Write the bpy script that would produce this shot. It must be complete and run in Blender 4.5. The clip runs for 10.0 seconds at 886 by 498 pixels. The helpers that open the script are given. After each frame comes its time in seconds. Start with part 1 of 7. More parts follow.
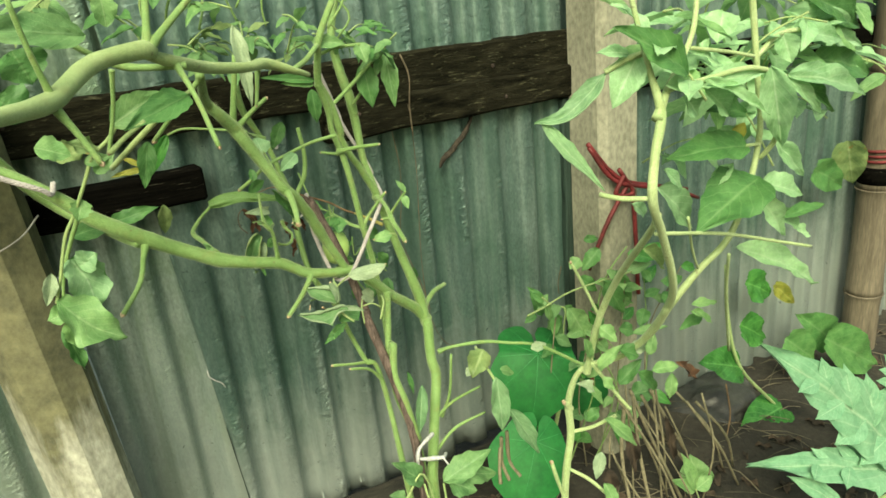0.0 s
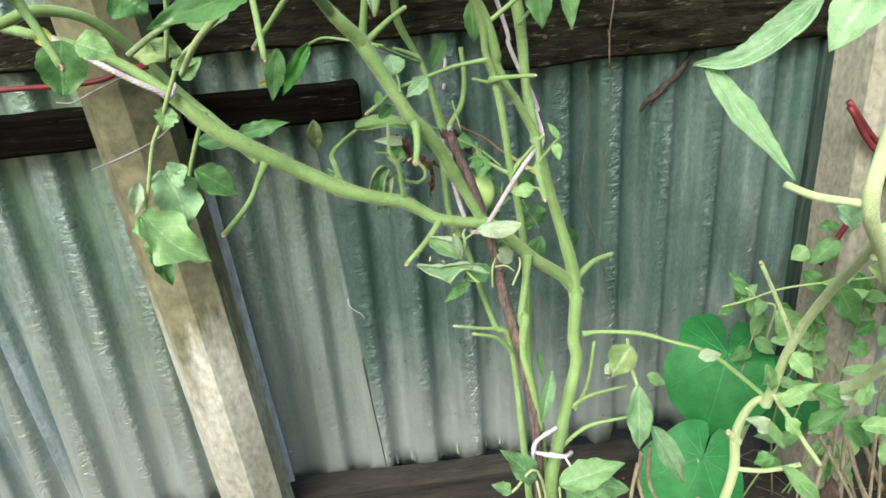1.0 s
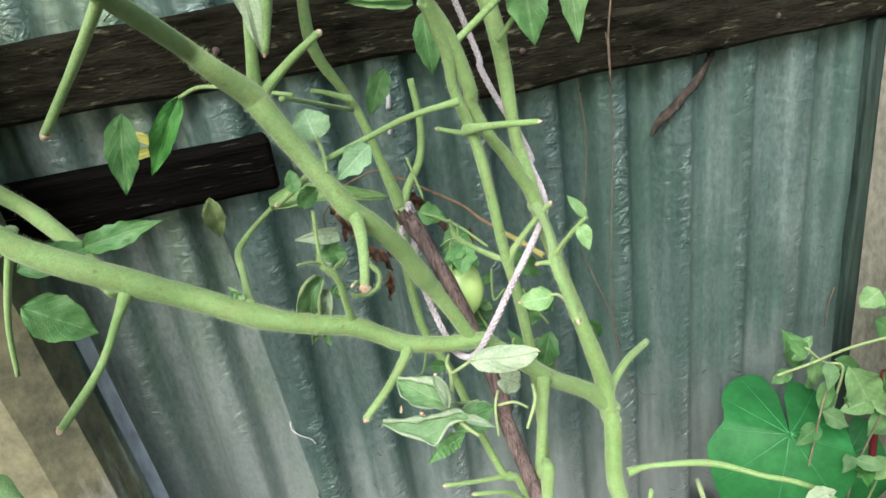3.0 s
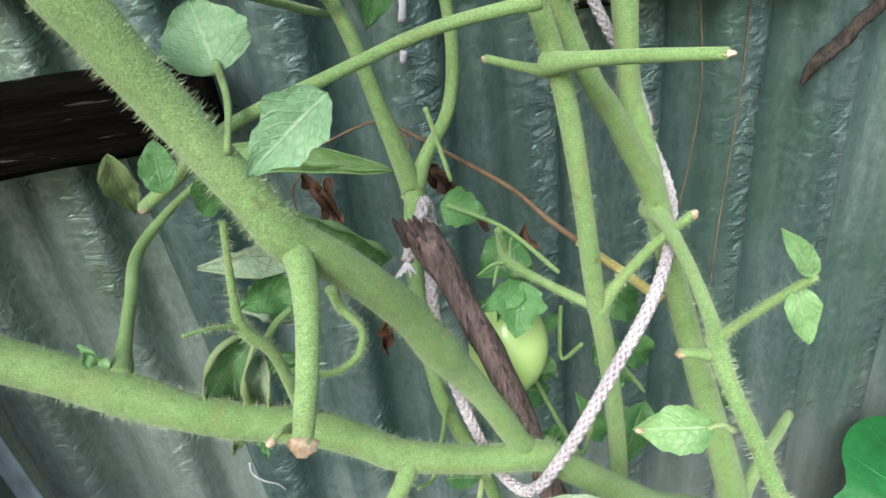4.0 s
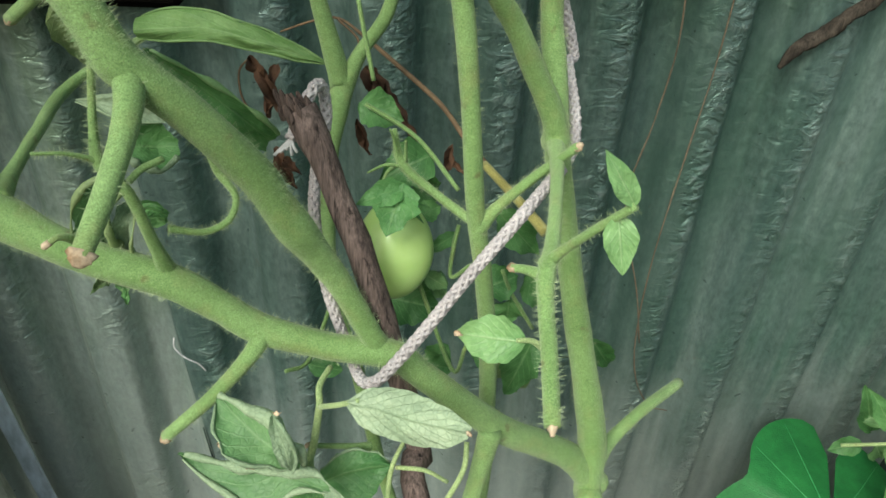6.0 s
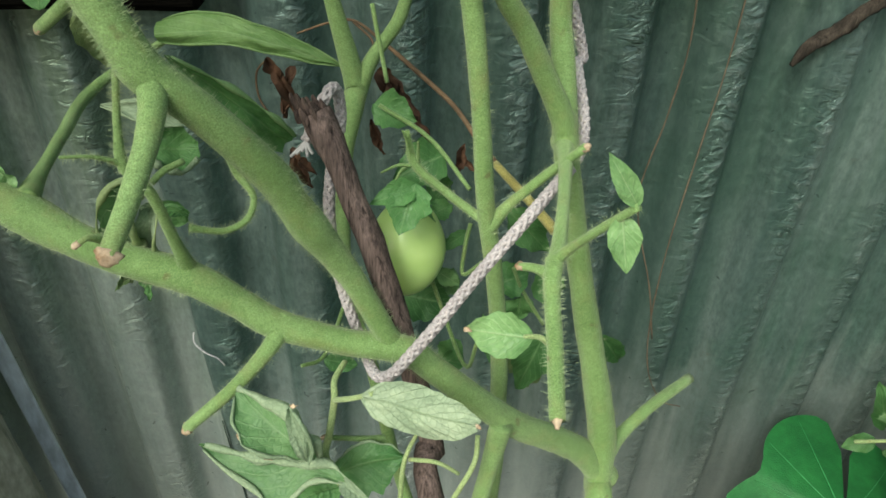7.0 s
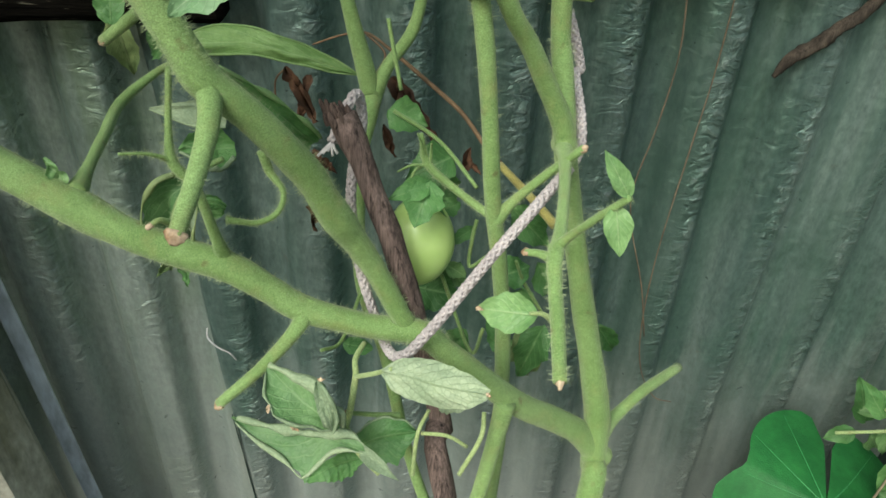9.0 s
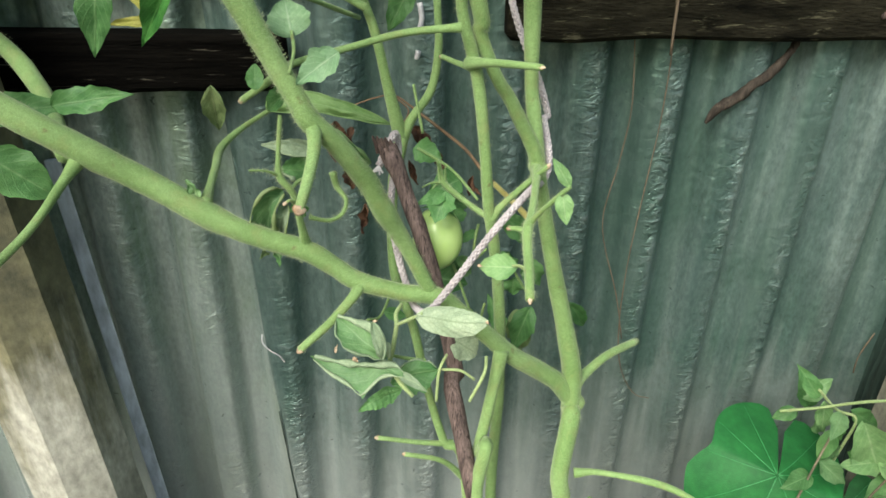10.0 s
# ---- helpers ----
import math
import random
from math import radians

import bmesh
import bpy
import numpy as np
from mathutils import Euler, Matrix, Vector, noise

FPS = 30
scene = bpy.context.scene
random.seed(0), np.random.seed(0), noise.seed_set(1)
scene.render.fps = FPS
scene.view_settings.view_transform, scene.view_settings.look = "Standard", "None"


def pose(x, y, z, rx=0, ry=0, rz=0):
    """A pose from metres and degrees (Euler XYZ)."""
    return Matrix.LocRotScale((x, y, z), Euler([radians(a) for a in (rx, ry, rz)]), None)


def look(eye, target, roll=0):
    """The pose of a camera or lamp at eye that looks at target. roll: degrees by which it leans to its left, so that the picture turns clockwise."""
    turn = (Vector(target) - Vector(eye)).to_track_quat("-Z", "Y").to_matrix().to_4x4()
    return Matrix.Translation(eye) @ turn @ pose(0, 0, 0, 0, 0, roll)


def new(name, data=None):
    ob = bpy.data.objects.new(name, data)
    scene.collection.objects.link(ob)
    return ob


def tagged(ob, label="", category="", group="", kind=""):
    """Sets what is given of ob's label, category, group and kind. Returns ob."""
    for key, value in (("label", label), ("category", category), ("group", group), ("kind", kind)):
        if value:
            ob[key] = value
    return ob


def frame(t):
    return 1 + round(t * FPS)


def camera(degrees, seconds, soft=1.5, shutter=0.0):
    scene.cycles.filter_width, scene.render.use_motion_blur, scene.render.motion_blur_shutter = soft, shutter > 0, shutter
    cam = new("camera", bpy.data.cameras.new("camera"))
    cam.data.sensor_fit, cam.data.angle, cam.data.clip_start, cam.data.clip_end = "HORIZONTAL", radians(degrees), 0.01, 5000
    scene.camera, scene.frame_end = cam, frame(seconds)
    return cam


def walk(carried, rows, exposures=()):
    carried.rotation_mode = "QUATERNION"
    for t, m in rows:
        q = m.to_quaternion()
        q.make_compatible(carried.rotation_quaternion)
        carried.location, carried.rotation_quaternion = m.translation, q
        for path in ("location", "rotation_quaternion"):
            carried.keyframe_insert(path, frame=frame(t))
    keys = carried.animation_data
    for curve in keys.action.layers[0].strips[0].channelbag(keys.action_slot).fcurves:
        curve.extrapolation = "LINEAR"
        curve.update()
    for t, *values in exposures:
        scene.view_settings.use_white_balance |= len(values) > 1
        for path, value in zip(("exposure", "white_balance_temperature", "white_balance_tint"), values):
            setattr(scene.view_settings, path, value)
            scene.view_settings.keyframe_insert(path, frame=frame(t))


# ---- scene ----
cam = camera(65.0, 10.0, soft=1.6)
PATH = [
    (0, (0.0000, 0.0000, 0.9500), (0.8956, 1.6531, 0.2680), -5.80),
    (0.5, (0.1072, 0.0717, 0.9132), (0.6474, 1.8371, 0.1440), -6.98),
    (1, (0.1600, 0.0994, 0.9167), (0.3754, 1.9142, 0.1043), -4.67),
    (1.5, (0.1895, 0.1122, 0.9180), (0.2657, 1.9446, 0.1202), -7.04),
    (2, (0.1928, 0.1502, 0.9231), (0.3682, 1.9851, 0.1469), -6.39),
    (2.2, (0.1894, 0.1664, 0.9347), (0.4354, 2.0169, 0.2169), -6.03),
    (3.3, (0.2024, 0.4732, 0.8640), (0.5657, 2.2414, 0.0027), -9.23),
    (3.5, (0.2143, 0.5325, 0.8409), (0.6053, 2.2867, -0.0365), -7.91),
    (4, (0.2363, 0.6032, 0.8434), (0.4885, 2.3225, -0.1468), -7.27),
    (4.5, (0.2623, 0.6070, 0.8497), (0.4539, 2.2818, -0.2265), -6.04),
    (5, (0.2767, 0.5938, 0.8257), (0.4535, 2.2802, -0.2349), -0.95),
    (5.5, (0.2835, 0.5866, 0.8238), (0.5045, 2.2475, -0.2682), 3.10),
    (7, (0.2882, 0.5766, 0.8308), (0.4394, 2.2241, -0.2930), 2.13),
    (7.5, (0.2820, 0.5764, 0.8305), (0.4258, 2.2204, -0.2993), 2.43),
    (8, (0.2840, 0.5727, 0.8315), (0.4298, 2.2192, -0.2945), 1.84),
    (8.5, (0.2828, 0.5622, 0.8330), (0.4296, 2.2098, -0.2912), 2.18),
    (9, (0.2779, 0.5479, 0.8406), (0.4475, 2.2091, -0.2602), 2.65),
    (9.5, (0.2693, 0.4986, 0.8551), (0.4175, 2.1790, -0.2193), 3.44),
    (10, (0.2613, 0.4030, 0.8773), (0.4147, 2.1590, -0.0677), 1.18),
]

walk(cam, [(t, look(eye, target, roll)) for t, eye, target, roll in PATH],
     exposures=[(0.0, 0.47, 8000, -12), (0.5, 0.55, 7200, -1), (1.0, 0.74, 6400, 8), (2.2, 0.78, 6300, 10), (3.3, 0.8, 6150, 13), (4.5, 0.58, 6000, 8), (5.5, 0.38, 6250, 0), (6.8, 0.15, 6550, 1), (9.0, 0.18, 6550, 3), (10.0, 0.52, 6500, 7)])

# ---- light: an overcast sky, brightest above and behind the eye ----
world = bpy.data.worlds.new("sky")
scene.world = world
world.use_nodes = True
wn = world.node_tree
sky = wn.nodes.new("ShaderNodeTexSky")
sky.sky_type = "NISHITA"
sky.sun_disc = False
sky.sun_elevation, sky.sun_rotation = radians(44), radians(212)
sky.air_density, sky.dust_density, sky.ozone_density = 1.6, 4.0, 0.6
wn.links.new(sky.outputs["Color"], wn.nodes["Background"].inputs["Color"])
wn.nodes["Background"].inputs["Strength"].default_value = 0.15
sun_data = bpy.data.lights.new("sun", "SUN")
sun_data.energy, sun_data.angle, sun_data.color = 3.8, radians(30), (1.0, 0.98, 0.94)
sun = new("sun", sun_data)
sun.matrix_world = look((-1.8, -2.4, 4.2), (0.3, 1.0, 0.4))


# ---- materials ----
def material(name, rough=0.6, metal=0.0, spec=0.5):
    m = bpy.data.materials.new(name)
    m.use_nodes = True
    n = m.node_tree.nodes
    b = n["Principled BSDF"]
    b.inputs["Roughness"].default_value = rough
    b.inputs["Metallic"].default_value = metal
    b.inputs["Specular IOR Level"].default_value = spec
    return m, m.node_tree, b


def coords(nt, kind="Object", scale=(1, 1, 1)):
    tc = nt.nodes.new("ShaderNodeTexCoord")
    mp = nt.nodes.new("ShaderNodeMapping")
    mp.inputs["Scale"].default_value = scale
    nt.links.new(tc.outputs[kind], mp.inputs["Vector"])
    return mp.outputs["Vector"]


def noise_tex(nt, vec, scale, detail=4.0, rough=0.55, distort=0.0):
    t = nt.nodes.new("ShaderNodeTexNoise")
    t.inputs["Scale"].default_value, t.inputs["Detail"].default_value = scale, detail
    t.inputs["Roughness"].default_value, t.inputs["Distortion"].default_value = rough, distort
    nt.links.new(vec, t.inputs["Vector"])
    return t.outputs["Fac"]


def ramp(nt, fac, stops):
    r = nt.nodes.new("ShaderNodeValToRGB")
    e = r.color_ramp.elements
    while len(e) < len(stops):
        e.new(0.5)
    for el, (p, c) in zip(e, stops):
        el.position, el.color = p, (*c, 1) if len(c) == 3 else c
    nt.links.new(fac, r.inputs["Fac"])
    return r.outputs["Color"]


def mix(nt, a, b, fac, mode="MIX"):
    m = nt.nodes.new("ShaderNodeMix")
    m.data_type, m.blend_type = "RGBA", mode
    for sock, v in ((m.inputs[0], fac), (m.inputs[6], a), (m.inputs[7], b)):
        if isinstance(v, (int, float)):
            sock.default_value = v
        elif isinstance(v, tuple):
            sock.default_value = (*v, 1)
        else:
            nt.links.new(v, sock)
    return m.outputs[2]


def bump(nt, b, height, strength, distance=0.002):
    n = nt.nodes.new("ShaderNodeBump")
    n.inputs["Strength"].default_value, n.inputs["Distance"].default_value = strength, distance
    nt.links.new(height, n.inputs["Height"])
    nt.links.new(n.outputs["Normal"], b.inputs["Normal"])


def two_scale(name, dark, light, fine, coarse, rough, scale=(1, 1, 1), relief=0.3, depth=0.002, spots=None, metal=0.0, spec=0.4):
    """A surface that varies at two sizes: broad patches and fine grain."""
    m, nt, b = material(name, rough, metal, spec)
    v = coords(nt, "Object", scale)
    broad = noise_tex(nt, v, coarse, 5.0, 0.6)
    grain = noise_tex(nt, v, fine, 6.0, 0.6)
    col = ramp(nt, broad, [(0.3, dark), (0.7, light)])
    shade = ramp(nt, grain, [(0.3, (0.62, 0.62, 0.62)), (0.7, (1.2, 1.2, 1.2))])
    col = mix(nt, col, shade, 1.0, "MULTIPLY")
    if spots:
        s = noise_tex(nt, v, coarse * 2.3, 4.0, 0.65, 0.6)
        col = mix(nt, col, spots[0], ramp(nt, s, [(spots[1], (0, 0, 0)), (spots[1] + 0.08, (1, 1, 1))]))
    nt.links.new(col, b.inputs["Base Color"])
    bump(nt, b, grain, relief, depth)
    return m


def zinc_material(name, dark, mid, pale, moss, reach=0.34, pitch=0.0775, crinkle=1.0):
    """Old galvanised sheet: soft runs, mossy patches, crinkles along one flank of each ridge, raggedly paler towards
    the foot.
    """
    m, nt, b = material(name, 0.4, 0.55, 0.5)
    v = coords(nt, "Object")

    def calc(op, a, c=None, d=None):
        n = nt.nodes.new("ShaderNodeMath")
        n.operation = op
        for sock, val in zip(n.inputs, (a, c, d)):
            if isinstance(val, (int, float)):
                sock.default_value = val
            elif val is not None:
                nt.links.new(val, sock)
        return n.outputs[0]

    streak = noise_tex(nt, coords(nt, "Object", (34, 34, 3.0)), 1.0, 5.0, 0.6, 0.3)
    fine = noise_tex(nt, coords(nt, "Object", (260, 260, 120)), 1.0, 5.0, 0.65)
    patch = noise_tex(nt, v, 9.0, 6.0, 0.62, 0.4)
    cloud = noise_tex(nt, coords(nt, "Object", (16, 16, 11)), 1.0, 6.0, 0.7, 0.8)
    crust = noise_tex(nt, coords(nt, "Object", (75, 75, 120)), 1.0, 5.0, 0.6, 0.7)
    sep = nt.nodes.new("ShaderNodeSeparateXYZ")
    nt.links.new(v, sep.inputs[0])
    wander = calc("MULTIPLY_ADD", patch, 0.25, -0.125)
    turn = calc("FRACT", calc("ADD", calc("MULTIPLY_ADD", sep.outputs["X"], 1 / pitch, 20 - 0.527 / pitch), wander))
    flank = ramp(nt, turn, [(0.0, (0.5, 0.5, 0.5)), (0.12, (0.9, 0.9, 0.9)), (0.24, (1, 1, 1)), (0.36, (0.12, 0.12, 0.12)), (0.75, (0.06, 0.06, 0.06)), (0.95, (0.25, 0.25, 0.25))])
    flank = mix(nt, (0, 0, 0), flank, ramp(nt, patch, [(0.35, (0.3, 0.3, 0.3)), (0.6, (1, 1, 1))]))
    col = ramp(nt, streak, [(0.28, dark), (0.5, mid), (0.78, pale)])
    col = mix(nt, col, moss, ramp(nt, patch, [(0.47, (0, 0, 0)), (0.7, (0.7, 0.7, 0.7))]))
    col = mix(nt, col, ramp(nt, cloud, [(0.32, (0.86, 0.87, 0.87)), (0.7, (1.12, 1.11, 1.11))]), 1.0, "MULTIPLY")
    col = mix(nt, col, ramp(nt, fine, [(0.3, (0.72, 0.74, 0.74)), (0.7, (1.24, 1.24, 1.24))]), 1.0, "MULTIPLY")
    bands = noise_tex(nt, coords(nt, "Object", (24, 24, 1.1)), 1.0, 3.0, 0.5, 0.2)
    col = mix(nt, col, moss, ramp(nt, bands, [(0.5, (0, 0, 0)), (0.6, (0.5, 0.5, 0.5))]))
    white = mix(nt, (0, 0, 0), ramp(nt, crust, [(0.54, (0, 0, 0)), (0.7, (0.42, 0.42, 0.42))]), flank)
    col = mix(nt, col, (0.42, 0.48, 0.47), white)
    pits = mix(nt, (0, 0, 0), ramp(nt, crust, [(0.3, (0.5, 0.5, 0.5)), (0.42, (0, 0, 0))]), ramp(nt, flank, [(0.4, (0, 0, 0)), (0.9, (1, 1, 1))]))
    col = mix(nt, col, (0.05, 0.075, 0.068), pits)
    rust = noise_tex(nt, v, 34.0, 5.0, 0.7, 0.5)
    col = mix(nt, col, (0.11, 0.085, 0.06), ramp(nt, rust, [(0.66, (0, 0, 0)), (0.76, (0.55, 0.55, 0.55))]))
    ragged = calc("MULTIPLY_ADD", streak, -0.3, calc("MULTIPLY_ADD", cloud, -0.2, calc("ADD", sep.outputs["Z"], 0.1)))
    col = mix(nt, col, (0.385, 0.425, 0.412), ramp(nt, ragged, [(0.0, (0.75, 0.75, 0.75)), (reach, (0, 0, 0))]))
    nt.links.new(col, b.inputs["Base Color"])
    nt.links.new(ramp(nt, crust, [(0.3, (0.27, 0.27, 0.27)), (0.7, (0.46, 0.46, 0.46))]), b.inputs["Roughness"])
    relief = mix(nt, (0.5, 0.5, 0.5), crust, mix(nt, (0.05, 0.05, 0.05), (1, 1, 1), flank))
    dents = noise_tex(nt, coords(nt, "Object", (42, 42, 50)), 1.0, 3.0, 0.5, 0.3)
    relief = mix(nt, relief, dents, 0.15)
    bump(nt, b, relief, crinkle, 0.008)
    return m


def leaf_material(name, deep, fresh, vein, rough=0.5, glow=0.3, wear=None, relief=0.5, net_tint=(0.94, 0.96, 0.94)):
    """Leaf blade: midrib and side veins run by the blade's own coordinates, with light that shines through."""
    m, nt, b = material(name, rough, 0.0, 0.35)
    v = coords(nt, "Object")
    col = ramp(nt, noise_tex(nt, v, 40.0, 5.0, 0.6), [(0.3, deep), (0.72, fresh)])
    info = nt.nodes.new("ShaderNodeObjectInfo")
    vary = ramp(nt, info.outputs["Random"], [(0.0, (0.8, 0.84, 0.8)), (1.0, (1.18, 1.14, 1.1))])
    col = mix(nt, col, vary, 1.0, "MULTIPLY")
    uv = nt.nodes.new("ShaderNodeTexCoord").outputs["UV"]
    sep = nt.nodes.new("ShaderNodeSeparateXYZ")
    nt.links.new(uv, sep.inputs[0])

    def calc(op, a, c=None):
        n = nt.nodes.new("ShaderNodeMath")
        n.operation = op
        for sock, val in zip(n.inputs, (a, c)):
            if val is None:
                continue
            if isinstance(val, (int, float)):
                sock.default_value = val
            else:
                nt.links.new(val, sock)
        return n.outputs[0]

    off = calc("ABSOLUTE", calc("SUBTRACT", sep.outputs["Y"], 0.5))
    side = calc("ABSOLUTE", calc("SUBTRACT", calc("FRACT", calc("SUBTRACT", calc("MULTIPLY", sep.outputs["X"], 7.0), calc("MULTIPLY", off, 5.0))), 0.5))
    rib = calc("MINIMUM", calc("MULTIPLY", off, 14.0), calc("ADD", calc("MULTIPLY", side, 3.2), 0.25))
    lines = ramp(nt, rib, [(0.0, (1, 1, 1)), (0.55, (0, 0, 0))])
    col = mix(nt, col, vein, mix(nt, (0, 0, 0), (0.65, 0.65, 0.65), lines))
    if wear:
        spot = noise_tex(nt, v, 60.0, 3.0, 0.5)
        col = mix(nt, col, wear, ramp(nt, spot, [(0.66, (0, 0, 0)), (0.72, (1, 1, 1))]))
    cells = nt.nodes.new("ShaderNodeTexVoronoi")
    cells.feature = "DISTANCE_TO_EDGE"
    cells.inputs["Scale"].default_value = 400.0
    nt.links.new(v, cells.inputs["Vector"])
    col = mix(nt, col, ramp(nt, cells.outputs["Distance"], [(0.0, net_tint), (0.16, (1.03, 1.03, 1.03))]), 1.0, "MULTIPLY")
    blotch = noise_tex(nt, v, 140.0, 5.0, 0.7)
    col = mix(nt, col, ramp(nt, blotch, [(0.35, (0.86, 0.88, 0.86)), (0.65, (1.1, 1.09, 1.08))]), 1.0, "MULTIPLY")
    nt.links.new(col, b.inputs["Base Color"])
    net = ramp(nt, cells.outputs["Distance"], [(0.0, (0, 0, 0)), (0.22, (1, 1, 1))])
    pucker = mix(nt, noise_tex(nt, v, 130.0, 3.0), net, 0.45)
    height = mix(nt, pucker, ramp(nt, rib, [(0.0, (0, 0, 0)), (0.6, (1, 1, 1))]), 0.5)
    bump(nt, b, height, relief, 0.0012)
    through_light = nt.nodes.new("ShaderNodeBsdfTranslucent")
    nt.links.new(col, through_light.inputs["Color"])
    both = nt.nodes.new("ShaderNodeMixShader")
    both.inputs[0].default_value = glow
    out = nt.nodes["Material Output"]
    nt.links.new(b.outputs[0], both.inputs[1])
    nt.links.new(through_light.outputs[0], both.inputs[2])
    nt.links.new(both.outputs[0], out.inputs["Surface"])
    return m


def stem_material(name, deep, fresh):
    """A hairy green stem: dense tiny gland dots, faint length streaks, tired brownish patches."""
    m, nt, b = material(name, 0.6, 0.0, 0.3)
    v = coords(nt, "Object")
    broad = noise_tex(nt, v, 22.0, 4.0, 0.6)
    grain = noise_tex(nt, v, 1850.0, 4.0, 0.75)
    col = ramp(nt, broad, [(0.3, deep), (0.7, fresh)])
    col = mix(nt, col, ramp(nt, grain, [(0.38, (0.62, 0.65, 0.54)), (0.64, (1.32, 1.3, 1.27))]), 1.0, "MULTIPLY")
    mid = noise_tex(nt, v, 300.0, 6.0, 0.75)
    col = mix(nt, col, ramp(nt, mid, [(0.35, (0.86, 0.87, 0.82)), (0.65, (1.1, 1.1, 1.1))]), 1.0, "MULTIPLY")
    tired = noise_tex(nt, v, 75.0, 5.0, 0.65)
    col = mix(nt, col, (0.2, 0.19, 0.07), ramp(nt, tired, [(0.52, (0, 0, 0)), (0.72, (0.42, 0.42, 0.42))]))
    dots = noise_tex(nt, v, 2200.0, 1.0, 0.5)
    col = mix(nt, col, (0.06, 0.09, 0.025), ramp(nt, dots, [(0.6, (0, 0, 0)), (0.7, (0.4, 0.4, 0.4))]))
    scab = noise_tex(nt, v, 120.0, 2.0, 0.5)
    col = mix(nt, col, (0.1, 0.08, 0.03), ramp(nt, scab, [(0.68, (0, 0, 0)), (0.76, (0.6, 0.6, 0.6))]))
    nt.links.new(col, b.inputs["Base Color"])
    b.inputs["Sheen Weight"].default_value = 0.3
    b.inputs["Sheen Roughness"].default_value = 0.4
    b.inputs["Sheen Tint"].default_value = (0.85, 0.95, 0.7, 1)
    bump(nt, b, mix(nt, grain, mid, 0.35), 0.9, 0.0007)
    return m


def bark_material(name, dark, light):
    """Stringy bark: long fibres, black fissures, grey weathering."""
    m, nt, b = material(name, 0.9, 0.0, 0.25)
    fibre = noise_tex(nt, coords(nt, "Object", (900, 900, 60)), 1.0, 5.0, 0.7, 0.4)
    broad = noise_tex(nt, coords(nt, "Object", (160, 160, 40)), 1.0, 4.0, 0.6)
    crack = noise_tex(nt, coords(nt, "Object", (420, 420, 26)), 1.0, 4.0, 0.6, 0.6)
    col = ramp(nt, broad, [(0.3, dark), (0.7, light)])
    col = mix(nt, col, ramp(nt, fibre, [(0.35, (0.45, 0.45, 0.45)), (0.65, (1.5, 1.45, 1.4))]), 1.0, "MULTIPLY")
    col = mix(nt, col, (0.008, 0.006, 0.005), ramp(nt, crack, [(0.32, (0.9, 0.9, 0.9)), (0.42, (0, 0, 0))]))
    nt.links.new(col, b.inputs["Base Color"])
    bump(nt, b, mix(nt, fibre, crack, 0.6), 1.0, 0.002)
    return m


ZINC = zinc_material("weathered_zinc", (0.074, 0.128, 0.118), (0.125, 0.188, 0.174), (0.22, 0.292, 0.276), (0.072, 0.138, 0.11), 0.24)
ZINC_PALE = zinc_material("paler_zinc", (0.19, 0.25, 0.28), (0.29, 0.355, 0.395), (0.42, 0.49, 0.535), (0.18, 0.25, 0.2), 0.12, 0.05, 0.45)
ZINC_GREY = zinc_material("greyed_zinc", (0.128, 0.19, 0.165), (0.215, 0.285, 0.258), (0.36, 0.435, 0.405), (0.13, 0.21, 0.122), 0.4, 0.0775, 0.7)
ZINC_BLUE = two_scale("bluish_zinc", (0.4, 0.46, 0.53), (0.6, 0.66, 0.73), 120.0, 8.0, 0.5, (1, 1, 0.3), 0.2, 0.0006, metal=0.15)
WOOD_BLACK = two_scale("black_wet_wood", (0.0014, 0.0014, 0.0012), (0.0065, 0.006, 0.0048), 9.0, 2.0, 1.0, (4, 18, 60), 1.0, 0.004, ((0.13, 0.12, 0.095), 0.65), spec=0.03)
WOOD_WORN = two_scale("worn_dark_timber", (0.003, 0.0032, 0.0022), (0.026, 0.0245, 0.016), 16.0, 3.0, 1.0, (6, 18, 30), 1.0, 0.004, ((0.07, 0.068, 0.043), 0.6), spec=0.04)
# Deep green-black standing in for shade beside the post and along a lap.
SHADE_DARK = two_scale("dark_green_shade", (0.008, 0.018, 0.014), (0.035, 0.062, 0.05), 9.0, 2.0, 0.7, (60, 18, 4), 0.8, 0.003, spec=0.3)
WOOD_ROT = two_scale("rotten_timber", (0.006, 0.0055, 0.0045), (0.038, 0.034, 0.026), 9.0, 2.0, 0.9, (4, 16, 36), 1.0, 0.006)
CONCRETE = two_scale("mossy_concrete", (0.16, 0.162, 0.125), (0.43, 0.428, 0.365), 120.0, 4.0, 0.9, (1, 1, 0.6), 0.5, 0.0015, ((0.11, 0.115, 0.065), 0.63))


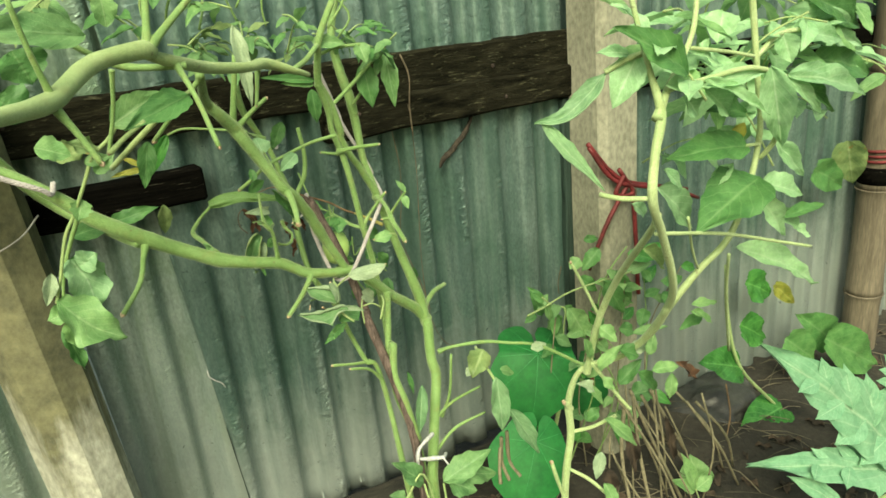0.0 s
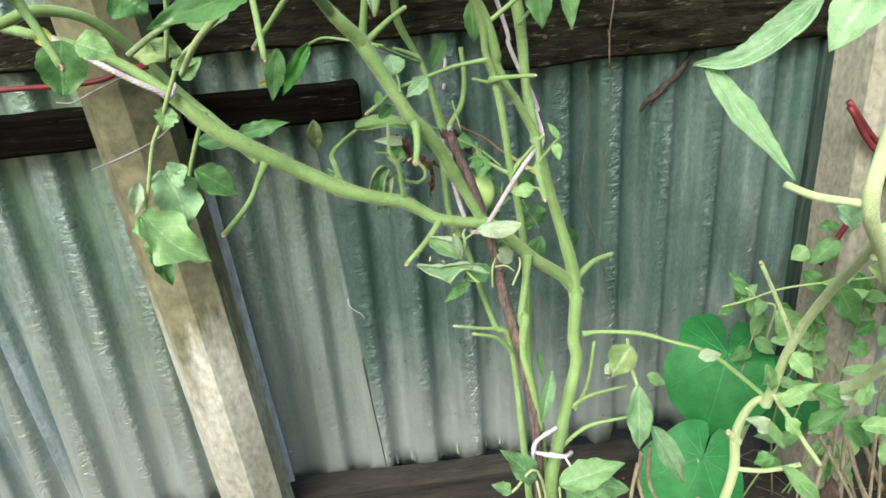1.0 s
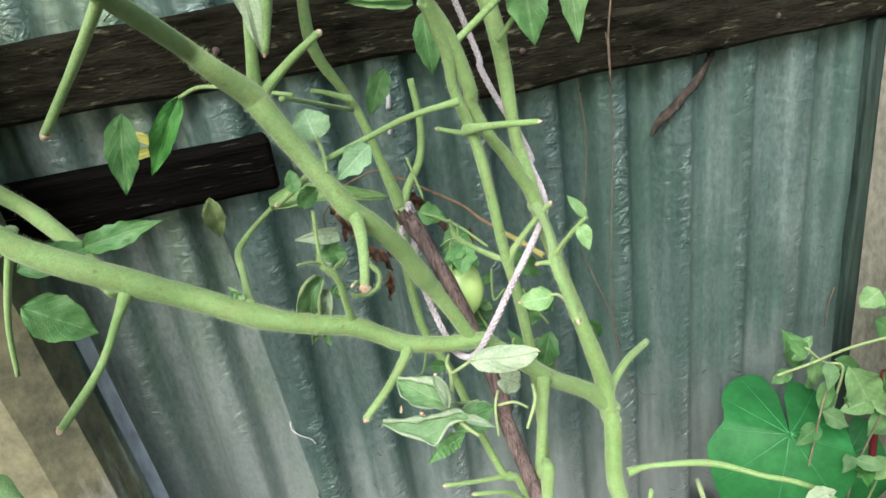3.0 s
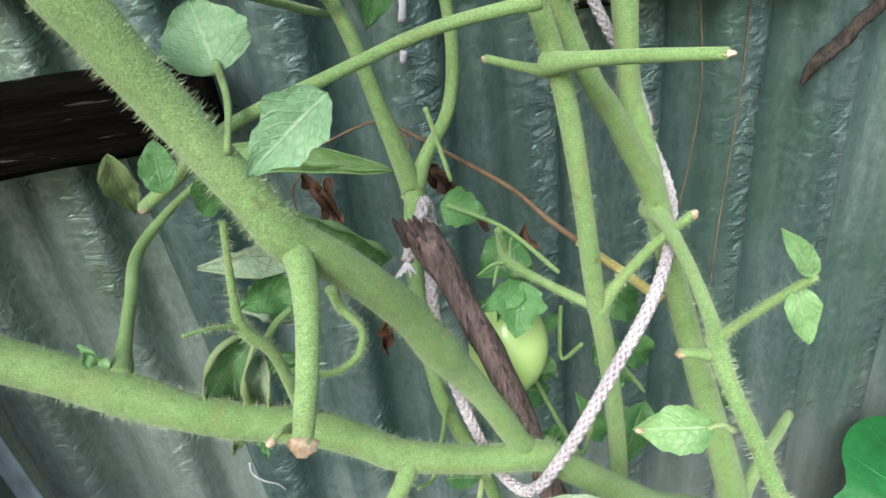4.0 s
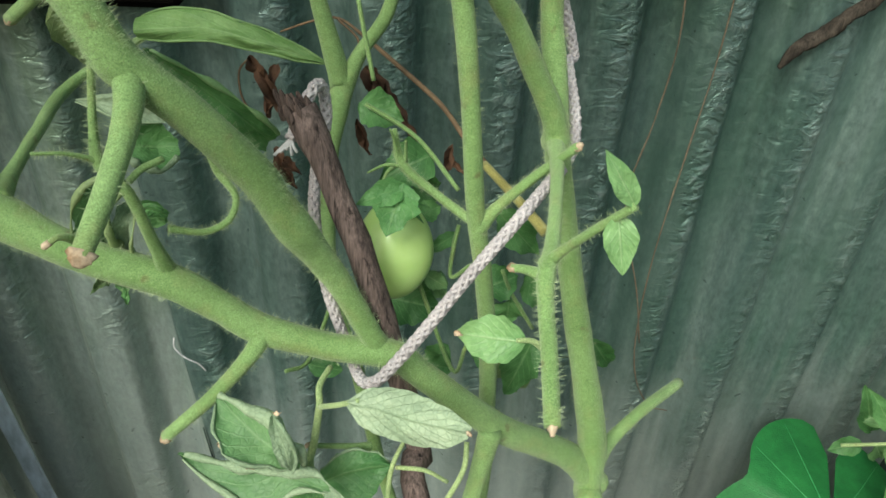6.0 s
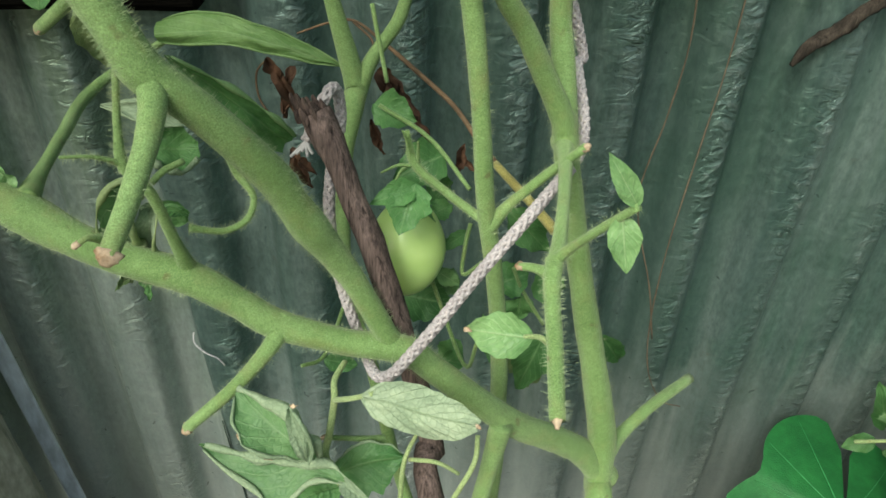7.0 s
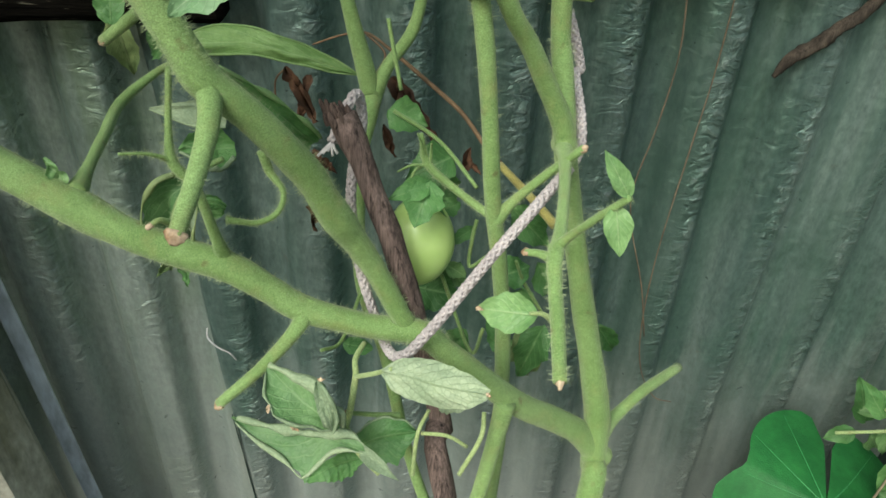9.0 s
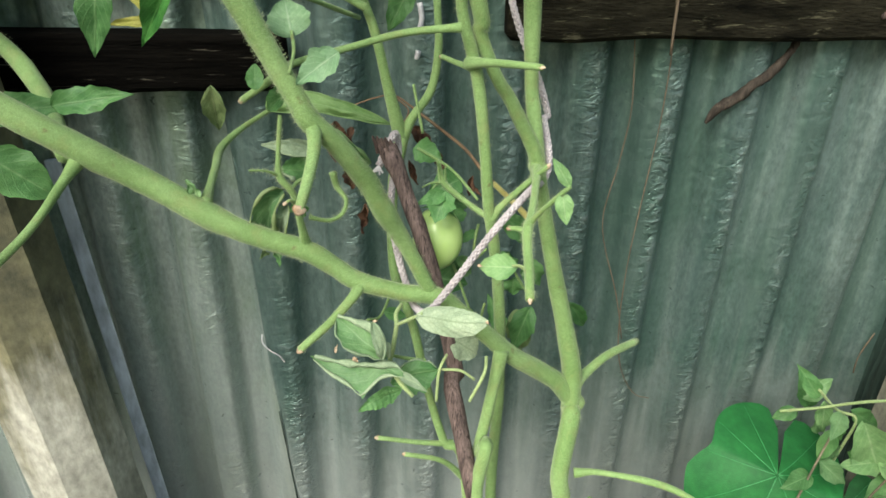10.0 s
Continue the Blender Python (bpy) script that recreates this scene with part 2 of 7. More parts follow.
def stained_post(m, level):
    """Dark algae stain that has run down a post to a ragged line."""
    nt = m.node_tree
    b = nt.nodes["Principled BSDF"]
    old = b.inputs["Base Color"].links[0].from_socket
    v = coords(nt, "Object")
    sep = nt.nodes.new("ShaderNodeSeparateXYZ")
    nt.links.new(v, sep.inputs[0])
    add = nt.nodes.new("ShaderNodeMath")
    add.operation = "MULTIPLY_ADD"
    nt.links.new(noise_tex(nt, coords(nt, "Object", (30, 30, 5)), 1.0, 5.0, 0.65), add.inputs[0])
    add.inputs[1].default_value = 0.55
    nt.links.new(sep.outputs["Z"], add.inputs[2])
    stain = ramp(nt, add.outputs[0], [(level, (0, 0, 0)), (min(1.0, level + 0.14), (0.9, 0.9, 0.9))])
    mottled = ramp(nt, noise_tex(nt, v, 30.0, 6.0, 0.7), [(0.32, (0.03, 0.032, 0.013)), (0.68, (0.155, 0.146, 0.075))])
    nt.links.new(mix(nt, old, mottled, stain), b.inputs["Base Color"])
    return m


stained_post(CONCRETE, 0.66)
CONCRETE_PALE = two_scale("pale_concrete", (0.19, 0.187, 0.142), (0.31, 0.302, 0.238), 120.0, 6.0, 0.9, (1, 1, 0.6), 0.4, 0.0015)
BAMBOO = two_scale("weathered_bamboo", (0.085, 0.07, 0.05), (0.19, 0.16, 0.12), 60.0, 8.0, 0.6, (4, 4, 0.5), 0.3, 0.001)
SOIL = two_scale("damp_soil", (0.012, 0.011, 0.009), (0.055, 0.047, 0.037), 90.0, 9.0, 0.95, (1, 1, 1), 0.9, 0.006)
BARK = bark_material("stake_bark", (0.06, 0.045, 0.042), (0.165, 0.125, 0.115))
BARK_DARK = bark_material("broken_dark_wood", (0.03, 0.022, 0.02), (0.12, 0.088, 0.078))
ROPE = two_scale("grey_braided_cord", (0.3, 0.275, 0.285), (0.52, 0.485, 0.495), 1300.0, 60.0, 0.95, (1, 1, 1), 0.9, 0.0006)
DRY = two_scale("dry_brown_leaf", (0.03, 0.015, 0.009), (0.19, 0.098, 0.056), 90.0, 20.0, 0.9, (1, 1, 1), 0.6, 0.001)
LITTER = two_scale("dead_leaf_litter", (0.014, 0.01, 0.007), (0.075, 0.052, 0.036), 90.0, 20.0, 0.9, (1, 1, 1), 0.6, 0.001)
TWIG = bark_material("grey_twig", (0.012, 0.01, 0.008), (0.06, 0.05, 0.04))
STRAW = two_scale("old_straw", (0.05, 0.043, 0.03), (0.2, 0.17, 0.12), 90.0, 20.0, 0.9)
TWIG_TAN = two_scale("tan_dead_stalk", (0.1, 0.092, 0.058), (0.24, 0.21, 0.14), 60.0, 14.0, 0.9, (6, 6, 2), 0.5, 0.001)
VINE_TAN = two_scale("tan_tendril", (0.09, 0.068, 0.045), (0.2, 0.155, 0.105), 120.0, 20.0, 0.8, (1, 1, 1), 0.3, 0.0005)
VINE_DRY = two_scale("dry_tendril", (0.075, 0.048, 0.028), (0.19, 0.125, 0.07), 120.0, 20.0, 0.8, (1, 1, 1), 0.3, 0.0005)
PLASTIC = two_scale("white_plastic_strip", (0.36, 0.36, 0.37), (0.58, 0.58, 0.6), 150.0, 20.0, 0.45, (1, 1, 1), 0.3, 0.0005)
RED = two_scale("red_tie_wire", (0.06, 0.008, 0.009), (0.19, 0.02, 0.026), 90.0, 18.0, 0.6, (1, 1, 1), 0.2, 0.0005)
WIRE = two_scale("rusty_wire", (0.12, 0.11, 0.1), (0.3, 0.29, 0.28), 120.0, 20.0, 0.5, (1, 1, 1), 0.2, 0.0003)
SCAR = two_scale("cut_scar", (0.2, 0.12, 0.06), (0.6, 0.5, 0.37), 500.0, 160.0, 0.9, (1, 1, 1), 0.4, 0.0006)
STEM = stem_material("tomato_stem", (0.136, 0.236, 0.08), (0.222, 0.345, 0.143))
STEM_PALE = stem_material("young_stem", (0.22, 0.31, 0.135), (0.34, 0.43, 0.215))
STEM_FRESH = stem_material("pale_fresh_stem", (0.3, 0.4, 0.2), (0.45, 0.54, 0.32))
STEM_TAN = stem_material("ageing_stem", (0.25, 0.2, 0.06), (0.36, 0.33, 0.12))
HAIR = two_scale("stem_hair", (0.24, 0.33, 0.16), (0.42, 0.5, 0.3), 900.0, 60.0, 0.6, relief=0.0)
LEAF = leaf_material("tomato_leaf", (0.06, 0.17, 0.055), (0.13, 0.28, 0.1), (0.2, 0.34, 0.15), 0.45)
LEAF_LIGHT = leaf_material("fresh_tomato_leaf", (0.15, 0.31, 0.12), (0.3, 0.49, 0.22), (0.42, 0.57, 0.32), 0.38, 0.4)
# Fresh tomato leaf again, with the strong daylight on it put into the colour.
LEAF_SUNLIT = leaf_material("sunlit_tomato_leaf", (0.25, 0.47, 0.23), (0.47, 0.7, 0.44), (0.58, 0.74, 0.52), 0.28, 0.4)
LEAF_FRESH = leaf_material("bluish_fresh_leaf", (0.16, 0.31, 0.16), (0.28, 0.45, 0.26), (0.42, 0.56, 0.38), 0.45, 0.35)
LEAF_MID = leaf_material("mid_green_leaf", (0.095, 0.21, 0.085), (0.19, 0.33, 0.15), (0.25, 0.38, 0.2), 0.5, 0.3)
LEAF_PALE = leaf_material("pale_leaf_underside", (0.26, 0.35, 0.235), (0.36, 0.44, 0.32), (0.2, 0.28, 0.16), 0.7, 0.22, None, 0.7, (0.87, 0.89, 0.86))
LEAF_WILT = leaf_material("wilted_leaf", (0.12, 0.2, 0.08), (0.26, 0.34, 0.15), (0.32, 0.38, 0.2), 0.6, 0.25, (0.28, 0.17, 0.06))
LEAF_ROLLED = leaf_material("rolled_leaf_blade", (0.1, 0.2, 0.06), (0.18, 0.3, 0.11), (0.25, 0.37, 0.17), 0.55, 0.3)
LEAF_YELLOW = leaf_material("yellowing_leaf", (0.22, 0.25, 0.05), (0.38, 0.36, 0.08), (0.4, 0.4, 0.14), 0.55, 0.3, (0.2, 0.1, 0.03))
LEAF_TARO = leaf_material("taro_leaf", (0.012, 0.11, 0.028), (0.024, 0.175, 0.044), (0.06, 0.28, 0.1), 0.6, 0.16)
LEAF_VINE = leaf_material("glossy_vine_leaf", (0.03, 0.13, 0.03), (0.08, 0.24, 0.06), (0.14, 0.34, 0.1), 0.25, 0.2)
LEAF_BLUE = leaf_material("pale_lobed_leaf", (0.16, 0.35, 0.22), (0.26, 0.46, 0.31), (0.42, 0.57, 0.4), 0.5, 0.25)


# ---- building helpers ----
EYE_SIDE = Vector((0.2, 0.1, 1.15))


def part(name, bm, mat, parent=None, label="", smooth=True):
    """One mesh object, under a thing or under a part."""
    me = bpy.data.meshes.new(name)
    bm.to_mesh(me)
    bm.free()
    me.materials.append(mat)
    if smooth:
        me.polygons.foreach_set("use_smooth", [True] * len(me.polygons))
    ob = new(name, me)
    if parent is not None:
        ob.parent = parent
        if parent.type == "EMPTY":
            ob.matrix_parent_inverse = Matrix.Translation(parent.location).inverted()
    if label:
        ob["label"] = label
    return ob


def thing(name, at, label, category, group="", kind=""):
    e = new(name)
    e.location = at
    e.empty_display_size = 0.05
    return tagged(e, label, category, group, kind)


def spline(points, per=6):
    """A smooth curve through rows of numbers."""
    p = [np.array(q, float) for q in points]
    if len(p) == 2:
        return [p[0] + (p[1] - p[0]) * k / per for k in range(per + 1)]
    p = [2 * p[0] - p[1]] + p + [2 * p[-1] - p[-2]]
    out = []
    for a, b, c, d in zip(p, p[1:], p[2:], p[3:]):
        for k in range(per):
            t = k / per
            out.append(0.5 * (2 * b + (c - a) * t + (2 * a - 5 * b + 4 * c - d) * t * t + (3 * b - a - 3 * c + d) * t ** 3))
    return out + [p[-2]]


def tube(bm, points, radius=None, sides=10, per=6, rough=0.05, seed=0, cap=True, tip=None, flare=0.0):
    """A tube through points (x, y, z[, r]); rough: uneven girth."""
    rows = spline([(*q[:3], q[3] if len(q) > 3 else radius) for q in points], per)
    rng = random.Random(seed + len(points) * 7)
    if tip is not None:
        for k, r in enumerate(rows):
            r[3] *= 1 + (tip - 1) * k / (len(rows) - 1)
    if flare:
        r0, run, last = rows[0][3], 0.0, rows[0]
        for r in rows:
            run += float(np.linalg.norm(r[:3] - last[:3]))
            last = r
            r[3] *= 1 + flare * math.exp(-((run / (3.0 * r0)) ** 2))
    up = Vector((0.37, -0.41, 0.83))
    rings = []
    for k, r in enumerate(rows):
        a, b = rows[max(k - 1, 0)], rows[min(k + 1, len(rows) - 1)]
        d = Vector(b[:3] - a[:3]).normalized()
        up = (up - d * up.dot(d)).normalized()
        side = d.cross(up)
        ring = []
        for s in range(sides):
            w = 2 * math.pi * s / sides
            q = Vector(r[:3])
            g = r[3] * (1 + rough * 0.9 * noise.noise(q * 38) + rough * noise.noise(q * 70 + Vector((math.cos(w), math.sin(w), 0.3))) + rough * 0.3 * rng.uniform(-1, 1))
            ring.append(bm.verts.new(q + (up * math.cos(w) + side * math.sin(w)) * g))
        rings.append(ring)
    for a, b in zip(rings, rings[1:]):
        for s in range(sides):
            bm.faces.new((a[s], a[(s + 1) % sides], b[(s + 1) % sides], b[s]))
    if cap:
        for ring, order in ((rings[0], -1), (rings[-1], 1)):
            c = sum((v.co for v in ring), Vector()) / sides
            cv = bm.verts.new(c)
            for s in range(sides):
                f = (ring[s], ring[(s + 1) % sides], cv)
                bm.faces.new(f[::order])
    return bm


def hairs(parent, rows, count, length, seed):
    """Fine hairs standing off a stem, as one uncountable part."""
    r = random.Random(seed)
    verts, faces = [], []
    for _ in range(count):
        k = r.randrange(len(rows) - 1)
        f = r.random()
        q = rows[k] * (1 - f) + rows[k + 1] * f
        d = Vector(rows[k + 1][:3] - rows[k][:3]).normalized()
        out = Vector((r.gauss(0, 1), r.gauss(0, 1), r.gauss(0, 1)))
        out = (out - d * out.dot(d)).normalized()
        side = d * 0.00006
        b = Vector(q[:3]) + out * q[3] * 0.93
        tip = b + out * q[3] * 0.07 + (out + d * r.uniform(-0.4, 0.4)).normalized() * length * r.uniform(0.2, 1.0) ** 1.6
        n = len(verts)
        verts += [b - side, b + side, tip]
        faces.append((n, n + 1, n + 2))
    me = bpy.data.meshes.new("stem_hair")
    me.from_pydata([tuple(v) for v in verts], [], faces)
    me.materials.append(HAIR)
    ob = new("stem_hair", me)
    ob.parent = parent
    ob.matrix_parent_inverse = Matrix.Translation(parent.location).inverted()
    ob["kind"] = "stuff"
    return ob


def stem(parent, points, mat=None, name="stem", sides=12, rough=0.06, radius=None, tip=None, label="", per=6, cut=False, hair=0):
    """A plant stem as a part; cut: a dried cut face at its end; hair: so many fine hairs."""
    slim = 0.73 if name == "stub" else 0.85
    points = [(*q[:3], (q[3] if len(q) > 3 else radius) * slim) for q in points]
    if name in ("stub", "shoot", "branch", "truss_stalk") and points[0][2] > 0.2:
        p0, p1 = np.array(points[0][:3]), np.array(points[1][:3])
        back = (p1 - p0) / np.linalg.norm(p1 - p0) * points[0][3] * (1.0 if name == "branch" else 0.8)
        points = [(*(p0 - back), points[0][3])] + points
    bm = tube(bmesh.new(), points, radius, sides, per, rough, tip=tip, flare=0.3 if name in ("stub", "shoot") else 0.12 if name == "branch" else 0.0)
    ob = part(name, bm, mat or STEM, parent, label)
    if hair:
        hairs(parent, spline([(*q[:3], q[3] if len(q) > 3 else radius) for q in points], per), hair, 0.003, len(scene.objects))
    if cut:
        rows = spline([(*q[:3], q[3] if len(q) > 3 else radius) for q in points], per)
        e, d = rows[-1], rows[-1][:3] - rows[-2][:3]
        d = d / np.linalg.norm(d)
        r = e[3] * (tip or 1)
        cb = tube(bmesh.new(), [(*(e[:3] - d * 0.0015), r * 0.98), (*(e[:3] + d * r * 0.2), r * 0.9), (*(e[:3] + d * r * 0.6), r * 0.68), (*(e[:3] + d * r * 1.1), r * 0.35)], None, sides, 2, 0.7)
        part("cut_end", cb, SCAR, ob, "brown dried cut end")
    return ob


def basis(base, tip, normal):
    x = (tip - base).normalized()
    z = (normal - x * normal.dot(x))
    z = z.normalized() if z.length > 1e-6 else x.orthogonal().normalized()
    return x, z.cross(x), z


def blade(base, tip, width, normal=None, shape="ovate", fold=0.25, curl=0.12, wave=0.06, lobes=4, depth=0.12, seed=0, nu=28, nv=10, bend=0.0, notch=0.0, crumple=0.0):
    """A leaf blade between base and tip: folded on its midrib, curled along its length, waved and toothed at the edge."""
    base, tip = Vector(base), Vector(tip)
    normal = Vector(normal) if normal is not None else EYE_SIDE - base
    x, y, z = basis(base, tip, normal)
    L = (tip - base).length
    bm = bmesh.new()
    uv = bm.loops.layers.uv.new("UVMap")
    ph = seed * 1.7
    grid = []
    for i in range(nu + 1):
        u = i / nu
        if shape == "heart":
            w = (math.sin(math.pi * min(1, (u + 0.06) / 1.06) ** 0.62)) ** 0.8 if u < 1 else 0
        elif shape == "round":
            w = math.sin(math.pi * u ** 0.8) ** 0.7
        elif shape == "lance":
            w = math.sin(math.pi * u ** 0.85) ** 1.1
        else:
            w = math.sin(math.pi * u ** 0.72) ** 0.9
        row = []
        for j in range(nv + 1):
            v = j / nv * 2 - 1
            s = 0.37 if v > 0 else 0.0
            saw = abs(((u * lobes + 0.2 * math.sin(ph) + s) % 1) - 0.5) * 2 - 0.6
            saw += 0.3 * (abs(((u * lobes * 2.7 + ph + s) % 1) - 0.5) * 2 - 0.5) + 0.35 * noise.noise(Vector((u * 6, s * 9, ph)))
            tooth = 1 + depth * saw if 0.04 < u < 0.97 else 1
            half = max(width / 2 * w * tooth, L * 0.004)
            back = -notch * L * max(0, 1 - u * 3.2) * abs(v) ** 1.5
            lift = fold * abs(v) * half - curl * L * (u - 0.15) ** 2
            lift += wave * width * math.sin(u * 11 + ph + (1.5 if v > 0 else 0)) * abs(v) ** 2
            lift += 0.03 * L * noise.noise(Vector((u * 5 + ph, v * 2, seed))) + 0.03 * width * math.cos(2 * math.pi * (u * 7 - abs(v) * 2.5)) * min(1, 3 * abs(v)) * (1 - abs(v) * 0.6)
            sway = bend * L * math.sin(math.pi * u)
            if crumple:
                c3 = Vector(noise.noise_vector(Vector((u * 4.5 + ph, v * 1.6 + ph, seed * 0.7)))) * crumple * L
                lift += c3.x
                sway += c3.y
            row.append((bm.verts.new(base + x * (u * L + back) + y * (v * half * math.cos(fold * 0.8) + sway) + z * lift), u, (v + 1) / 2))
        grid.append(row)
    for a, b in zip(grid, grid[1:]):
        for j in range(nv):
            quad = (a[j], a[j + 1], b[j + 1], b[j])
            f = bm.faces.new([q[0] for q in quad])
            for loop, q in zip(f.loops, quad):
                loop[uv].uv = (q[1], q[2])
    return bm


def rolled_leaf(parent, spine, near, far, mat, label="", roll=(0.0, 0.0), cup=0.25, crumple=0.0, seed=0, name="leaf", edge_mat=None, teeth=1.0):
    """A leaf along a curved midrib, with its own half-widths on each side (near, far) and margins that roll inwards."""
    nu, nv = 34, 7
    rows = spline(spine, 12)
    line = [Vector(rows[int(round(k * (len(rows) - 1) / nu))]) for k in range(nu + 1)]
    L = sum((q - p).length for p, q in zip(line, line[1:]))
    bm = bmesh.new()
    uv = bm.loops.layers.uv.new("UVMap")
    margins, grid = ([], []), []
    for i, p in enumerate(line):
        u = i / nu
        d = (line[min(i + 1, nu)] - line[max(i - 1, 0)]).normalized()
        z = EYE_SIDE - p
        z = (z - d * z.dot(d)).normalized()
        y = z.cross(d)
        row = []
        for j in range(-nv, nv + 1):
            v = j / nv
            prof = near if v < 0 else far
            w = float(np.interp(u, np.linspace(0, 1, len(prof)), prof))
            w *= 1 + 0.16 * teeth * noise.noise(Vector((u * 9, seed, 4.0 if v < 0 else 0.0))) + 0.07 * teeth * (abs((u * 9 + seed * 0.3) % 1 - 0.5) * 2 - 0.5)
            lift = cup * abs(v) ** 1.6 * w + 0.0026 * noise.noise(Vector((u * L * 70, v * 1.6, seed)))
            lift += 0.045 * w * math.cos(2 * math.pi * (u * 7 - abs(v) * 2.2)) * min(1, 3 * abs(v)) * (1 - 0.5 * abs(v))
            q = p + y * v * w + z * lift + Vector(noise.noise_vector(Vector((u * 3.5, v * 1.2, seed * 1.3)))) * crumple * L
            row.append((bm.verts.new(q), u, (v + 1) / 2))
            if abs(j) == nv:
                margins[0 if v < 0 else 1].append((q, z))
        grid.append(row)
    for a, c in zip(grid, grid[1:]):
        for j in range(2 * nv):
            quad = (a[j], a[j + 1], c[j + 1], c[j])
            f = bm.faces.new([q[0] for q in quad])
            for loop, q in zip(f.loops, quad):
                loop[uv].uv = (q[1], q[2])
    ob = part(name, bm, mat, parent, label)
    for side in (0, 1):
        if roll[side]:
            pts = [(*(q + z * roll[side] * 0.5), max(0.0003, roll[side] * math.sin(math.pi * (0.06 + 0.88 * k / nu)) ** 0.7 * (0.6 + 1.1 * noise.noise(Vector((k * 0.23, seed * 1.7 + 0.4, side + 0.3)))))) for k, (q, z) in enumerate(margins[side])]
            part("rolled_edge", tube(bmesh.new(), pts[::3], None, 8, 2, 0.25), edge_mat or LEAF_PALE, ob, "pale rolled leaf edge")
    return ob


def leaf(parent, base, tip, width, mat=None, name="leaf", label="", **kw):
    return part(name, blade(base, tip, width, seed=kw.pop("seed", len(scene.objects) % 97), **kw), mat or LEAF, parent, label)


def box_bm(size, bevel=0.004, cuts=0, rough=0.0, seed=0, axis=0):
    """A bevelled box about the origin, cut along its long axis and made uneven."""
    bm = bmesh.new()
    bmesh.ops.create_cube(bm, size=1.0)
    bmesh.ops.scale(bm, vec=size, verts=bm.verts)
    if bevel:
        bmesh.ops.bevel(bm, geom=bm.edges[:], offset=bevel, segments=1, affect="EDGES")
    if cuts:
        n = Vector([1 if a == axis else 0 for a in range(3)])
        for k in range(1, cuts):
            bmesh.ops.bisect_plane(bm, geom=bm.verts[:] + bm.edges[:] + bm.faces[:], plane_co=n * (size[axis] * (k / cuts - 0.5)), plane_no=n)
    if rough:
        for v in bm.verts:
            v.co += Vector(noise.noise_vector(v.co * 14 + Vector((seed, 0, 0)))) * rough
    return bm


def placed(bm, m):
    bmesh.ops.transform(bm, matrix=m, verts=bm.verts)
    return bm


# ---- ground ----
def ground_height(x, y):
    z = 0.055 - 0.09 * max(0.0, min(2.2, x - 0.25)) + 0.02 * noise.noise(Vector((x * 3, y * 3, 0)))
    return z + 0.012 * noise.noise(Vector((x * 14, y * 14, 3))) if abs(x) < 4 and abs(y) < 4 else z


def ground_sheet():
    bm = bmesh.new()
    xs = sorted({*np.round(np.arange(-1.2, 2.6, 0.035), 3), *np.round(np.arange(-4, 4.1, 0.5), 3), -300.0, -60.0, -15.0, 15.0, 60.0, 300.0})
    ys = sorted({*np.round(np.arange(-0.2, 1.3, 0.035), 3), *np.round(np.arange(-4, 4.1, 0.5), 3), -300.0, -60.0, -15.0, 15.0, 60.0, 300.0})
    rows = [[bm.verts.new((x, y, ground_height(x, y))) for x in xs] for y in ys]
    for a, b in zip(rows, rows[1:]):
        for k in range(len(xs) - 1):
            bm.faces.new((a[k], a[k + 1], b[k + 1], b[k]))
    return part("ground", bm, SOIL)


tagged(ground_sheet(), "dark damp garden soil along the fence", "ground", kind="structure")


# ---- the fence: corrugated sheets on timber rails and posts ----
PITCH, DEEP, WALL_Y = 0.0775, 0.0108, 1.058


def corrugated(x0, x1, z0, z1, y, phase, seed, lean=0.0, pitch=PITCH, deep=DEEP, skew=0.0):
    """A sheet of corrugated metal with ragged foot, dents and real thickness."""
    bm = bmesh.new()
    n = int((x1 - x0) / pitch * 18)
    zs = np.linspace(z0, z1, 40)
    faces = []
    for side in (0.0, 0.0007):
        rows = []
        for k, z in enumerate(zs):
            row = []
            for i in range(n + 1):
                x = x0 + skew * (0.48 - z) * (1 - i / n) + (x1 - x0) * i / n
                w = math.cos(2 * math.pi * (x - phase + lean * (z - 0.45)) / pitch)
                w = math.tanh(2.4 * (w + 0.16)) / 0.98
                dent = 0.004 * noise.noise(Vector((x * 3.1, z * 2.3, seed))) + 0.0012 * noise.noise(Vector((x * 22, z * 16, seed)))
                zz = z + (0.012 * noise.noise(Vector((x * 30, 0, seed))) if k == 0 else 0)
                row.append(bm.verts.new((x, y - deep * w + dent + side, zz)))
            rows.append(row)
        faces.append(rows)
        for a, b in zip(rows, rows[1:]):
            for i in range(n):
                q = (a[i], a[i + 1], b[i + 1], b[i])
                bm.faces.new(q if side == 0 else q[::-1])
    f, b = faces
    for i in range(n):
        bm.faces.new((f[0][i + 1], f[0][i], b[0][i], b[0][i + 1]))
        bm.faces.new((f[-1][i], f[-1][i + 1], b[-1][i + 1], b[-1][i]))
    for k in range(len(zs) - 1):
        bm.faces.new((f[k][0], f[k + 1][0], b[k + 1][0], b[k][0]))
        bm.faces.new((f[k + 1][-1], f[k][-1], b[k][-1], b[k + 1][-1]))
    return bm


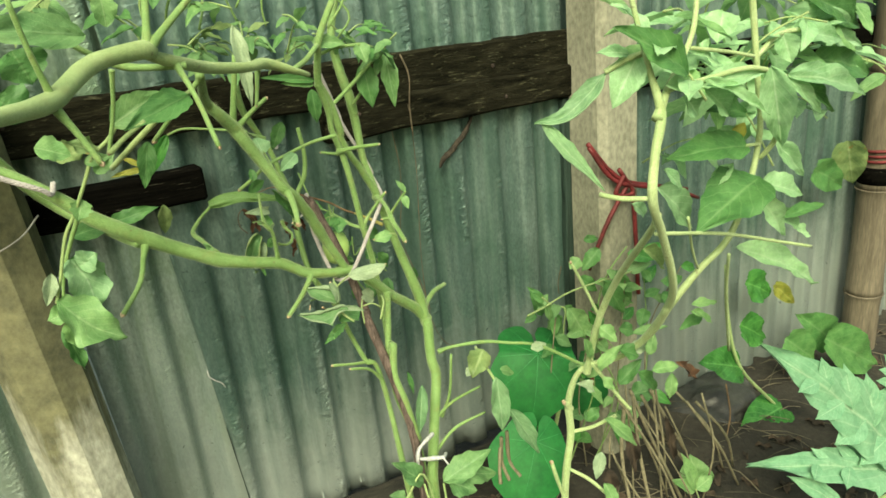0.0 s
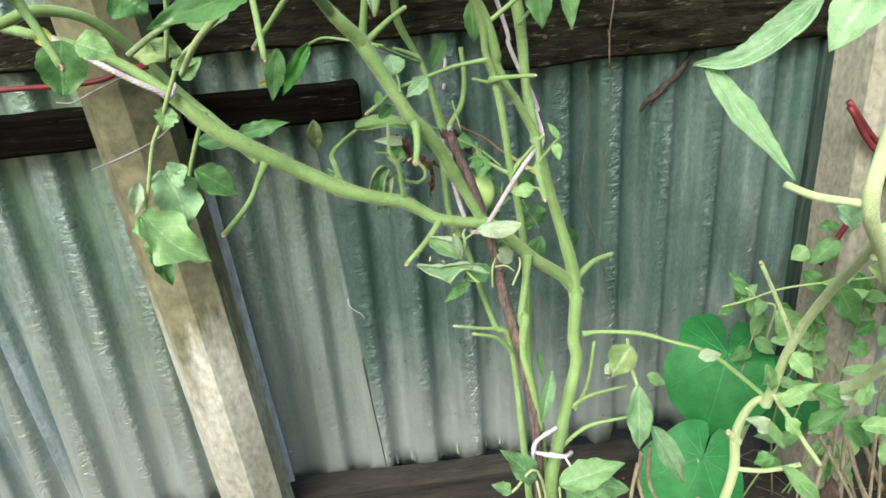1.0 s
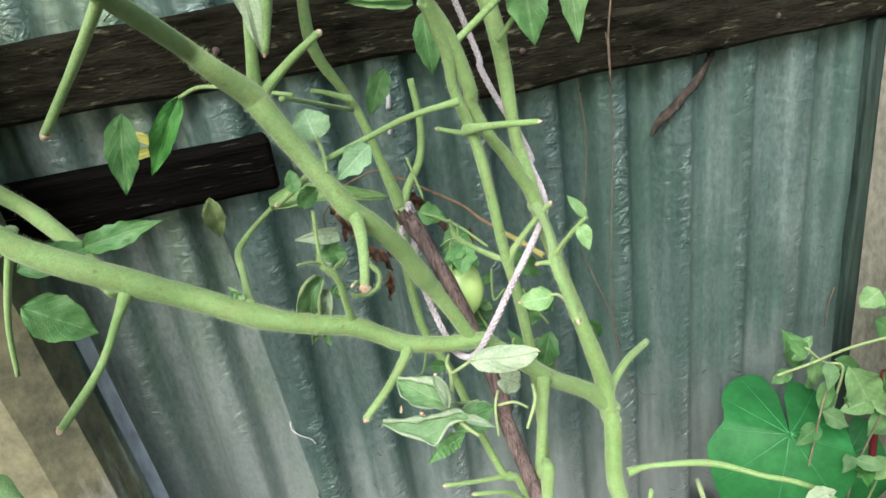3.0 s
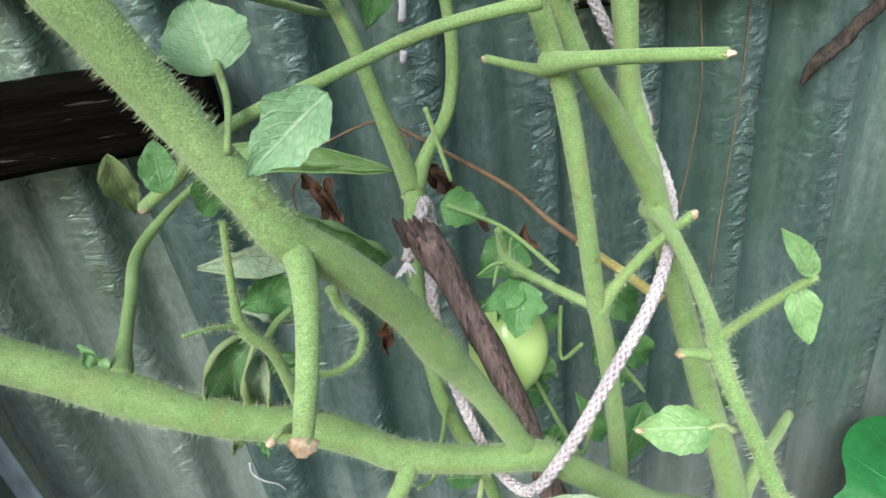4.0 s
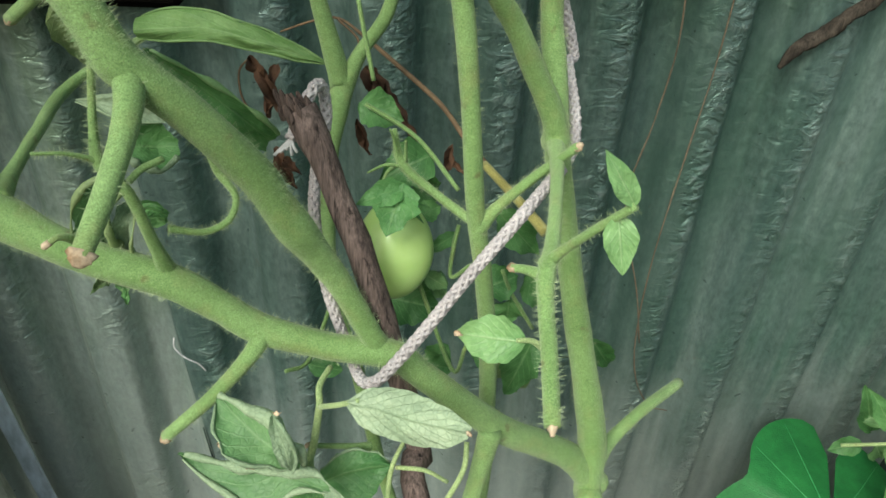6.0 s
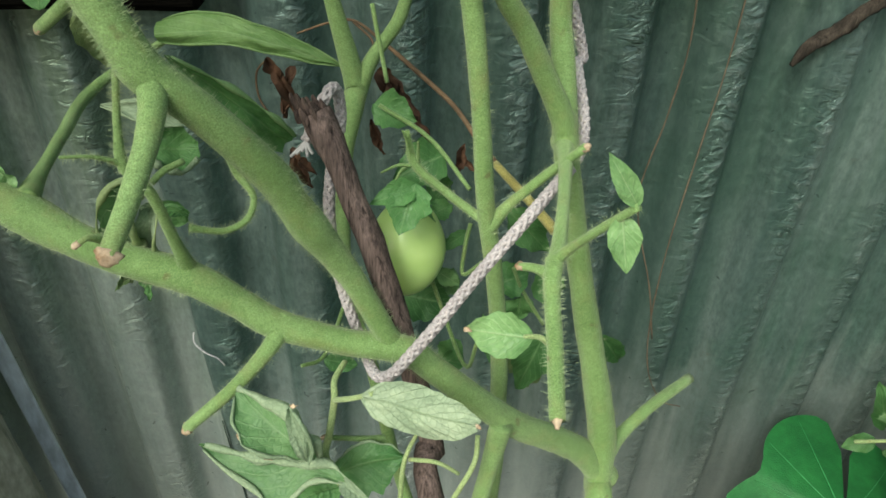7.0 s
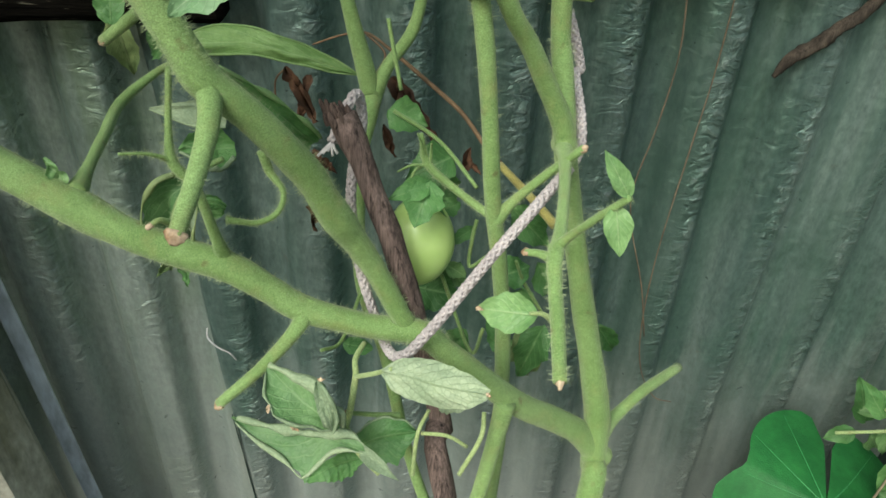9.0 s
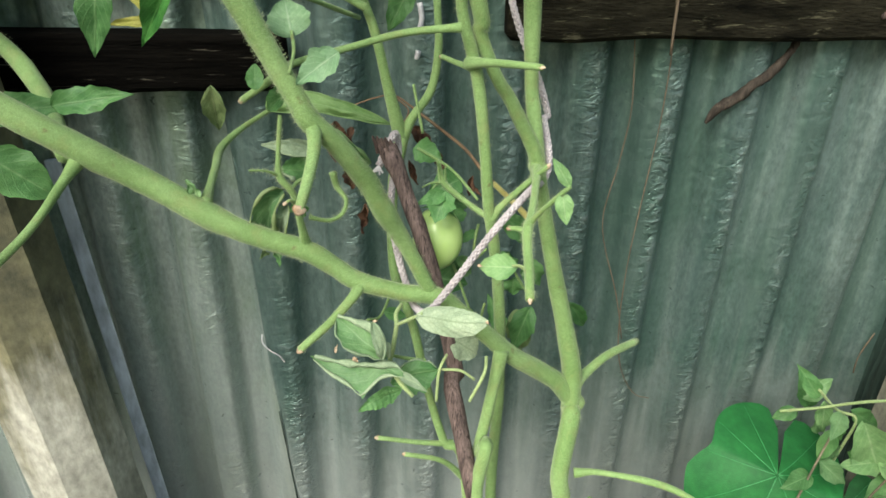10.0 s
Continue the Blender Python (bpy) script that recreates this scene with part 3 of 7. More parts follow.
wall = thing("wall_north", (0, WALL_Y, 0), "weathered grey-green corrugated metal fence with stained sheets", "fence", kind="structure")
flange = box_bm((0.013, 0.004, 0.66), 0.0008, 12, 0.0006, 3, axis=2)
part("edge_strip", placed(flange, pose(-0.0225, 1.022, 0.318, 0, -3.1, 18)), ZINC_BLUE, wall, "bluish folded metal edge", smooth=False)
PHASE = 0.527
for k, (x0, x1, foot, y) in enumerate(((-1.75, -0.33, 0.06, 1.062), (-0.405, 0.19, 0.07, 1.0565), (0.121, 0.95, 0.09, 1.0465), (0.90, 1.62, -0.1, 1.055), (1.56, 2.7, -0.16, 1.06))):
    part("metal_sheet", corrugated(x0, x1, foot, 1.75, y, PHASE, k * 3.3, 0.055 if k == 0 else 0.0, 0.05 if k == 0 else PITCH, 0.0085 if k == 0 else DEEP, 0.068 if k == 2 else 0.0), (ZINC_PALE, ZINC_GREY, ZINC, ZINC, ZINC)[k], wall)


outer_edge = [(-0.4149, 1.0520, 0.70), (-0.4080, 1.0520, 0.38), (-0.4011, 1.0520, 0.07)]
part("sheet_edge", tube(bmesh.new(), outer_edge, 0.0016, 6, 8, 0.3), WOOD_BLACK, wall, "black lap edge")
# Thin dark tube draws the shadow line of the sheet lap.
edge_z = [0.09 + 0.24 * k / 9 for k in range(10)]
edge_x = [0.1205 + 0.068 * (0.48 - z) for z in edge_z]
edge_pts = [(x, 1.0445 - DEEP * math.tanh(2.4 * (math.cos(2 * math.pi * (x - PHASE) / PITCH) + 0.16)) / 0.98 - 0.001, z) for x, z in zip(edge_x, edge_z)]
part("sheet_edge", tube(bmesh.new(), edge_pts, 0.0007, 6, 2, 0.5), SHADE_DARK, wall, "dark shadow line along the sheet lap")


def plank(name, x0, x1, z0, z1, y, thick, mat, label, seed, tilt=0.0):
    bm = box_bm((x1 - x0, thick, z1 - z0), 0.004, max(4, int((x1 - x0) / 0.03)), 0.0035, seed)
    t = thing(name, ((x0 + x1) / 2, y, z0), label, "plank", "fence rails")
    part("board", placed(bm, pose((x0 + x1) / 2, y, (z0 + z1) / 2, 0, tilt, 0)), mat, t, smooth=False)
    rail_rng = random.Random(seed)
    for k in range(int((x1 - x0) / 0.24)):
        x = x0 + 0.08 + 0.24 * k + rail_rng.uniform(-0.03, 0.03)
        z = (z0 + z1) / 2 + rail_rng.uniform(-0.012, 0.012) - math.tan(radians(tilt)) * (x - (x0 + x1) / 2)
        nail = tube(bmesh.new(), [(x, y - thick / 2 + 0.004, z, 0.0012), (x, y - thick / 2 - 0.001, z, 0.0012), (x, y - thick / 2 - 0.0011, z, 0.0034), (x, y - thick / 2 - 0.0025, z, 0.0032)], None, 8, 1, 0.1)
        part("nail", nail, BARK_DARK, t, "rusty nail head")
    return t


plank("wood_rail", 0.366, 0.93, 0.752, 0.811, 1.028, 0.034, WOOD_WORN, "blackened rough timber rail nailed to the metal fence", 1)
plank("wood_rail", -0.62, 0.93, 0.806, 0.872, 1.034, 0.03, WOOD_WORN, "long blackened timber rail along the metal fence", 5)
plank("wood_rail", -0.9, 0.176, 0.708, 0.757, 1.026, 0.034, WOOD_BLACK, "short black wet timber rail with a sawn end", 9)
plank("wood_rail", 1.02, 2.6, 0.74, 0.80, 1.03, 0.03, WOOD_BLACK, "dark timber rail behind the leaves", 13)
plank("foot_timber", -0.03, 0.75, 0.005, 0.1, 1.012, 0.05, WOOD_ROT, "rotten dark timber lying along the fence foot", 17, 3.5)


def concrete_post(name, x, y, width, z0, z1, turn, lean, mat, label, sides=8):
    """A cast post, eight-sided or square with small chamfers, leaning in the fence's plane about its lower half."""
    bm = bmesh.new()
    ring = []
    if sides == 8:
        ring = [(width / 2 / math.cos(math.pi / 8) * math.cos(math.pi / 8 + k * math.pi / 4), width / 2 / math.cos(math.pi / 8) * math.sin(math.pi / 8 + k * math.pi / 4)) for k in range(8)]
    else:
        h, q = width / 2, width / 2 - width * 0.14
        ring = [(h, q), (q, h), (-q, h), (-h, q), (-h, -q), (-q, -h), (q, -h), (h, -q)]
    m = Matrix.Translation((x, y, 0.42)) @ Matrix.Rotation(radians(lean), 4, "Y") @ Matrix.Rotation(radians(turn), 4, "Z")
    rows = []
    for k in range(61):
        z = z0 + (z1 - z0) * k / 60
        rows.append([bm.verts.new(m @ Vector((px * (1 + 0.02 * noise.noise(Vector((px * 60, py * 60, z * 22)))), py * (1 + 0.02 * noise.noise(Vector((py * 60, px * 60, z * 22 + 5)))), z - 0.42))) for px, py in ring])
    for a, d in zip(rows, rows[1:]):
        for s in range(8):
            bm.faces.new((a[s], a[(s + 1) % 8], d[(s + 1) % 8], d[s]))
    bm.faces.new(rows[-1])
    bm.faces.new(rows[0][::-1])
    return tagged(part(name, bm, mat, smooth=False), label, "post", "fence posts")


# Dark strip added where the fence sheet is only in shade by the post.
part("shade_strip", placed(box_bm((0.03, 0.02, 0.8), 0.003, 24, 0.003, 21, axis=2), pose(0.85, 1.032, 0.35)), SHADE_DARK, wall, "dark strip in place of the shade beside the pale post", smooth=False)
concrete_post("concrete_post", -0.070, 0.962, 0.094, -0.1, 1.6, -12, -3.6, CONCRETE, "stained brown-grey eight-sided concrete post, leaning")
concrete_post("concrete_post", 0.90, 0.985, 0.1, -0.2, 1.6, 2, 0, CONCRETE_PALE, "pale cream concrete post bound with red wire", 4)


def bamboo_post(x, y, r, z0, z1):
    t = thing("bamboo_post", (x, y, z0), "weathered brown bamboo pole bound with pink string", "post", "fence posts")
    pts = []
    z = z0
    while z < z1:
        pts += [(x, y, z, r), (x, y, z + 0.02, r * 1.1), (x, y, z + 0.035, r * 1.02), (x, y, z + 0.2, r * 0.97)]
        z += 0.3
    part("pole", tube(bmesh.new(), pts, None, 18, 3, 0.03), BAMBOO, t)
    coil = [(x + (r * 1.06) * math.cos(a * 0.7), y + (r * 1.06) * math.sin(a * 0.7), 0.44 + 0.0015 * a) for a in range(30)]
    part("string", tube(bmesh.new(), coil, 0.004, 6, 3, 0.2), RED, t, "faded pink binding string")
    part("tape", tube(bmesh.new(), [(x, y, 0.385, r * 1.035), (x, y, 0.43, r * 1.04)], None, 18, 2, 0.02), WOOD_BLACK, t, "black tape band")


bamboo_post(1.84, 0.98, 0.045, -0.25, 1.6)

# ---- the tomato plant by the stake ----
plant = thing("tomato_plant", (0.345, 0.73, 0.06), "pruned leggy tomato plant with hairy green stems tied to a stake", "tomato plant", "tomato plants")
stem(plant, [(0.347, 0.722, 0.03, 0.0098), (0.3421, 0.7300, 0.2855, 0.0093), (0.3543, 0.7450, 0.3420, 0.0089), (0.3712, 0.7600, 0.3946, 0.0085), (0.3904, 0.7800, 0.4427, 0.0085), (0.3884, 0.7850, 0.4721, 0.0083), (0.3963, 0.8000, 0.5152, 0.0084), (0.3982, 0.8100, 0.5170, 0.0086),
             (0.3976, 0.8158, 0.5466, 0.0087), (0.3914, 0.8195, 0.5765, 0.0079), (0.3814, 0.8275, 0.6182, 0.0071), (0.3722, 0.8342, 0.6592, 0.0063), (0.3661, 0.8373, 0.6866, 0.0063), (0.3629, 0.8427, 0.7068, 0.0064), (0.3614, 0.8571, 0.7347, 0.0060), (0.3592, 0.8637, 0.7559, 0.0054),
             (0.3548, 0.8667, 0.8277, 0.0074), (0.3486, 0.8770, 0.8737, 0.0070), (0.3486, 0.8876, 0.9183, 0.0061), (0.3676, 0.8982, 0.9650, 0.0050)], hair=9000, name="main_stem", per=5)
stem(plant, [(0.3998, 0.8140, 0.5213, 0.0083), (0.3862, 0.8120, 0.5405, 0.0083), (0.3681, 0.8080, 0.5569, 0.0082), (0.3473, 0.8000, 0.5759, 0.0078), (0.3287, 0.7950, 0.5965, 0.0074), (0.3072, 0.7950, 0.6181, 0.0071), (0.2936, 0.7970, 0.6291, 0.0074), (0.2685, 0.8000, 0.6317, 0.0067),
             (0.2401, 0.8050, 0.6380, 0.0073), (0.2244, 0.8080, 0.6481, 0.0072), (0.2073, 0.8095, 0.6593, 0.0083), (0.1807, 0.8150, 0.6660, 0.0084), (0.1600, 0.8230, 0.6705, 0.0089), (0.1420, 0.8310, 0.6758, 0.0107), (0.1230, 0.8360, 0.6855, 0.0098), (0.0972, 0.8400, 0.7005, 0.0101), (0.0717, 0.8370, 0.7180, 0.0108),
             (0.0219, 0.8300, 0.7560, 0.0098), (-0.0010, 0.8300, 0.7808, 0.0086), (-0.0438, 0.8400, 0.8190, 0.0062), (-0.0885, 0.8500, 0.8438, 0.0057), (-0.1673, 0.8700, 0.8703, 0.0057), (-0.2479, 0.8800, 0.8914, 0.0051)], hair=15000, name="branch", per=5)
stem(plant, [(0.0572, 0.8380, 0.7192, 0.0066), (0.0473, 0.8550, 0.7231, 0.0073), (0.0288, 0.8950, 0.7295, 0.0073), (0.0080, 0.9250, 0.7403, 0.0075), (-0.0140, 0.9450, 0.7576, 0.0076), (-0.0394, 0.9350, 0.7920, 0.0074), (-0.0592, 0.9150, 0.8302, 0.0067), (-0.0902, 0.8800, 0.8711, 0.0063), (-0.1245, 0.8500, 0.8829, 0.0065), (-0.1494, 0.8300, 0.8756, 0.0063), (-0.2070, 0.8000, 0.8654, 0.0060)], hair=2500, name="branch")
stem(plant, [(0.2935, 0.8000, 0.6265, 0.0056), (0.2875, 0.7988, 0.6337, 0.0056), (0.2742, 0.8000, 0.6625, 0.0060), (0.2652, 0.7975, 0.6805, 0.0069), (0.2590, 0.7940, 0.6930, 0.0081), (0.2530, 0.7910, 0.7070, 0.0072), (0.2480, 0.7885, 0.7180, 0.0078), (0.2315, 0.7778, 0.7452, 0.0070), (0.2192, 0.7736, 0.7587, 0.0077), (0.2134, 0.7750, 0.7698, 0.0073), (0.2029, 0.7775, 0.7895, 0.0074), (0.1925, 0.7800, 0.8093, 0.0078), (0.1842, 0.7820, 0.8251, 0.0084), (0.1792, 0.7832, 0.8346, 0.0088), (0.1640, 0.7720, 0.8530, 0.0072), (0.1511, 0.7650, 0.8700, 0.0063), (0.1339, 0.6800, 0.9038, 0.0050)], hair=12000, name="branch", per=5)
# Nearest branch: paler stem colour stands in for the strong light on it.
stem(plant, [(-0.0317, 0.4000, 0.9140, 0.0053), (-0.0186, 0.4300, 0.9128, 0.0058), (0.0069, 0.4800, 0.9133, 0.0074), (0.0325, 0.5300, 0.9271, 0.0075), (0.0537, 0.5550, 0.9320, 0.0075), (0.0803, 0.5800, 0.9332, 0.0085), (0.0821, 0.5900, 0.9290, 0.0056), (0.1025, 0.6070, 0.9208, 0.0059), (0.1406, 0.6600, 0.9092, 0.0064), (0.1842, 0.7000, 0.9027, 0.0057), (0.2125, 0.7350, 0.9016, 0.0070),
             (0.2459, 0.7500, 0.8897, 0.0046), (0.2687, 0.7700, 0.8812, 0.0033)], mat=STEM_PALE, name="branch", per=5)
stem(plant, [(0.1080, 0.6070, 0.9171, 0.0033), (0.0854, 0.6100, 0.9184, 0.0033), (0.0647, 0.6200, 0.9217, 0.0037), (0.0455, 0.6200, 0.9327, 0.0029), (0.0303, 0.6200, 0.9442, 0.0026)], name="branch")
# the stems behind
stem(plant, [(0.338, 0.745, 0.05, 0.008), (0.3381, 0.7500, 0.3411, 0.0067), (0.3423, 0.8200, 0.4188, 0.0055), (0.3448, 0.8280, 0.5161, 0.0052), (0.3418, 0.8300, 0.5898, 0.0049), (0.3350, 0.8270, 0.6442, 0.0046), (0.3286, 0.8250, 0.6802, 0.0046), (0.3233, 0.8250, 0.7281, 0.0044), (0.3182, 0.8260, 0.7644, 0.0044), (0.3133, 0.8270, 0.7847, 0.0046), (0.3066, 0.8250, 0.8079, 0.0042),
             (0.3044, 0.8200, 0.8321, 0.0050), (0.2935, 0.8100, 0.8655, 0.0053), (0.2933, 0.8000, 0.8956, 0.0051), (0.2954, 0.7900, 0.9190, 0.0046), (0.3178, 0.7900, 0.9574, 0.0044)], hair=5000, name="stem", per=5)
stem(plant, [(0.3640, 0.8427, 0.7028, 0.0056), (0.3605, 0.8426, 0.7146, 0.0058), (0.3506, 0.8408, 0.7333, 0.0054), (0.3396, 0.8366, 0.7534, 0.0050), (0.3300, 0.8325, 0.7677, 0.0047), (0.3185, 0.8305, 0.7940, 0.0054), (0.3185, 0.8280, 0.8048, 0.0061), (0.3065, 0.8200, 0.8424, 0.0060), (0.2921, 0.8100, 0.8667, 0.0058)], hair=2500, name="branch")
stem(plant, [(0.332, 0.75, 0.05, 0.007), (0.3189, 0.8000, 0.4357, 0.0041), (0.3004, 0.8100, 0.4880, 0.0040), (0.2887, 0.8230, 0.5273, 0.0039), (0.2778, 0.8436, 0.5752, 0.0043), (0.2644, 0.8746, 0.6073, 0.0045), (0.2648, 0.9062, 0.6607, 0.0050), (0.2708, 0.9182, 0.6896, 0.0063), (0.2711, 0.9247, 0.6992, 0.0068),
             (0.2622, 0.9241, 0.7383, 0.0048), (0.2540, 0.9299, 0.7752, 0.0042), (0.2452, 0.9372, 0.7980, 0.0042), (0.2274, 0.9340, 0.8388, 0.0056), (0.2305, 0.9500, 0.8899, 0.0049)], name="stem")
stem(plant, [(0.2724, 0.9247, 0.6946, 0.0059), (0.2817, 0.9274, 0.7124, 0.0040), (0.2954, 0.9303, 0.7321, 0.0040), (0.3010, 0.9316, 0.7624, 0.0035), (0.2998, 0.9372, 0.7984, 0.0032)], name="branch")
stem(plant, [(0.2452, 0.9200, 0.7957, 0.0032), (0.2298, 0.9200, 0.8032, 0.0024), (0.2183, 0.9200, 0.8069, 0.0020)], name="branch", sides=8)
stem(plant, [(0.3366, 0.7900, 0.5827, 0.0055), (0.3300, 0.7850, 0.5426, 0.0049), (0.3228, 0.7800, 0.5042, 0.0046), (0.3276, 0.7720, 0.5194, 0.0058), (0.3213, 0.7650, 0.4795, 0.0055), (0.3277, 0.7550, 0.4384, 0.0052), (0.3359, 0.7450, 0.3794, 0.0054)], name="branch")
# pruned stubs
stem(plant, [(0.2200, 0.7765, 0.7585, 0.0044), (0.2215, 0.7705, 0.7550, 0.0054), (0.2222, 0.7635, 0.7498, 0.0053), (0.2213, 0.7530, 0.7425, 0.0046), (0.2187, 0.7400, 0.7340, 0.0041), (0.2156, 0.7292, 0.7258, 0.0034)], hair=350, name="stub", cut=True)
stem(plant, [(0.2134, 0.7350, 0.7269, 0.0015), (0.2116, 0.7300, 0.7311, 0.0012), (0.2088, 0.7280, 0.7298, 0.0010)], name="stub", cut=True, sides=8)
stem(plant, [(0.2430, 0.8050, 0.6385, 0.0048), (0.2371, 0.7965, 0.6316, 0.0046), (0.2210, 0.7900, 0.6154, 0.0040), (0.2004, 0.7860, 0.5970, 0.0034)], hair=1200, name="stub", cut=True)
stem(plant, [(0.4005, 0.8150, 0.5363, 0.0066), (0.4118, 0.8250, 0.5377, 0.0049), (0.4330, 0.8400, 0.5429, 0.0044), (0.4663, 0.8670, 0.5358, 0.0044)], hair=900, name="stub", cut=True)
stem(plant, [(0.3312, 0.8250, 0.6743, 0.0041), (0.3387, 0.8250, 0.6840, 0.0031), (0.3525, 0.8250, 0.6974, 0.0028), (0.3645, 0.8165, 0.7140, 0.0025)], hair=900, name="stub", cut=True)
stem(plant, [(0.3632, 0.8460, 0.7020, 0.0058), (0.3604, 0.8300, 0.7040, 0.0047), (0.3530, 0.7980, 0.7045, 0.0033), (0.3450, 0.7680, 0.7012, 0.0035), (0.3408, 0.7560, 0.6985, 0.0042), (0.3392, 0.7450, 0.6930, 0.0036), (0.3375, 0.7290, 0.6872, 0.0035), (0.3349, 0.7100, 0.6803, 0.0034)], hair=2200, name="stub", cut=True)
stem(plant, [(0.3405, 0.7560, 0.6978, 0.0026), (0.3355, 0.7600, 0.6976, 0.0021), (0.3310, 0.7625, 0.6966, 0.0019)], name="stub", cut=True, sides=8)
stem(plant, [(0.3132, 0.8240, 0.7780, 0.0044), (0.3249, 0.8000, 0.7836, 0.0032), (0.3452, 0.7730, 0.7876, 0.0026)], name="stub", cut=True)
stem(plant, [(0.3149, 0.8280, 0.7736, 0.0031), (0.3063, 0.8400, 0.7742, 0.0025), (0.2971, 0.8500, 0.7761, 0.0023)], name="stub", cut=True, sides=8)
stem(plant, [(0.0662, 0.8350, 0.7149, 0.0061), (0.0593, 0.8200, 0.7047, 0.0042), (0.0474, 0.7900, 0.6866, 0.0037), (0.0217, 0.7660, 0.6644, 0.0037)], name="stub", cut=True)
stem(plant, [(0.1033, 0.6030, 0.9169, 0.0036), (0.1086, 0.5800, 0.8919, 0.0028), (0.1125, 0.5540, 0.8564, 0.0028)], name="stub", cut=True)
stem(plant, [(0.1359, 0.6900, 0.8990, 0.0036), (0.1125, 0.7100, 0.8727, 0.0031), (0.0872, 0.7230, 0.8444, 0.0028)], name="stub", cut=True)
stem(plant, [(0.0543, 0.6000, 0.9184, 0.0026), (0.0490, 0.6100, 0.8883, 0.0024), (0.0393, 0.6200, 0.8562, 0.0023)], name="stub", cut=True, sides=8)
stem(plant, [(0.0076, 0.4800, 0.9098, 0.0037), (0.0166, 0.4750, 0.8918, 0.0029), (0.0243, 0.4700, 0.8736, 0.0028)], name="stub", cut=True)
stem(plant, [(0.0076, 0.4800, 0.9181, 0.0030), (0.0029, 0.4750, 0.9430, 0.0024), (-0.0004, 0.4700, 0.9705, 0.0022)], name="stub")
stem(plant, [(0.0811, 0.5800, 0.9364, 0.0047), (0.0846, 0.5850, 0.9523, 0.0038), (0.0896, 0.5900, 0.9760, 0.0038)], name="stub")
stem(plant, [(0.0842, 0.5800, 0.9360, 0.0047), (0.0998, 0.5900, 0.9488, 0.0039), (0.1254, 0.6000, 0.9696, 0.0035)], name="stub")
stem(plant, [(0.1813, 0.8000, 0.8325, 0.0056), (0.1884, 0.7900, 0.8746, 0.0044), (0.1950, 0.7850, 0.9113, 0.0038)], name="stub")
stem(plant, [(0.1853, 0.8000, 0.8319, 0.0046), (0.2053, 0.8000, 0.8471, 0.0038), (0.2247, 0.8000, 0.8596, 0.0030)], name="stub", cut=True)
stem(plant, [(0.2028, 0.7350, 0.8955, 0.0035), (0.1980, 0.7300, 0.8793, 0.0031), (0.1926, 0.7250, 0.8623, 0.0026)], name="stub", cut=True, sides=8)
stem(plant, [(0.3049, 0.8100, 0.4848, 0.0036), (0.2803, 0.8050, 0.4922, 0.0028), (0.2493, 0.8000, 0.5032, 0.0026)], name="stub", cut=True, sides=8)
stem(plant, [(0.3136, 0.8000, 0.4612, 0.0036), (0.2972, 0.7950, 0.4823, 0.0028), (0.2694, 0.7900, 0.4952, 0.0025)], name="stub", cut=True, sides=8)
# thin shoots
stem(plant, [(0.1400, 0.8370, 0.6830, 0.0046), (0.1388, 0.8550, 0.6850, 0.0034), (0.1358, 0.8900, 0.6868, 0.0034), (0.1327, 0.9270, 0.6885, 0.0036), (0.1450, 0.9480, 0.6965, 0.0027), (0.1628, 0.9680, 0.7040, 0.0023), (0.1800, 0.9760, 0.7130, 0.0018)], hair=1600, name="shoot")
stem(plant, [(0.2072, 0.8120, 0.6590, 0.0046), (0.2057, 0.8060, 0.6791, 0.0028), (0.2032, 0.8000, 0.7038, 0.0024), (0.1962, 0.8000, 0.7151, 0.0026), (0.1959, 0.8030, 0.7276, 0.0017), (0.1982, 0.8100, 0.7508, 0.0015)], hair=2200, name="shoot")
stem(plant, [(0.1958, 0.8000, 0.7162, 0.0014), (0.1890, 0.7950, 0.7213, 0.0009), (0.1803, 0.7900, 0.7237, 0.0007)], hair=500, name="shoot", sides=8)
stem(plant, [(0.3020, 0.8089, 0.8015, 0.0027), (0.2725, 0.8093, 0.7985, 0.0025), (0.2425, 0.8056, 0.7915, 0.0024), (0.2100, 0.7976, 0.7838, 0.0023), (0.1945, 0.8008, 0.7728, 0.0026), (0.1774, 0.8082, 0.7601, 0.0024)], name="shoot", cut=True)
stem(plant, [(0.3420, 0.7610, 0.6995, 0.0023), (0.3465, 0.7570, 0.7080, 0.0018), (0.3530, 0.7505, 0.7195, 0.0017), (0.3594, 0.7436, 0.7306, 0.0015)], hair=600, name="shoot")
stem(plant, [(0.2119, 0.8100, 0.6830, 0.0015), (0.2223, 0.8150, 0.6784, 0.0015), (0.2308, 0.8200, 0.6806, 0.0016), (0.2335, 0.8250, 0.6883, 0.0016), (0.2276, 0.8300, 0.6959, 0.0023), (0.2254, 0.8300, 0.7059, 0.0029)], hair=900, name="shoot")
stem(plant, [(0.3293, 0.8350, 0.6695, 0.0025), (0.3134, 0.8450, 0.6781, 0.0023), (0.2995, 0.8500, 0.6896, 0.0025), (0.2960, 0.8500, 0.7057, 0.0012)], hair=900, name="truss_stalk")
stem(plant, [(0.3995, 0.7780, 0.4805, 0.0036), (0.4184, 0.7750, 0.4822, 0.0026), (0.4614, 0.7600, 0.4814, 0.0032), (0.4881, 0.7350, 0.4805, 0.0024), (0.5199, 0.7050, 0.4771, 0.0026), (0.5381, 0.6260, 0.4711, 0.0026)], name="shoot")
stem(plant, [(0.3733, 0.7600, 0.3900, 0.0031), (0.3977, 0.7500, 0.4132, 0.0027), (0.4384, 0.7400, 0.4264, 0.0020)], name="shoot", sides=8)
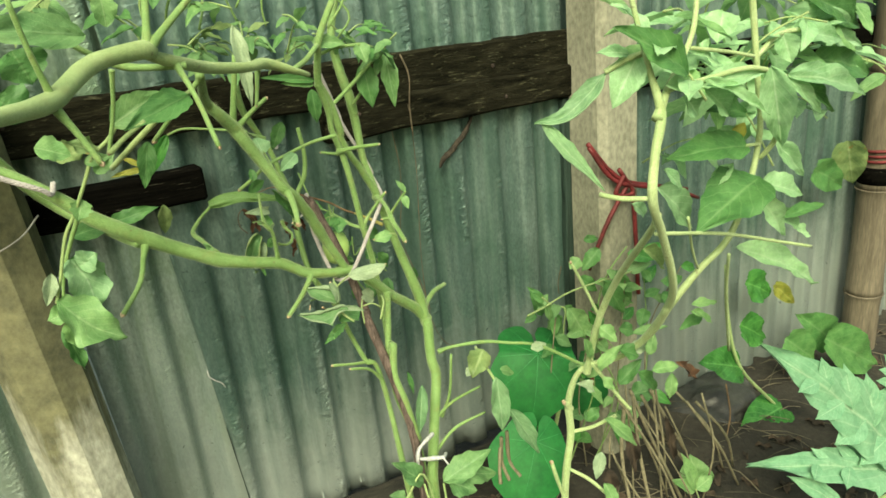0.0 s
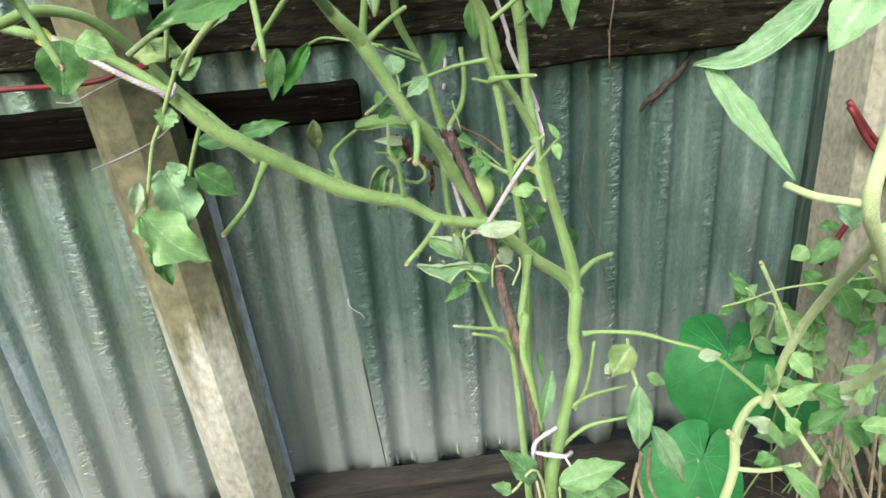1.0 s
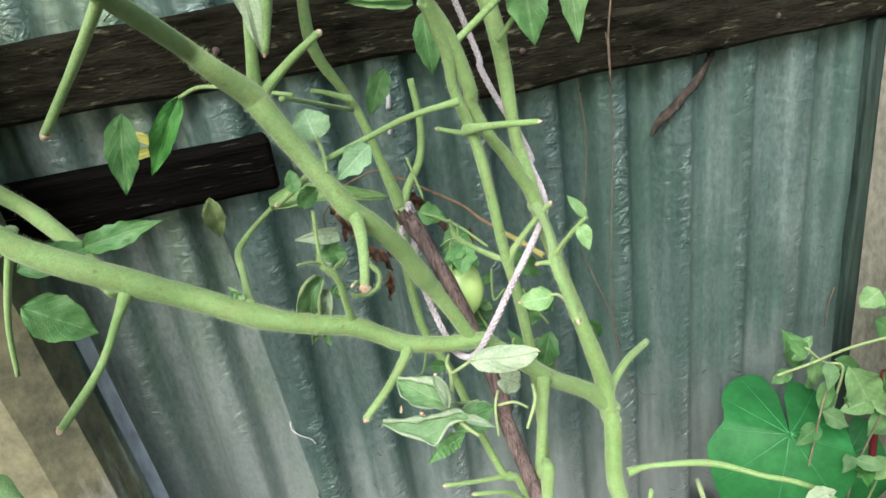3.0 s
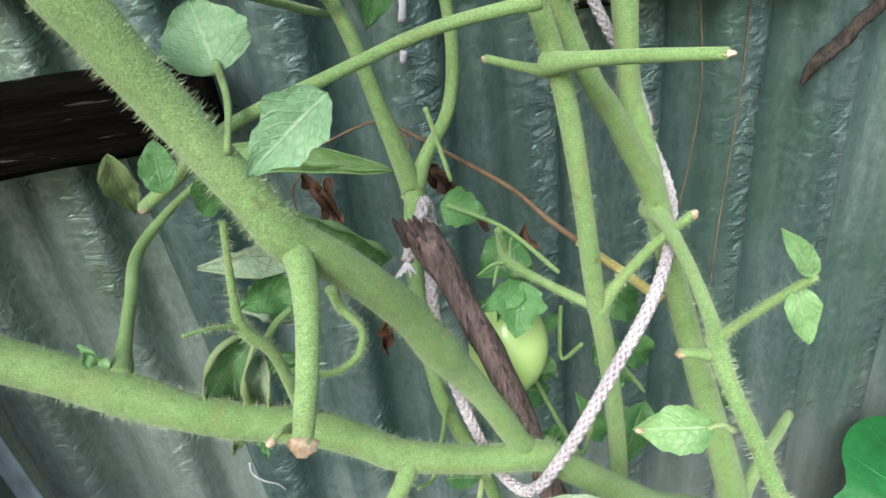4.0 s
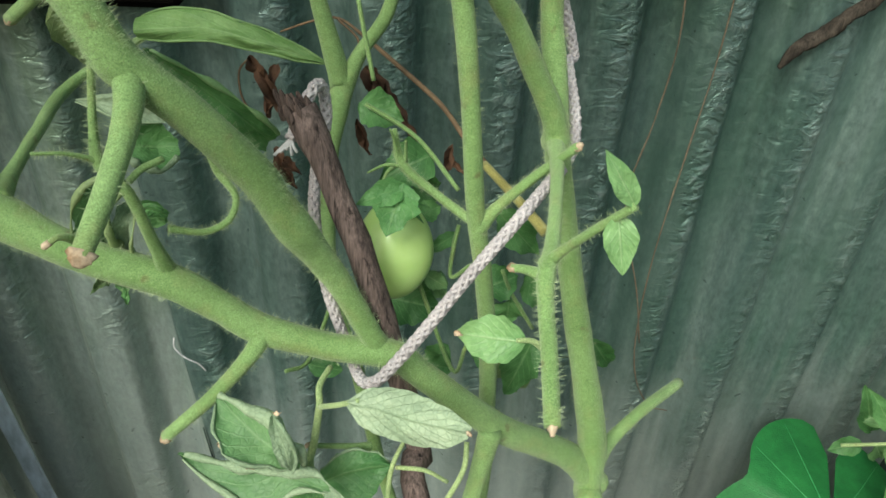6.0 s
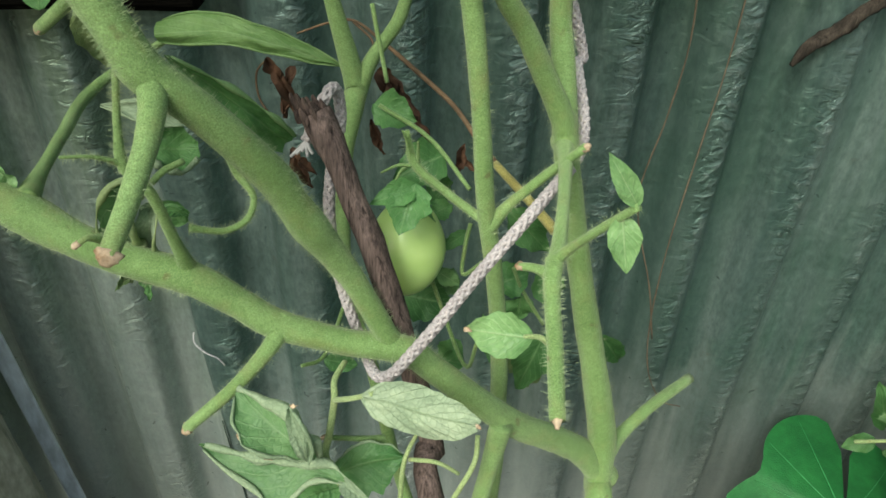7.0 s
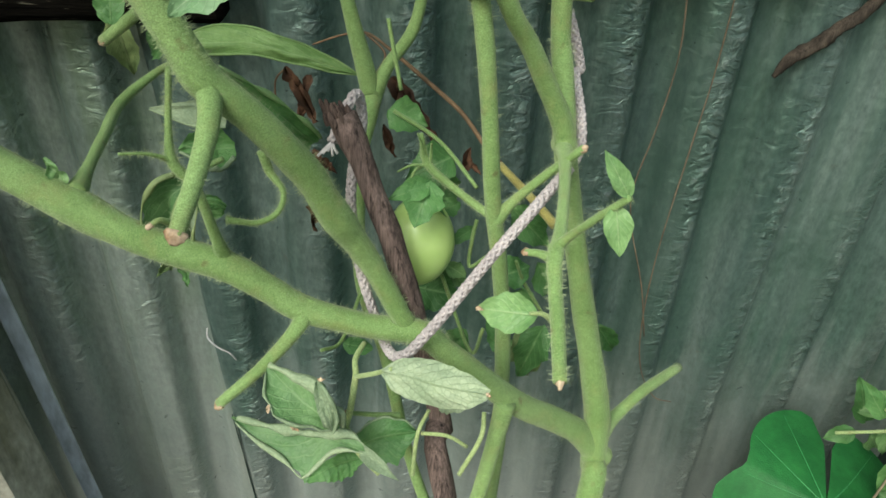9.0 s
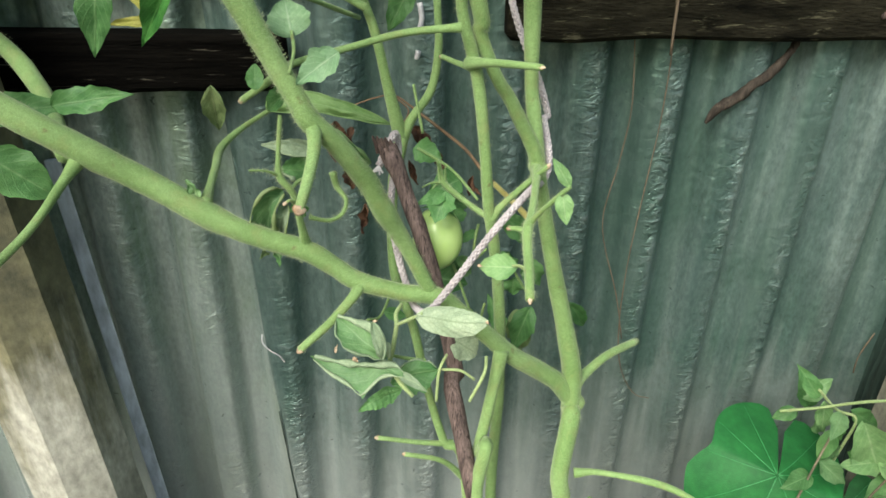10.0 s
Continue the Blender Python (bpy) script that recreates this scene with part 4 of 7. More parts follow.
stem(plant, [(0.3629, 0.7500, 0.3447, 0.0031), (0.3911, 0.7400, 0.3768, 0.0027), (0.4370, 0.7300, 0.3896, 0.0020)], name="shoot", sides=8)
stem(plant, [(0.3839, 0.7600, 0.3922, 0.0031), (0.3941, 0.7500, 0.4299, 0.0026), (0.3996, 0.7450, 0.4898, 0.0022)], name="shoot", sides=8)

# ---- stake, cord and ties ----
stake = thing("wooden_stake", (0.335, 0.735, 0.0), "rough brown bark-covered stick driven in as a plant stake", "stake")
part("stick", tube(bmesh.new(), [(0.333, 0.732, -0.02, 0.0075), (0.3301, 0.7370, 0.2996, 0.0065), (0.3273, 0.7550, 0.4226, 0.0062), (0.3038, 0.7900, 0.5573, 0.0058), (0.3071, 0.8000, 0.5646, 0.0059), (0.2866, 0.8100, 0.6531, 0.0055), (0.2702, 0.8170, 0.7028, 0.0055), (0.2650, 0.8200, 0.7170, 0.0062), (0.2610, 0.8225, 0.7258, 0.0060)], None, 14, 6, 0.12), BARK, stake)


def cord(parent, points, r, name="strand", mat=None):
    """A braided cord: four strands wound each way, crossing over and under."""
    rows = spline([q[:3] for q in points], 16)
    length = [0.0]
    for a, b in zip(rows, rows[1:]):
        length.append(length[-1] + float(np.linalg.norm(b - a)))
    even = np.arange(0.0, length[-1], r * 0.42)
    rows = [np.array([np.interp(s, length, [q[k] for q in rows]) for k in range(3)]) for s in even]
    up = Vector((0.3, -0.7, 0.5))
    paths = [[] for _ in range(8)]
    for k, q in enumerate(rows):
        a, b = rows[max(k - 1, 0)], rows[min(k + 1, len(rows) - 1)]
        d = Vector(b - a).normalized()
        up = (up - d * up.dot(d)).normalized()
        side = d.cross(up)
        for s in range(8):
            hand = 1 if s < 4 else -1
            w = hand * even[k] / r * 0.8 + math.pi / 2 * (s % 4)
            out = r * (0.66 + 0.12 * hand * math.cos(4 * even[k] / r * 0.8))
            paths[s].append(tuple(Vector(q) + (up * math.cos(w) + side * math.sin(w)) * out))
    for p in paths:
        part(name, tube(bmesh.new(), p, r * 0.41, 6, 1, 0.12), mat or ROPE, parent)


rope = thing("garden_cord", (0.2913, 0.7700, 0.6457), "grey-white laid cord tying the tomato stems to the stake", "rope")
cord(rope, [(0.3304, 0.9162, 0.8844), (0.3381, 0.9138, 0.8575), (0.3508, 0.9082, 0.8109), (0.3485, 0.8983, 0.8032), (0.3569, 0.8897, 0.7778), (0.3682, 0.8840, 0.7529), (0.3760, 0.8793, 0.7289), (0.3729, 0.8751, 0.7261), (0.3733, 0.8568, 0.7124), (0.3721, 0.8460, 0.7014), (0.3670, 0.8389, 0.6941), (0.3552, 0.8170, 0.6978), (0.3389, 0.7978, 0.6913), (0.3216, 0.7880, 0.6747),
            (0.3048, 0.7820, 0.6534), (0.2929, 0.7810, 0.6367), (0.2872, 0.7820, 0.6290), (0.2815, 0.7880, 0.6232), (0.2768, 0.8060, 0.6180), (0.2734, 0.8120, 0.6266), (0.2684, 0.8150, 0.6449), (0.2646, 0.8200, 0.6637), (0.2630, 0.8300, 0.6826), (0.2651, 0.8400, 0.6986), (0.2686, 0.8460, 0.7124), (0.2673, 0.8450, 0.7262), (0.2637, 0.8360, 0.7262), (0.2588, 0.8350, 0.7159), (0.2555, 0.8320, 0.7088)], 0.0023)
for k in range(5):
    part("frayed_end", tube(bmesh.new(), [(0.2561, 0.8320, 0.7100), tuple(Vector((0.2547, 0.8300, 0.7073)) + Vector((0.001 * k - 0.002, 0, 0))), tuple(Vector((0.2533, 0.8280, 0.7040)) + Vector((0.0022 * k - 0.004, 0.001, 0.0012 * (k % 3))))], 0.0007, 5, 3), PLASTIC, rope)
side_cord = thing("garden_cord", (-0.0421, 0.8100, 0.8172), "grey cord tied from a stem to the concrete post", "rope")
cord(side_cord, [(-0.1328, 0.8600, 0.8671), (-0.0836, 0.8300, 0.8395), (-0.0458, 0.8150, 0.8178), (-0.0193, 0.8100, 0.8030), (-0.0113, 0.8150, 0.7957), (-0.0068, 0.8300, 0.8047)], 0.0026)

tie = thing("plastic_tie", (0.3245, 0.7250, 0.3646), "white plastic strip knotted round the stems near the ground", "tie")
part("strip", tube(bmesh.new(), [(0.3494, 0.7280, 0.3925), (0.3362, 0.7220, 0.3909), (0.3230, 0.7180, 0.3854), (0.3187, 0.7180, 0.3716), (0.3205, 0.7220, 0.3428)], 0.003, 8, 5, 0.5), PLASTIC, tie)
part("strip", tube(bmesh.new(), [(0.3198, 0.7200, 0.3697), (0.3360, 0.7180, 0.3631), (0.3575, 0.7220, 0.3537), (0.3701, 0.7350, 0.3471)], 0.0024, 8, 5, 0.5), PLASTIC, tie)
part("loose_end", tube(bmesh.new(), [(0.3555, 0.7200, 0.3575), (0.3635, 0.7150, 0.3399), (0.3694, 0.7120, 0.3157)], 0.0014, 6, 4, 0.2), PLASTIC, tie)

# stake top, splintered
top_rng = random.Random(3)
for k in range(16):
    w = 2 * math.pi * k / 16
    b = Vector((0.2610, 0.8220, 0.7249)) + Vector((math.cos(w) * (0.0026 + 0.0028 * (k % 2)), math.sin(w) * (0.0026 + 0.0028 * (k % 2)), -0.002))
    h = top_rng.uniform(0.003, 0.011)
    part("splinter", tube(bmesh.new(), [(*b, 0.0016), (*(b + Vector((-0.3 * h, 0, h * 0.7))), 0.0012), (*(b + Vector((-0.4 * h, 0, h))), 0.0004)], None, 5, 2, 0.5), BARK_DARK, stake, smooth=False)

# ---- fruit ----
def fruit(parent, at, rx, rz, tilt):
    bm = bmesh.new()
    bmesh.ops.create_uvsphere(bm, u_segments=28, v_segments=18, radius=1.0)
    for v in bm.verts:
        c = v.co
        k = 1 + 0.05 * math.cos(3 * math.atan2(c.y, c.x)) * (1 - abs(c.z))
        dip = -0.18 * max(0.0, c.z - 0.8) / 0.2
        v.co = Vector((c.x * rx * k * (1 - 0.06 * c.z), c.y * rx * k * (1 - 0.06 * c.z), (c.z + dip) * rz))
    m = Matrix.Translation(at) @ pose(0, 0, 0, *tilt)
    placed(bm, m)
    ob = part("fruit", bm, FRUIT, parent, "unripe light green egg-shaped tomato")
    top = m @ Vector((0, 0, rz * 0.86))
    for k in range(5):
        w = 2 * math.pi * k / 5 + 0.4
        out = m.to_3x3() @ Vector((math.cos(w), math.sin(w), 0.15))
        leaf(ob, top, top + out * 0.016, 0.005, LEAF, "sepal", shape="lance", fold=0.3, curl=0.3, depth=0, nu=8, nv=4, normal=m.to_3x3() @ Vector((0, 0, 1)))
    return ob


def fruit_material():
    m, nt, b = material("green_tomato", 0.28, 0.0, 0.5)
    v = coords(nt, "Object")
    col = ramp(nt, noise_tex(nt, v, 45.0, 3.0), [(0.3, (0.38, 0.56, 0.17)), (0.7, (0.48, 0.66, 0.25))])
    speck = noise_tex(nt, v, 700.0, 2.0)
    col = mix(nt, col, (0.42, 0.6, 0.25), ramp(nt, speck, [(0.6, (0, 0, 0)), (0.75, (0.5, 0.5, 0.5))]))
    nt.links.new(col, b.inputs["Base Color"])
    b.inputs["Subsurface Weight"].default_value = 0.15
    b.inputs["Subsurface Radius"].default_value = (0.004, 0.006, 0.002)
    b.inputs["Subsurface Scale"].default_value = 1.0
    return m


FRUIT = fruit_material()
fruit(plant, Vector((0.2955, 0.8465, 0.6480)), 0.0180, 0.0240, (-8, 6, 0))
leaf(plant, (0.2991, 0.8280, 0.6923), (0.2917, 0.8150, 0.6753), 0.020, LEAF, fold=0.35, depth=0.25, lobes=3)
leaf(plant, (0.2996, 0.8280, 0.6905), (0.2809, 0.8200, 0.6879), 0.012, LEAF, fold=0.5, curl=0.3)
for a, b in (((0.2996, 0.8500, 0.6887), (0.2846, 0.8450, 0.6880)), ((0.2983, 0.8500, 0.6895), (0.2941, 0.8450, 0.7079)), ((0.2958, 0.8500, 0.6882), (0.2901, 0.8400, 0.6846)), ((0.3008, 0.8500, 0.6909), (0.3006, 0.8450, 0.7028))):
    stem(plant, [a, tuple((Vector(a) + Vector(b)) / 2 + Vector((0, 0, 0.002))), b], name="truss_tip", radius=0.0011, tip=0.5, sides=6)

# ---- leaves of the staked plant ----
lf = leaf_stalk = stem(plant, [(0.2685, 0.7950, 0.6251, 0.0014), (0.2646, 0.7850, 0.6241, 0.0016), (0.2648, 0.7770, 0.6209, 0.0018), (0.2622, 0.7720, 0.6065, 0.0019), (0.2601, 0.7700, 0.5949, 0.0019), (0.2658, 0.7650, 0.5846, 0.0018), (0.2747, 0.7600, 0.5757, 0.0017)], STEM_PALE, "leaf_stalk", sides=8)
stem(plant, [(0.2648, 0.7770, 0.6209, 0.0015), (0.2728, 0.7680, 0.6310, 0.0013), (0.2809, 0.7620, 0.6391, 0.0013)], STEM_PALE, "leaf_stalk", sides=8)
rolled_leaf(plant, [(0.2767, 0.7630, 0.6370), (0.2868, 0.7580, 0.6384), (0.3027, 0.7480, 0.6415), (0.3174, 0.7380, 0.6469)], (0.0012, 0.0068, 0.0090, 0.0096, 0.0090, 0.0068, 0.0019), (0.0012, 0.0059, 0.0081, 0.0090, 0.0084, 0.0059, 0.0019), LEAF_PALE, "pale grey-green leaf seen from its underside", (0.0, 0.0), -0.4, 0.0, 3, teeth=0.2)
rolled_leaf(plant, [(0.2687, 0.7580, 0.5947), (0.2550, 0.7620, 0.5966), (0.2361, 0.7680, 0.5963), (0.2087, 0.7750, 0.5999)], (0.0019, 0.0051, 0.0026, 0.0013, 0.0006, 0.0003), (0.0013, 0.0019, 0.0051, 0.0179, 0.0134, 0.0077, 0.0003), LEAF_MID, "mid-green leaf with pale rolled edges", (0.0032, 0.0016), 0.15, 0.012, 5)
rolled_leaf(plant, [(0.2674, 0.7750, 0.5695), (0.2544, 0.7770, 0.5626), (0.2378, 0.7800, 0.5478)], (0.0013, 0.0051, 0.0038, 0.0006), (0.0013, 0.0077, 0.0070, 0.0006), LEAF, "", (0.0000, 0.0000), 0.2, 0.0, 8)
rolled_leaf(plant, [(0.2606, 0.7750, 0.5745), (0.2701, 0.7770, 0.5784), (0.2825, 0.7790, 0.5811), (0.2931, 0.7800, 0.5806)], (0.0013, 0.0073, 0.0125, 0.0145, 0.0092, 0.0007), (0.0013, 0.0059, 0.0086, 0.0086, 0.0059, 0.0007), LEAF, "dark green leaf with a pale edge", (0.0000, 0.0006), 0.15, 0.01, 11)
rolled_leaf(plant, [(0.2580, 0.7600, 0.6080), (0.2480, 0.7610, 0.6165), (0.2380, 0.7670, 0.6230), (0.2270, 0.7780, 0.6275)], (0.0010, 0.0070, 0.0095, 0.0080, 0.0045, 0.0008), (0.0010, 0.0050, 0.0085, 0.0105, 0.0085, 0.0012), LEAF_MID, "cupped leaf with browned rolled edges", (0.0036, 0.0009), 0.45, 0.02, 14)
rolled_leaf(plant, [(0.2550, 0.7560, 0.6100), (0.2545, 0.7555, 0.6190), (0.2520, 0.7570, 0.6290), (0.2500, 0.7600, 0.6350)], (0.0008, 0.0032, 0.0040, 0.0034, 0.0010), (0.0008, 0.0030, 0.0036, 0.0030, 0.0010), LEAF_PALE, "pale margin rolled over", (0.0012, 0.0), 0.6, 0.01, 17, teeth=0.3)
leaf(plant, (0.2668, 0.7600, 0.5943), (0.2823, 0.7400, 0.5961), 0.009, LEAF_PALE, "leaf", fold=0.9, depth=0.05)
leaf(plant, (0.3036, 0.8000, 0.5921), (0.3226, 0.8000, 0.5777), 0.022, LEAF_PALE, "leaf", shape="round", fold=0.3)
leaf(plant, (0.2564, 0.8200, 0.6033), (0.2722, 0.8200, 0.5985), 0.010, LEAF, "leaf", shape="round")
stem(plant, [(0.2989, 0.7850, 0.5902, 0.0011), (0.2929, 0.7750, 0.5837, 0.0012), (0.2907, 0.7680, 0.5638, 0.0013)], STEM_PALE, "leaf_stalk", sides=8)
stem(plant, [(0.2948, 0.7750, 0.5851, 0.0011), (0.3069, 0.7720, 0.5861, 0.0011), (0.3167, 0.7720, 0.5780, 0.0011)], STEM_PALE, "leaf_stalk", sides=8)
stem(plant, [(0.3261, 0.7850, 0.5873, 0.0013), (0.3236, 0.7750, 0.5805, 0.0014), (0.3132, 0.7680, 0.5626, 0.0014)], STEM_PALE, "leaf_stalk", sides=8)
stem(plant, [(0.2826, 0.7900, 0.5813, 0.0023), (0.2701, 0.7850, 0.5883, 0.0017), (0.2584, 0.7800, 0.5953, 0.0015)], STEM, "stub", sides=8, cut=True)
stem(plant, [(0.3404, 0.7440, 0.6778, 0.0016), (0.3361, 0.7440, 0.6814, 0.0012), (0.3307, 0.7430, 0.6828, 0.0008)], STEM_PALE, "leaf_stalk", sides=8)
leaf(plant, (0.3345, 0.7450, 0.6800), (0.3120, 0.7550, 0.6762), 0.0165, LEAF_LIGHT, "leaf", fold=0.35, curl=0.12, wave=0.1, depth=0.12)
leaf(plant, (0.3592, 0.7438, 0.7306), (0.3492, 0.7460, 0.7462), 0.0074, LEAF_LIGHT, "leaf", fold=0.25, depth=0.05)
leaf(plant, (0.3565, 0.7475, 0.7255), (0.3588, 0.7400, 0.7090), 0.0105, LEAF_LIGHT, "leaf", fold=0.3, depth=0.06)
leaf(plant, (0.3997, 0.8500, 0.5872), (0.4195, 0.8550, 0.5570), 0.015, LEAF, "leaf", fold=0.5, curl=0.3)
rolled_leaf(plant, [(0.2651, 0.9300, 0.7054), (0.2345, 0.9380, 0.7127), (0.2023, 0.9450, 0.7179), (0.1647, 0.9550, 0.7137)], (0.0003, 0.0042, 0.0066, 0.0072, 0.0092, 0.0105, 0.0060), (0.0003, 0.0030, 0.0047, 0.0055, 0.0062, 0.0066, 0.0040), LEAF_ROLLED, "long light green rolled leaf", (0.0011, 0.0011), -0.5, 0.012, 20, edge_mat=LEAF_ROLLED)
rolled_leaf(plant, [(0.2149, 0.8096, 0.7511), (0.2260, 0.8211, 0.7357), (0.2387, 0.8313, 0.7181), (0.2463, 0.8424, 0.7039)], (0.0006, 0.0062, 0.0072, 0.0072, 0.0045), (0.0006, 0.0027, 0.0040, 0.0048, 0.0042), LEAF, "long folded leaf with a pale rolled edge", (0.0, 0.0024), 0.3, 0.01, 23, edge_mat=LEAF_LIGHT)
# curled leaves behind the pruned stubs
rolled_leaf(plant, [(0.1940, 0.8230, 0.6950), (0.1870, 0.8200, 0.6900), (0.1810, 0.8280, 0.6730), (0.1810, 0.8340, 0.6550)], (0.0012, 0.0065, 0.0085, 0.0080, 0.0040), (0.0010, 0.0050, 0.0075, 0.0070, 0.0030), LEAF_MID, "curled hanging leaf with dark folds", (0.0016, 0.0022), 0.9, 0.03, 41, edge_mat=LEAF_WILT)
rolled_leaf(plant, [(0.1940, 0.8260, 0.6850), (0.1930, 0.8200, 0.6800), (0.1900, 0.8220, 0.6690), (0.1900, 0.8260, 0.6570)], (0.0010, 0.0040, 0.0052, 0.0045, 0.0012), (0.0010, 0.0040, 0.0050, 0.0042, 0.0012), LEAF_PALE, "closed pale shrivelled leaf", (0.0, 0.0012), 1.2, 0.02, 44, edge_mat=LEAF_WILT)
rolled_leaf(plant, [(0.1820, 0.8280, 0.7260), (0.1910, 0.8280, 0.7260), (0.2010, 0.8300, 0.7250), (0.2120, 0.8320, 0.7220)], (0.0006, 0.0035, 0.0062, 0.0075, 0.0060), (0.0006, 0.0020, 0.0032, 0.0040, 0.0040), LEAF_PALE, "pale drooping leaf underside", (0.0007, 0.0), 0.4, 0.02, 47)
rolled_leaf(plant, [(0.1930, 0.8200, 0.7110), (0.1990, 0.8240, 0.7100), (0.2060, 0.8280, 0.7080), (0.2140, 0.8300, 0.7070)], (0.0008, 0.0070, 0.0095, 0.0090, 0.0030), (0.0008, 0.0065, 0.0100, 0.0085, 0.0030), LEAF, "dark green leaf with a pale rolled edge", (0.0022, 0.0), 0.5, 0.03, 50, edge_mat=LEAF_PALE)
rolled_leaf(plant, [(0.1980, 0.8150, 0.6850), (0.2030, 0.8150, 0.6890), (0.2100, 0.8150, 0.6860)], (0.0006, 0.0022, 0.0030, 0.0012), (0.0006, 0.0026, 0.0034, 0.0012), LEAF, "", (0.0, 0.0), 0.7, 0.03, 53)
stem(plant, [(0.2010, 0.8080, 0.7040), (0.2050, 0.8120, 0.7070), (0.2110, 0.8180, 0.7080)], STEM, "leaf_stalk", radius=0.0016, sides=8)
for a, b, w, mt in (((0.2071, 0.8200, 0.6794), (0.1996, 0.8250, 0.6817), 0.010, LEAF), ((0.1865, 0.8200, 0.6557), (0.1884, 0.8100, 0.6485), 0.006, LEAF), ((0.1797, 0.8200, 0.6529), (0.1773, 0.8100, 0.6554), 0.006, LEAF_WILT), ((0.1348, 0.8380, 0.6857), (0.1302, 0.8350, 0.6986), 0.009, LEAF_LIGHT)):
    leaf(plant, a, b, w, mt, "leaf", fold=0.7, curl=0.25, wave=0.12, depth=0.2, crumple=0.12)
for a, b, w, mt in (((0.2810, 0.9000, 0.6969), (0.3015, 0.8900, 0.6925), 0.02, LEAF), ((0.3151, 0.8800, 0.6793), (0.2902, 0.8700, 0.6717), 0.024, LEAF), ((0.2953, 0.8700, 0.6017), (0.3218, 0.8650, 0.5976), 0.026, LEAF), ((0.3443, 0.8600, 0.6603), (0.3702, 0.8600, 0.6319), 0.018, LEAF),
                    ((0.3729, 0.8650, 0.5746), (0.3593, 0.8600, 0.5348), 0.022, LEAF), ((0.3132, 0.8500, 0.5738), (0.3281, 0.8500, 0.5685), 0.014, LEAF), ((0.3415, 0.8600, 0.6144), (0.3612, 0.8650, 0.6185), 0.02, LEAF), ((0.3276, 0.8700, 0.6410), (0.3113, 0.8600, 0.6359), 0.008, LEAF),
                    ((0.3118, 0.8600, 0.6238), (0.3239, 0.8600, 0.6146), 0.01, LEAF_LIGHT), ((0.3081, 0.8650, 0.6542), (0.3195, 0.8700, 0.6576), 0.012, LEAF), ((0.3056, 0.8750, 0.6659), (0.3220, 0.8800, 0.6550), 0.016, LEAF), ((0.3583, 0.8700, 0.5989), (0.3584, 0.8700, 0.5829), 0.02, LEAF)):
    leaf(plant, a, b, w, mt, "leaf", fold=0.4, curl=0.2, wave=0.12, depth=0.15)
for a, b, w, mt in (((0.3638, 0.8750, 0.5651), (0.3715, 0.8720, 0.5230), 0.024, LEAF_WILT), ((0.3521, 0.8700, 0.5488), (0.3404, 0.8750, 0.5791), 0.015, LEAF), ((0.3681, 0.8800, 0.6105), (0.3837, 0.8800, 0.5825), 0.02, LEAF), ((0.3209, 0.8750, 0.6146), (0.3123, 0.8720, 0.5980), 0.02, LEAF_MID), ((0.3256, 0.8600, 0.5759), (0.3143, 0.8580, 0.5612), 0.018, LEAF)):
    leaf(plant, a, b, w, mt, "leaf", fold=0.45, curl=0.2, wave=0.12, depth=0.15)
for pts in ([(0.3326, 0.8500, 0.6359), (0.3241, 0.8550, 0.6255), (0.3252, 0.8600, 0.6392), (0.3279, 0.8650, 0.6492)], [(0.3702, 0.8600, 0.5871), (0.3567, 0.8600, 0.6105), (0.3495, 0.8550, 0.6287)], [(0.2658, 0.8600, 0.6081), (0.2545, 0.8400, 0.5877), (0.2441, 0.8300, 0.5897)], [(0.3091, 0.8600, 0.6184), (0.3256, 0.8400, 0.5781), (0.3309, 0.8350, 0.5981)],
            [(0.2838, 0.8950, 0.6984), (0.3083, 0.8850, 0.6853), (0.3258, 0.8600, 0.6711)], [(0.2879, 0.9000, 0.7079), (0.2840, 0.9050, 0.7281), (0.2814, 0.9100, 0.7423)]):
    stem(plant, pts, STEM, "leaf_stalk", radius=0.0013, sides=6)

# browned bits on the curled leaves
for a, b, w in (((0.3162, 0.7365, 0.6495), (0.3181, 0.7355, 0.6480), 0.0016), ((0.3125, 0.7545, 0.6770), (0.3152, 0.7530, 0.6768), 0.0022), ((0.2245, 0.7750, 0.6020), (0.2262, 0.7740, 0.6085), 0.0022), ((0.2365, 0.7640, 0.6060), (0.2400, 0.7620, 0.6035), 0.0032), ((0.2500, 0.7610, 0.6350), (0.2530, 0.7600, 0.6362), 0.0018)):
    leaf(plant, a, b, w, SCAR, "browned_edge", "", fold=0.5, wave=0.3, depth=0.4, crumple=0.1, nu=12, nv=5)

# the dried leaf behind the stake
dried = [(0.2315, 1.0210, 0.6939, 0.0007), (0.2520, 1.0112, 0.7035, 0.0009), (0.2680, 0.9998, 0.7085, 0.0010), (0.2833, 0.9887, 0.7013, 0.0013), (0.3023, 0.9553, 0.6953, 0.0016), (0.3220, 0.9194, 0.6885, 0.0016), (0.3322, 0.8936, 0.6813, 0.0017), (0.3405, 0.8650, 0.6790, 0.0018)]
stem(plant, dried, VINE_DRY, "dried_stalk", sides=8, label="brown dried leaf stalk")
stem(plant, [(0.3381, 0.8680, 0.6804, 0.0023), (0.3502, 0.8480, 0.6735, 0.0026), (0.3608, 0.8300, 0.6666, 0.0030)], STEM_TAN, "leaf_stalk", sides=8)
stem(plant, [(0.2683, 0.9947, 0.7092), (0.2799, 0.9827, 0.7005), (0.2738, 0.9767, 0.6890)], VINE_DRY, "dried_stalk", radius=0.0009, sides=6)
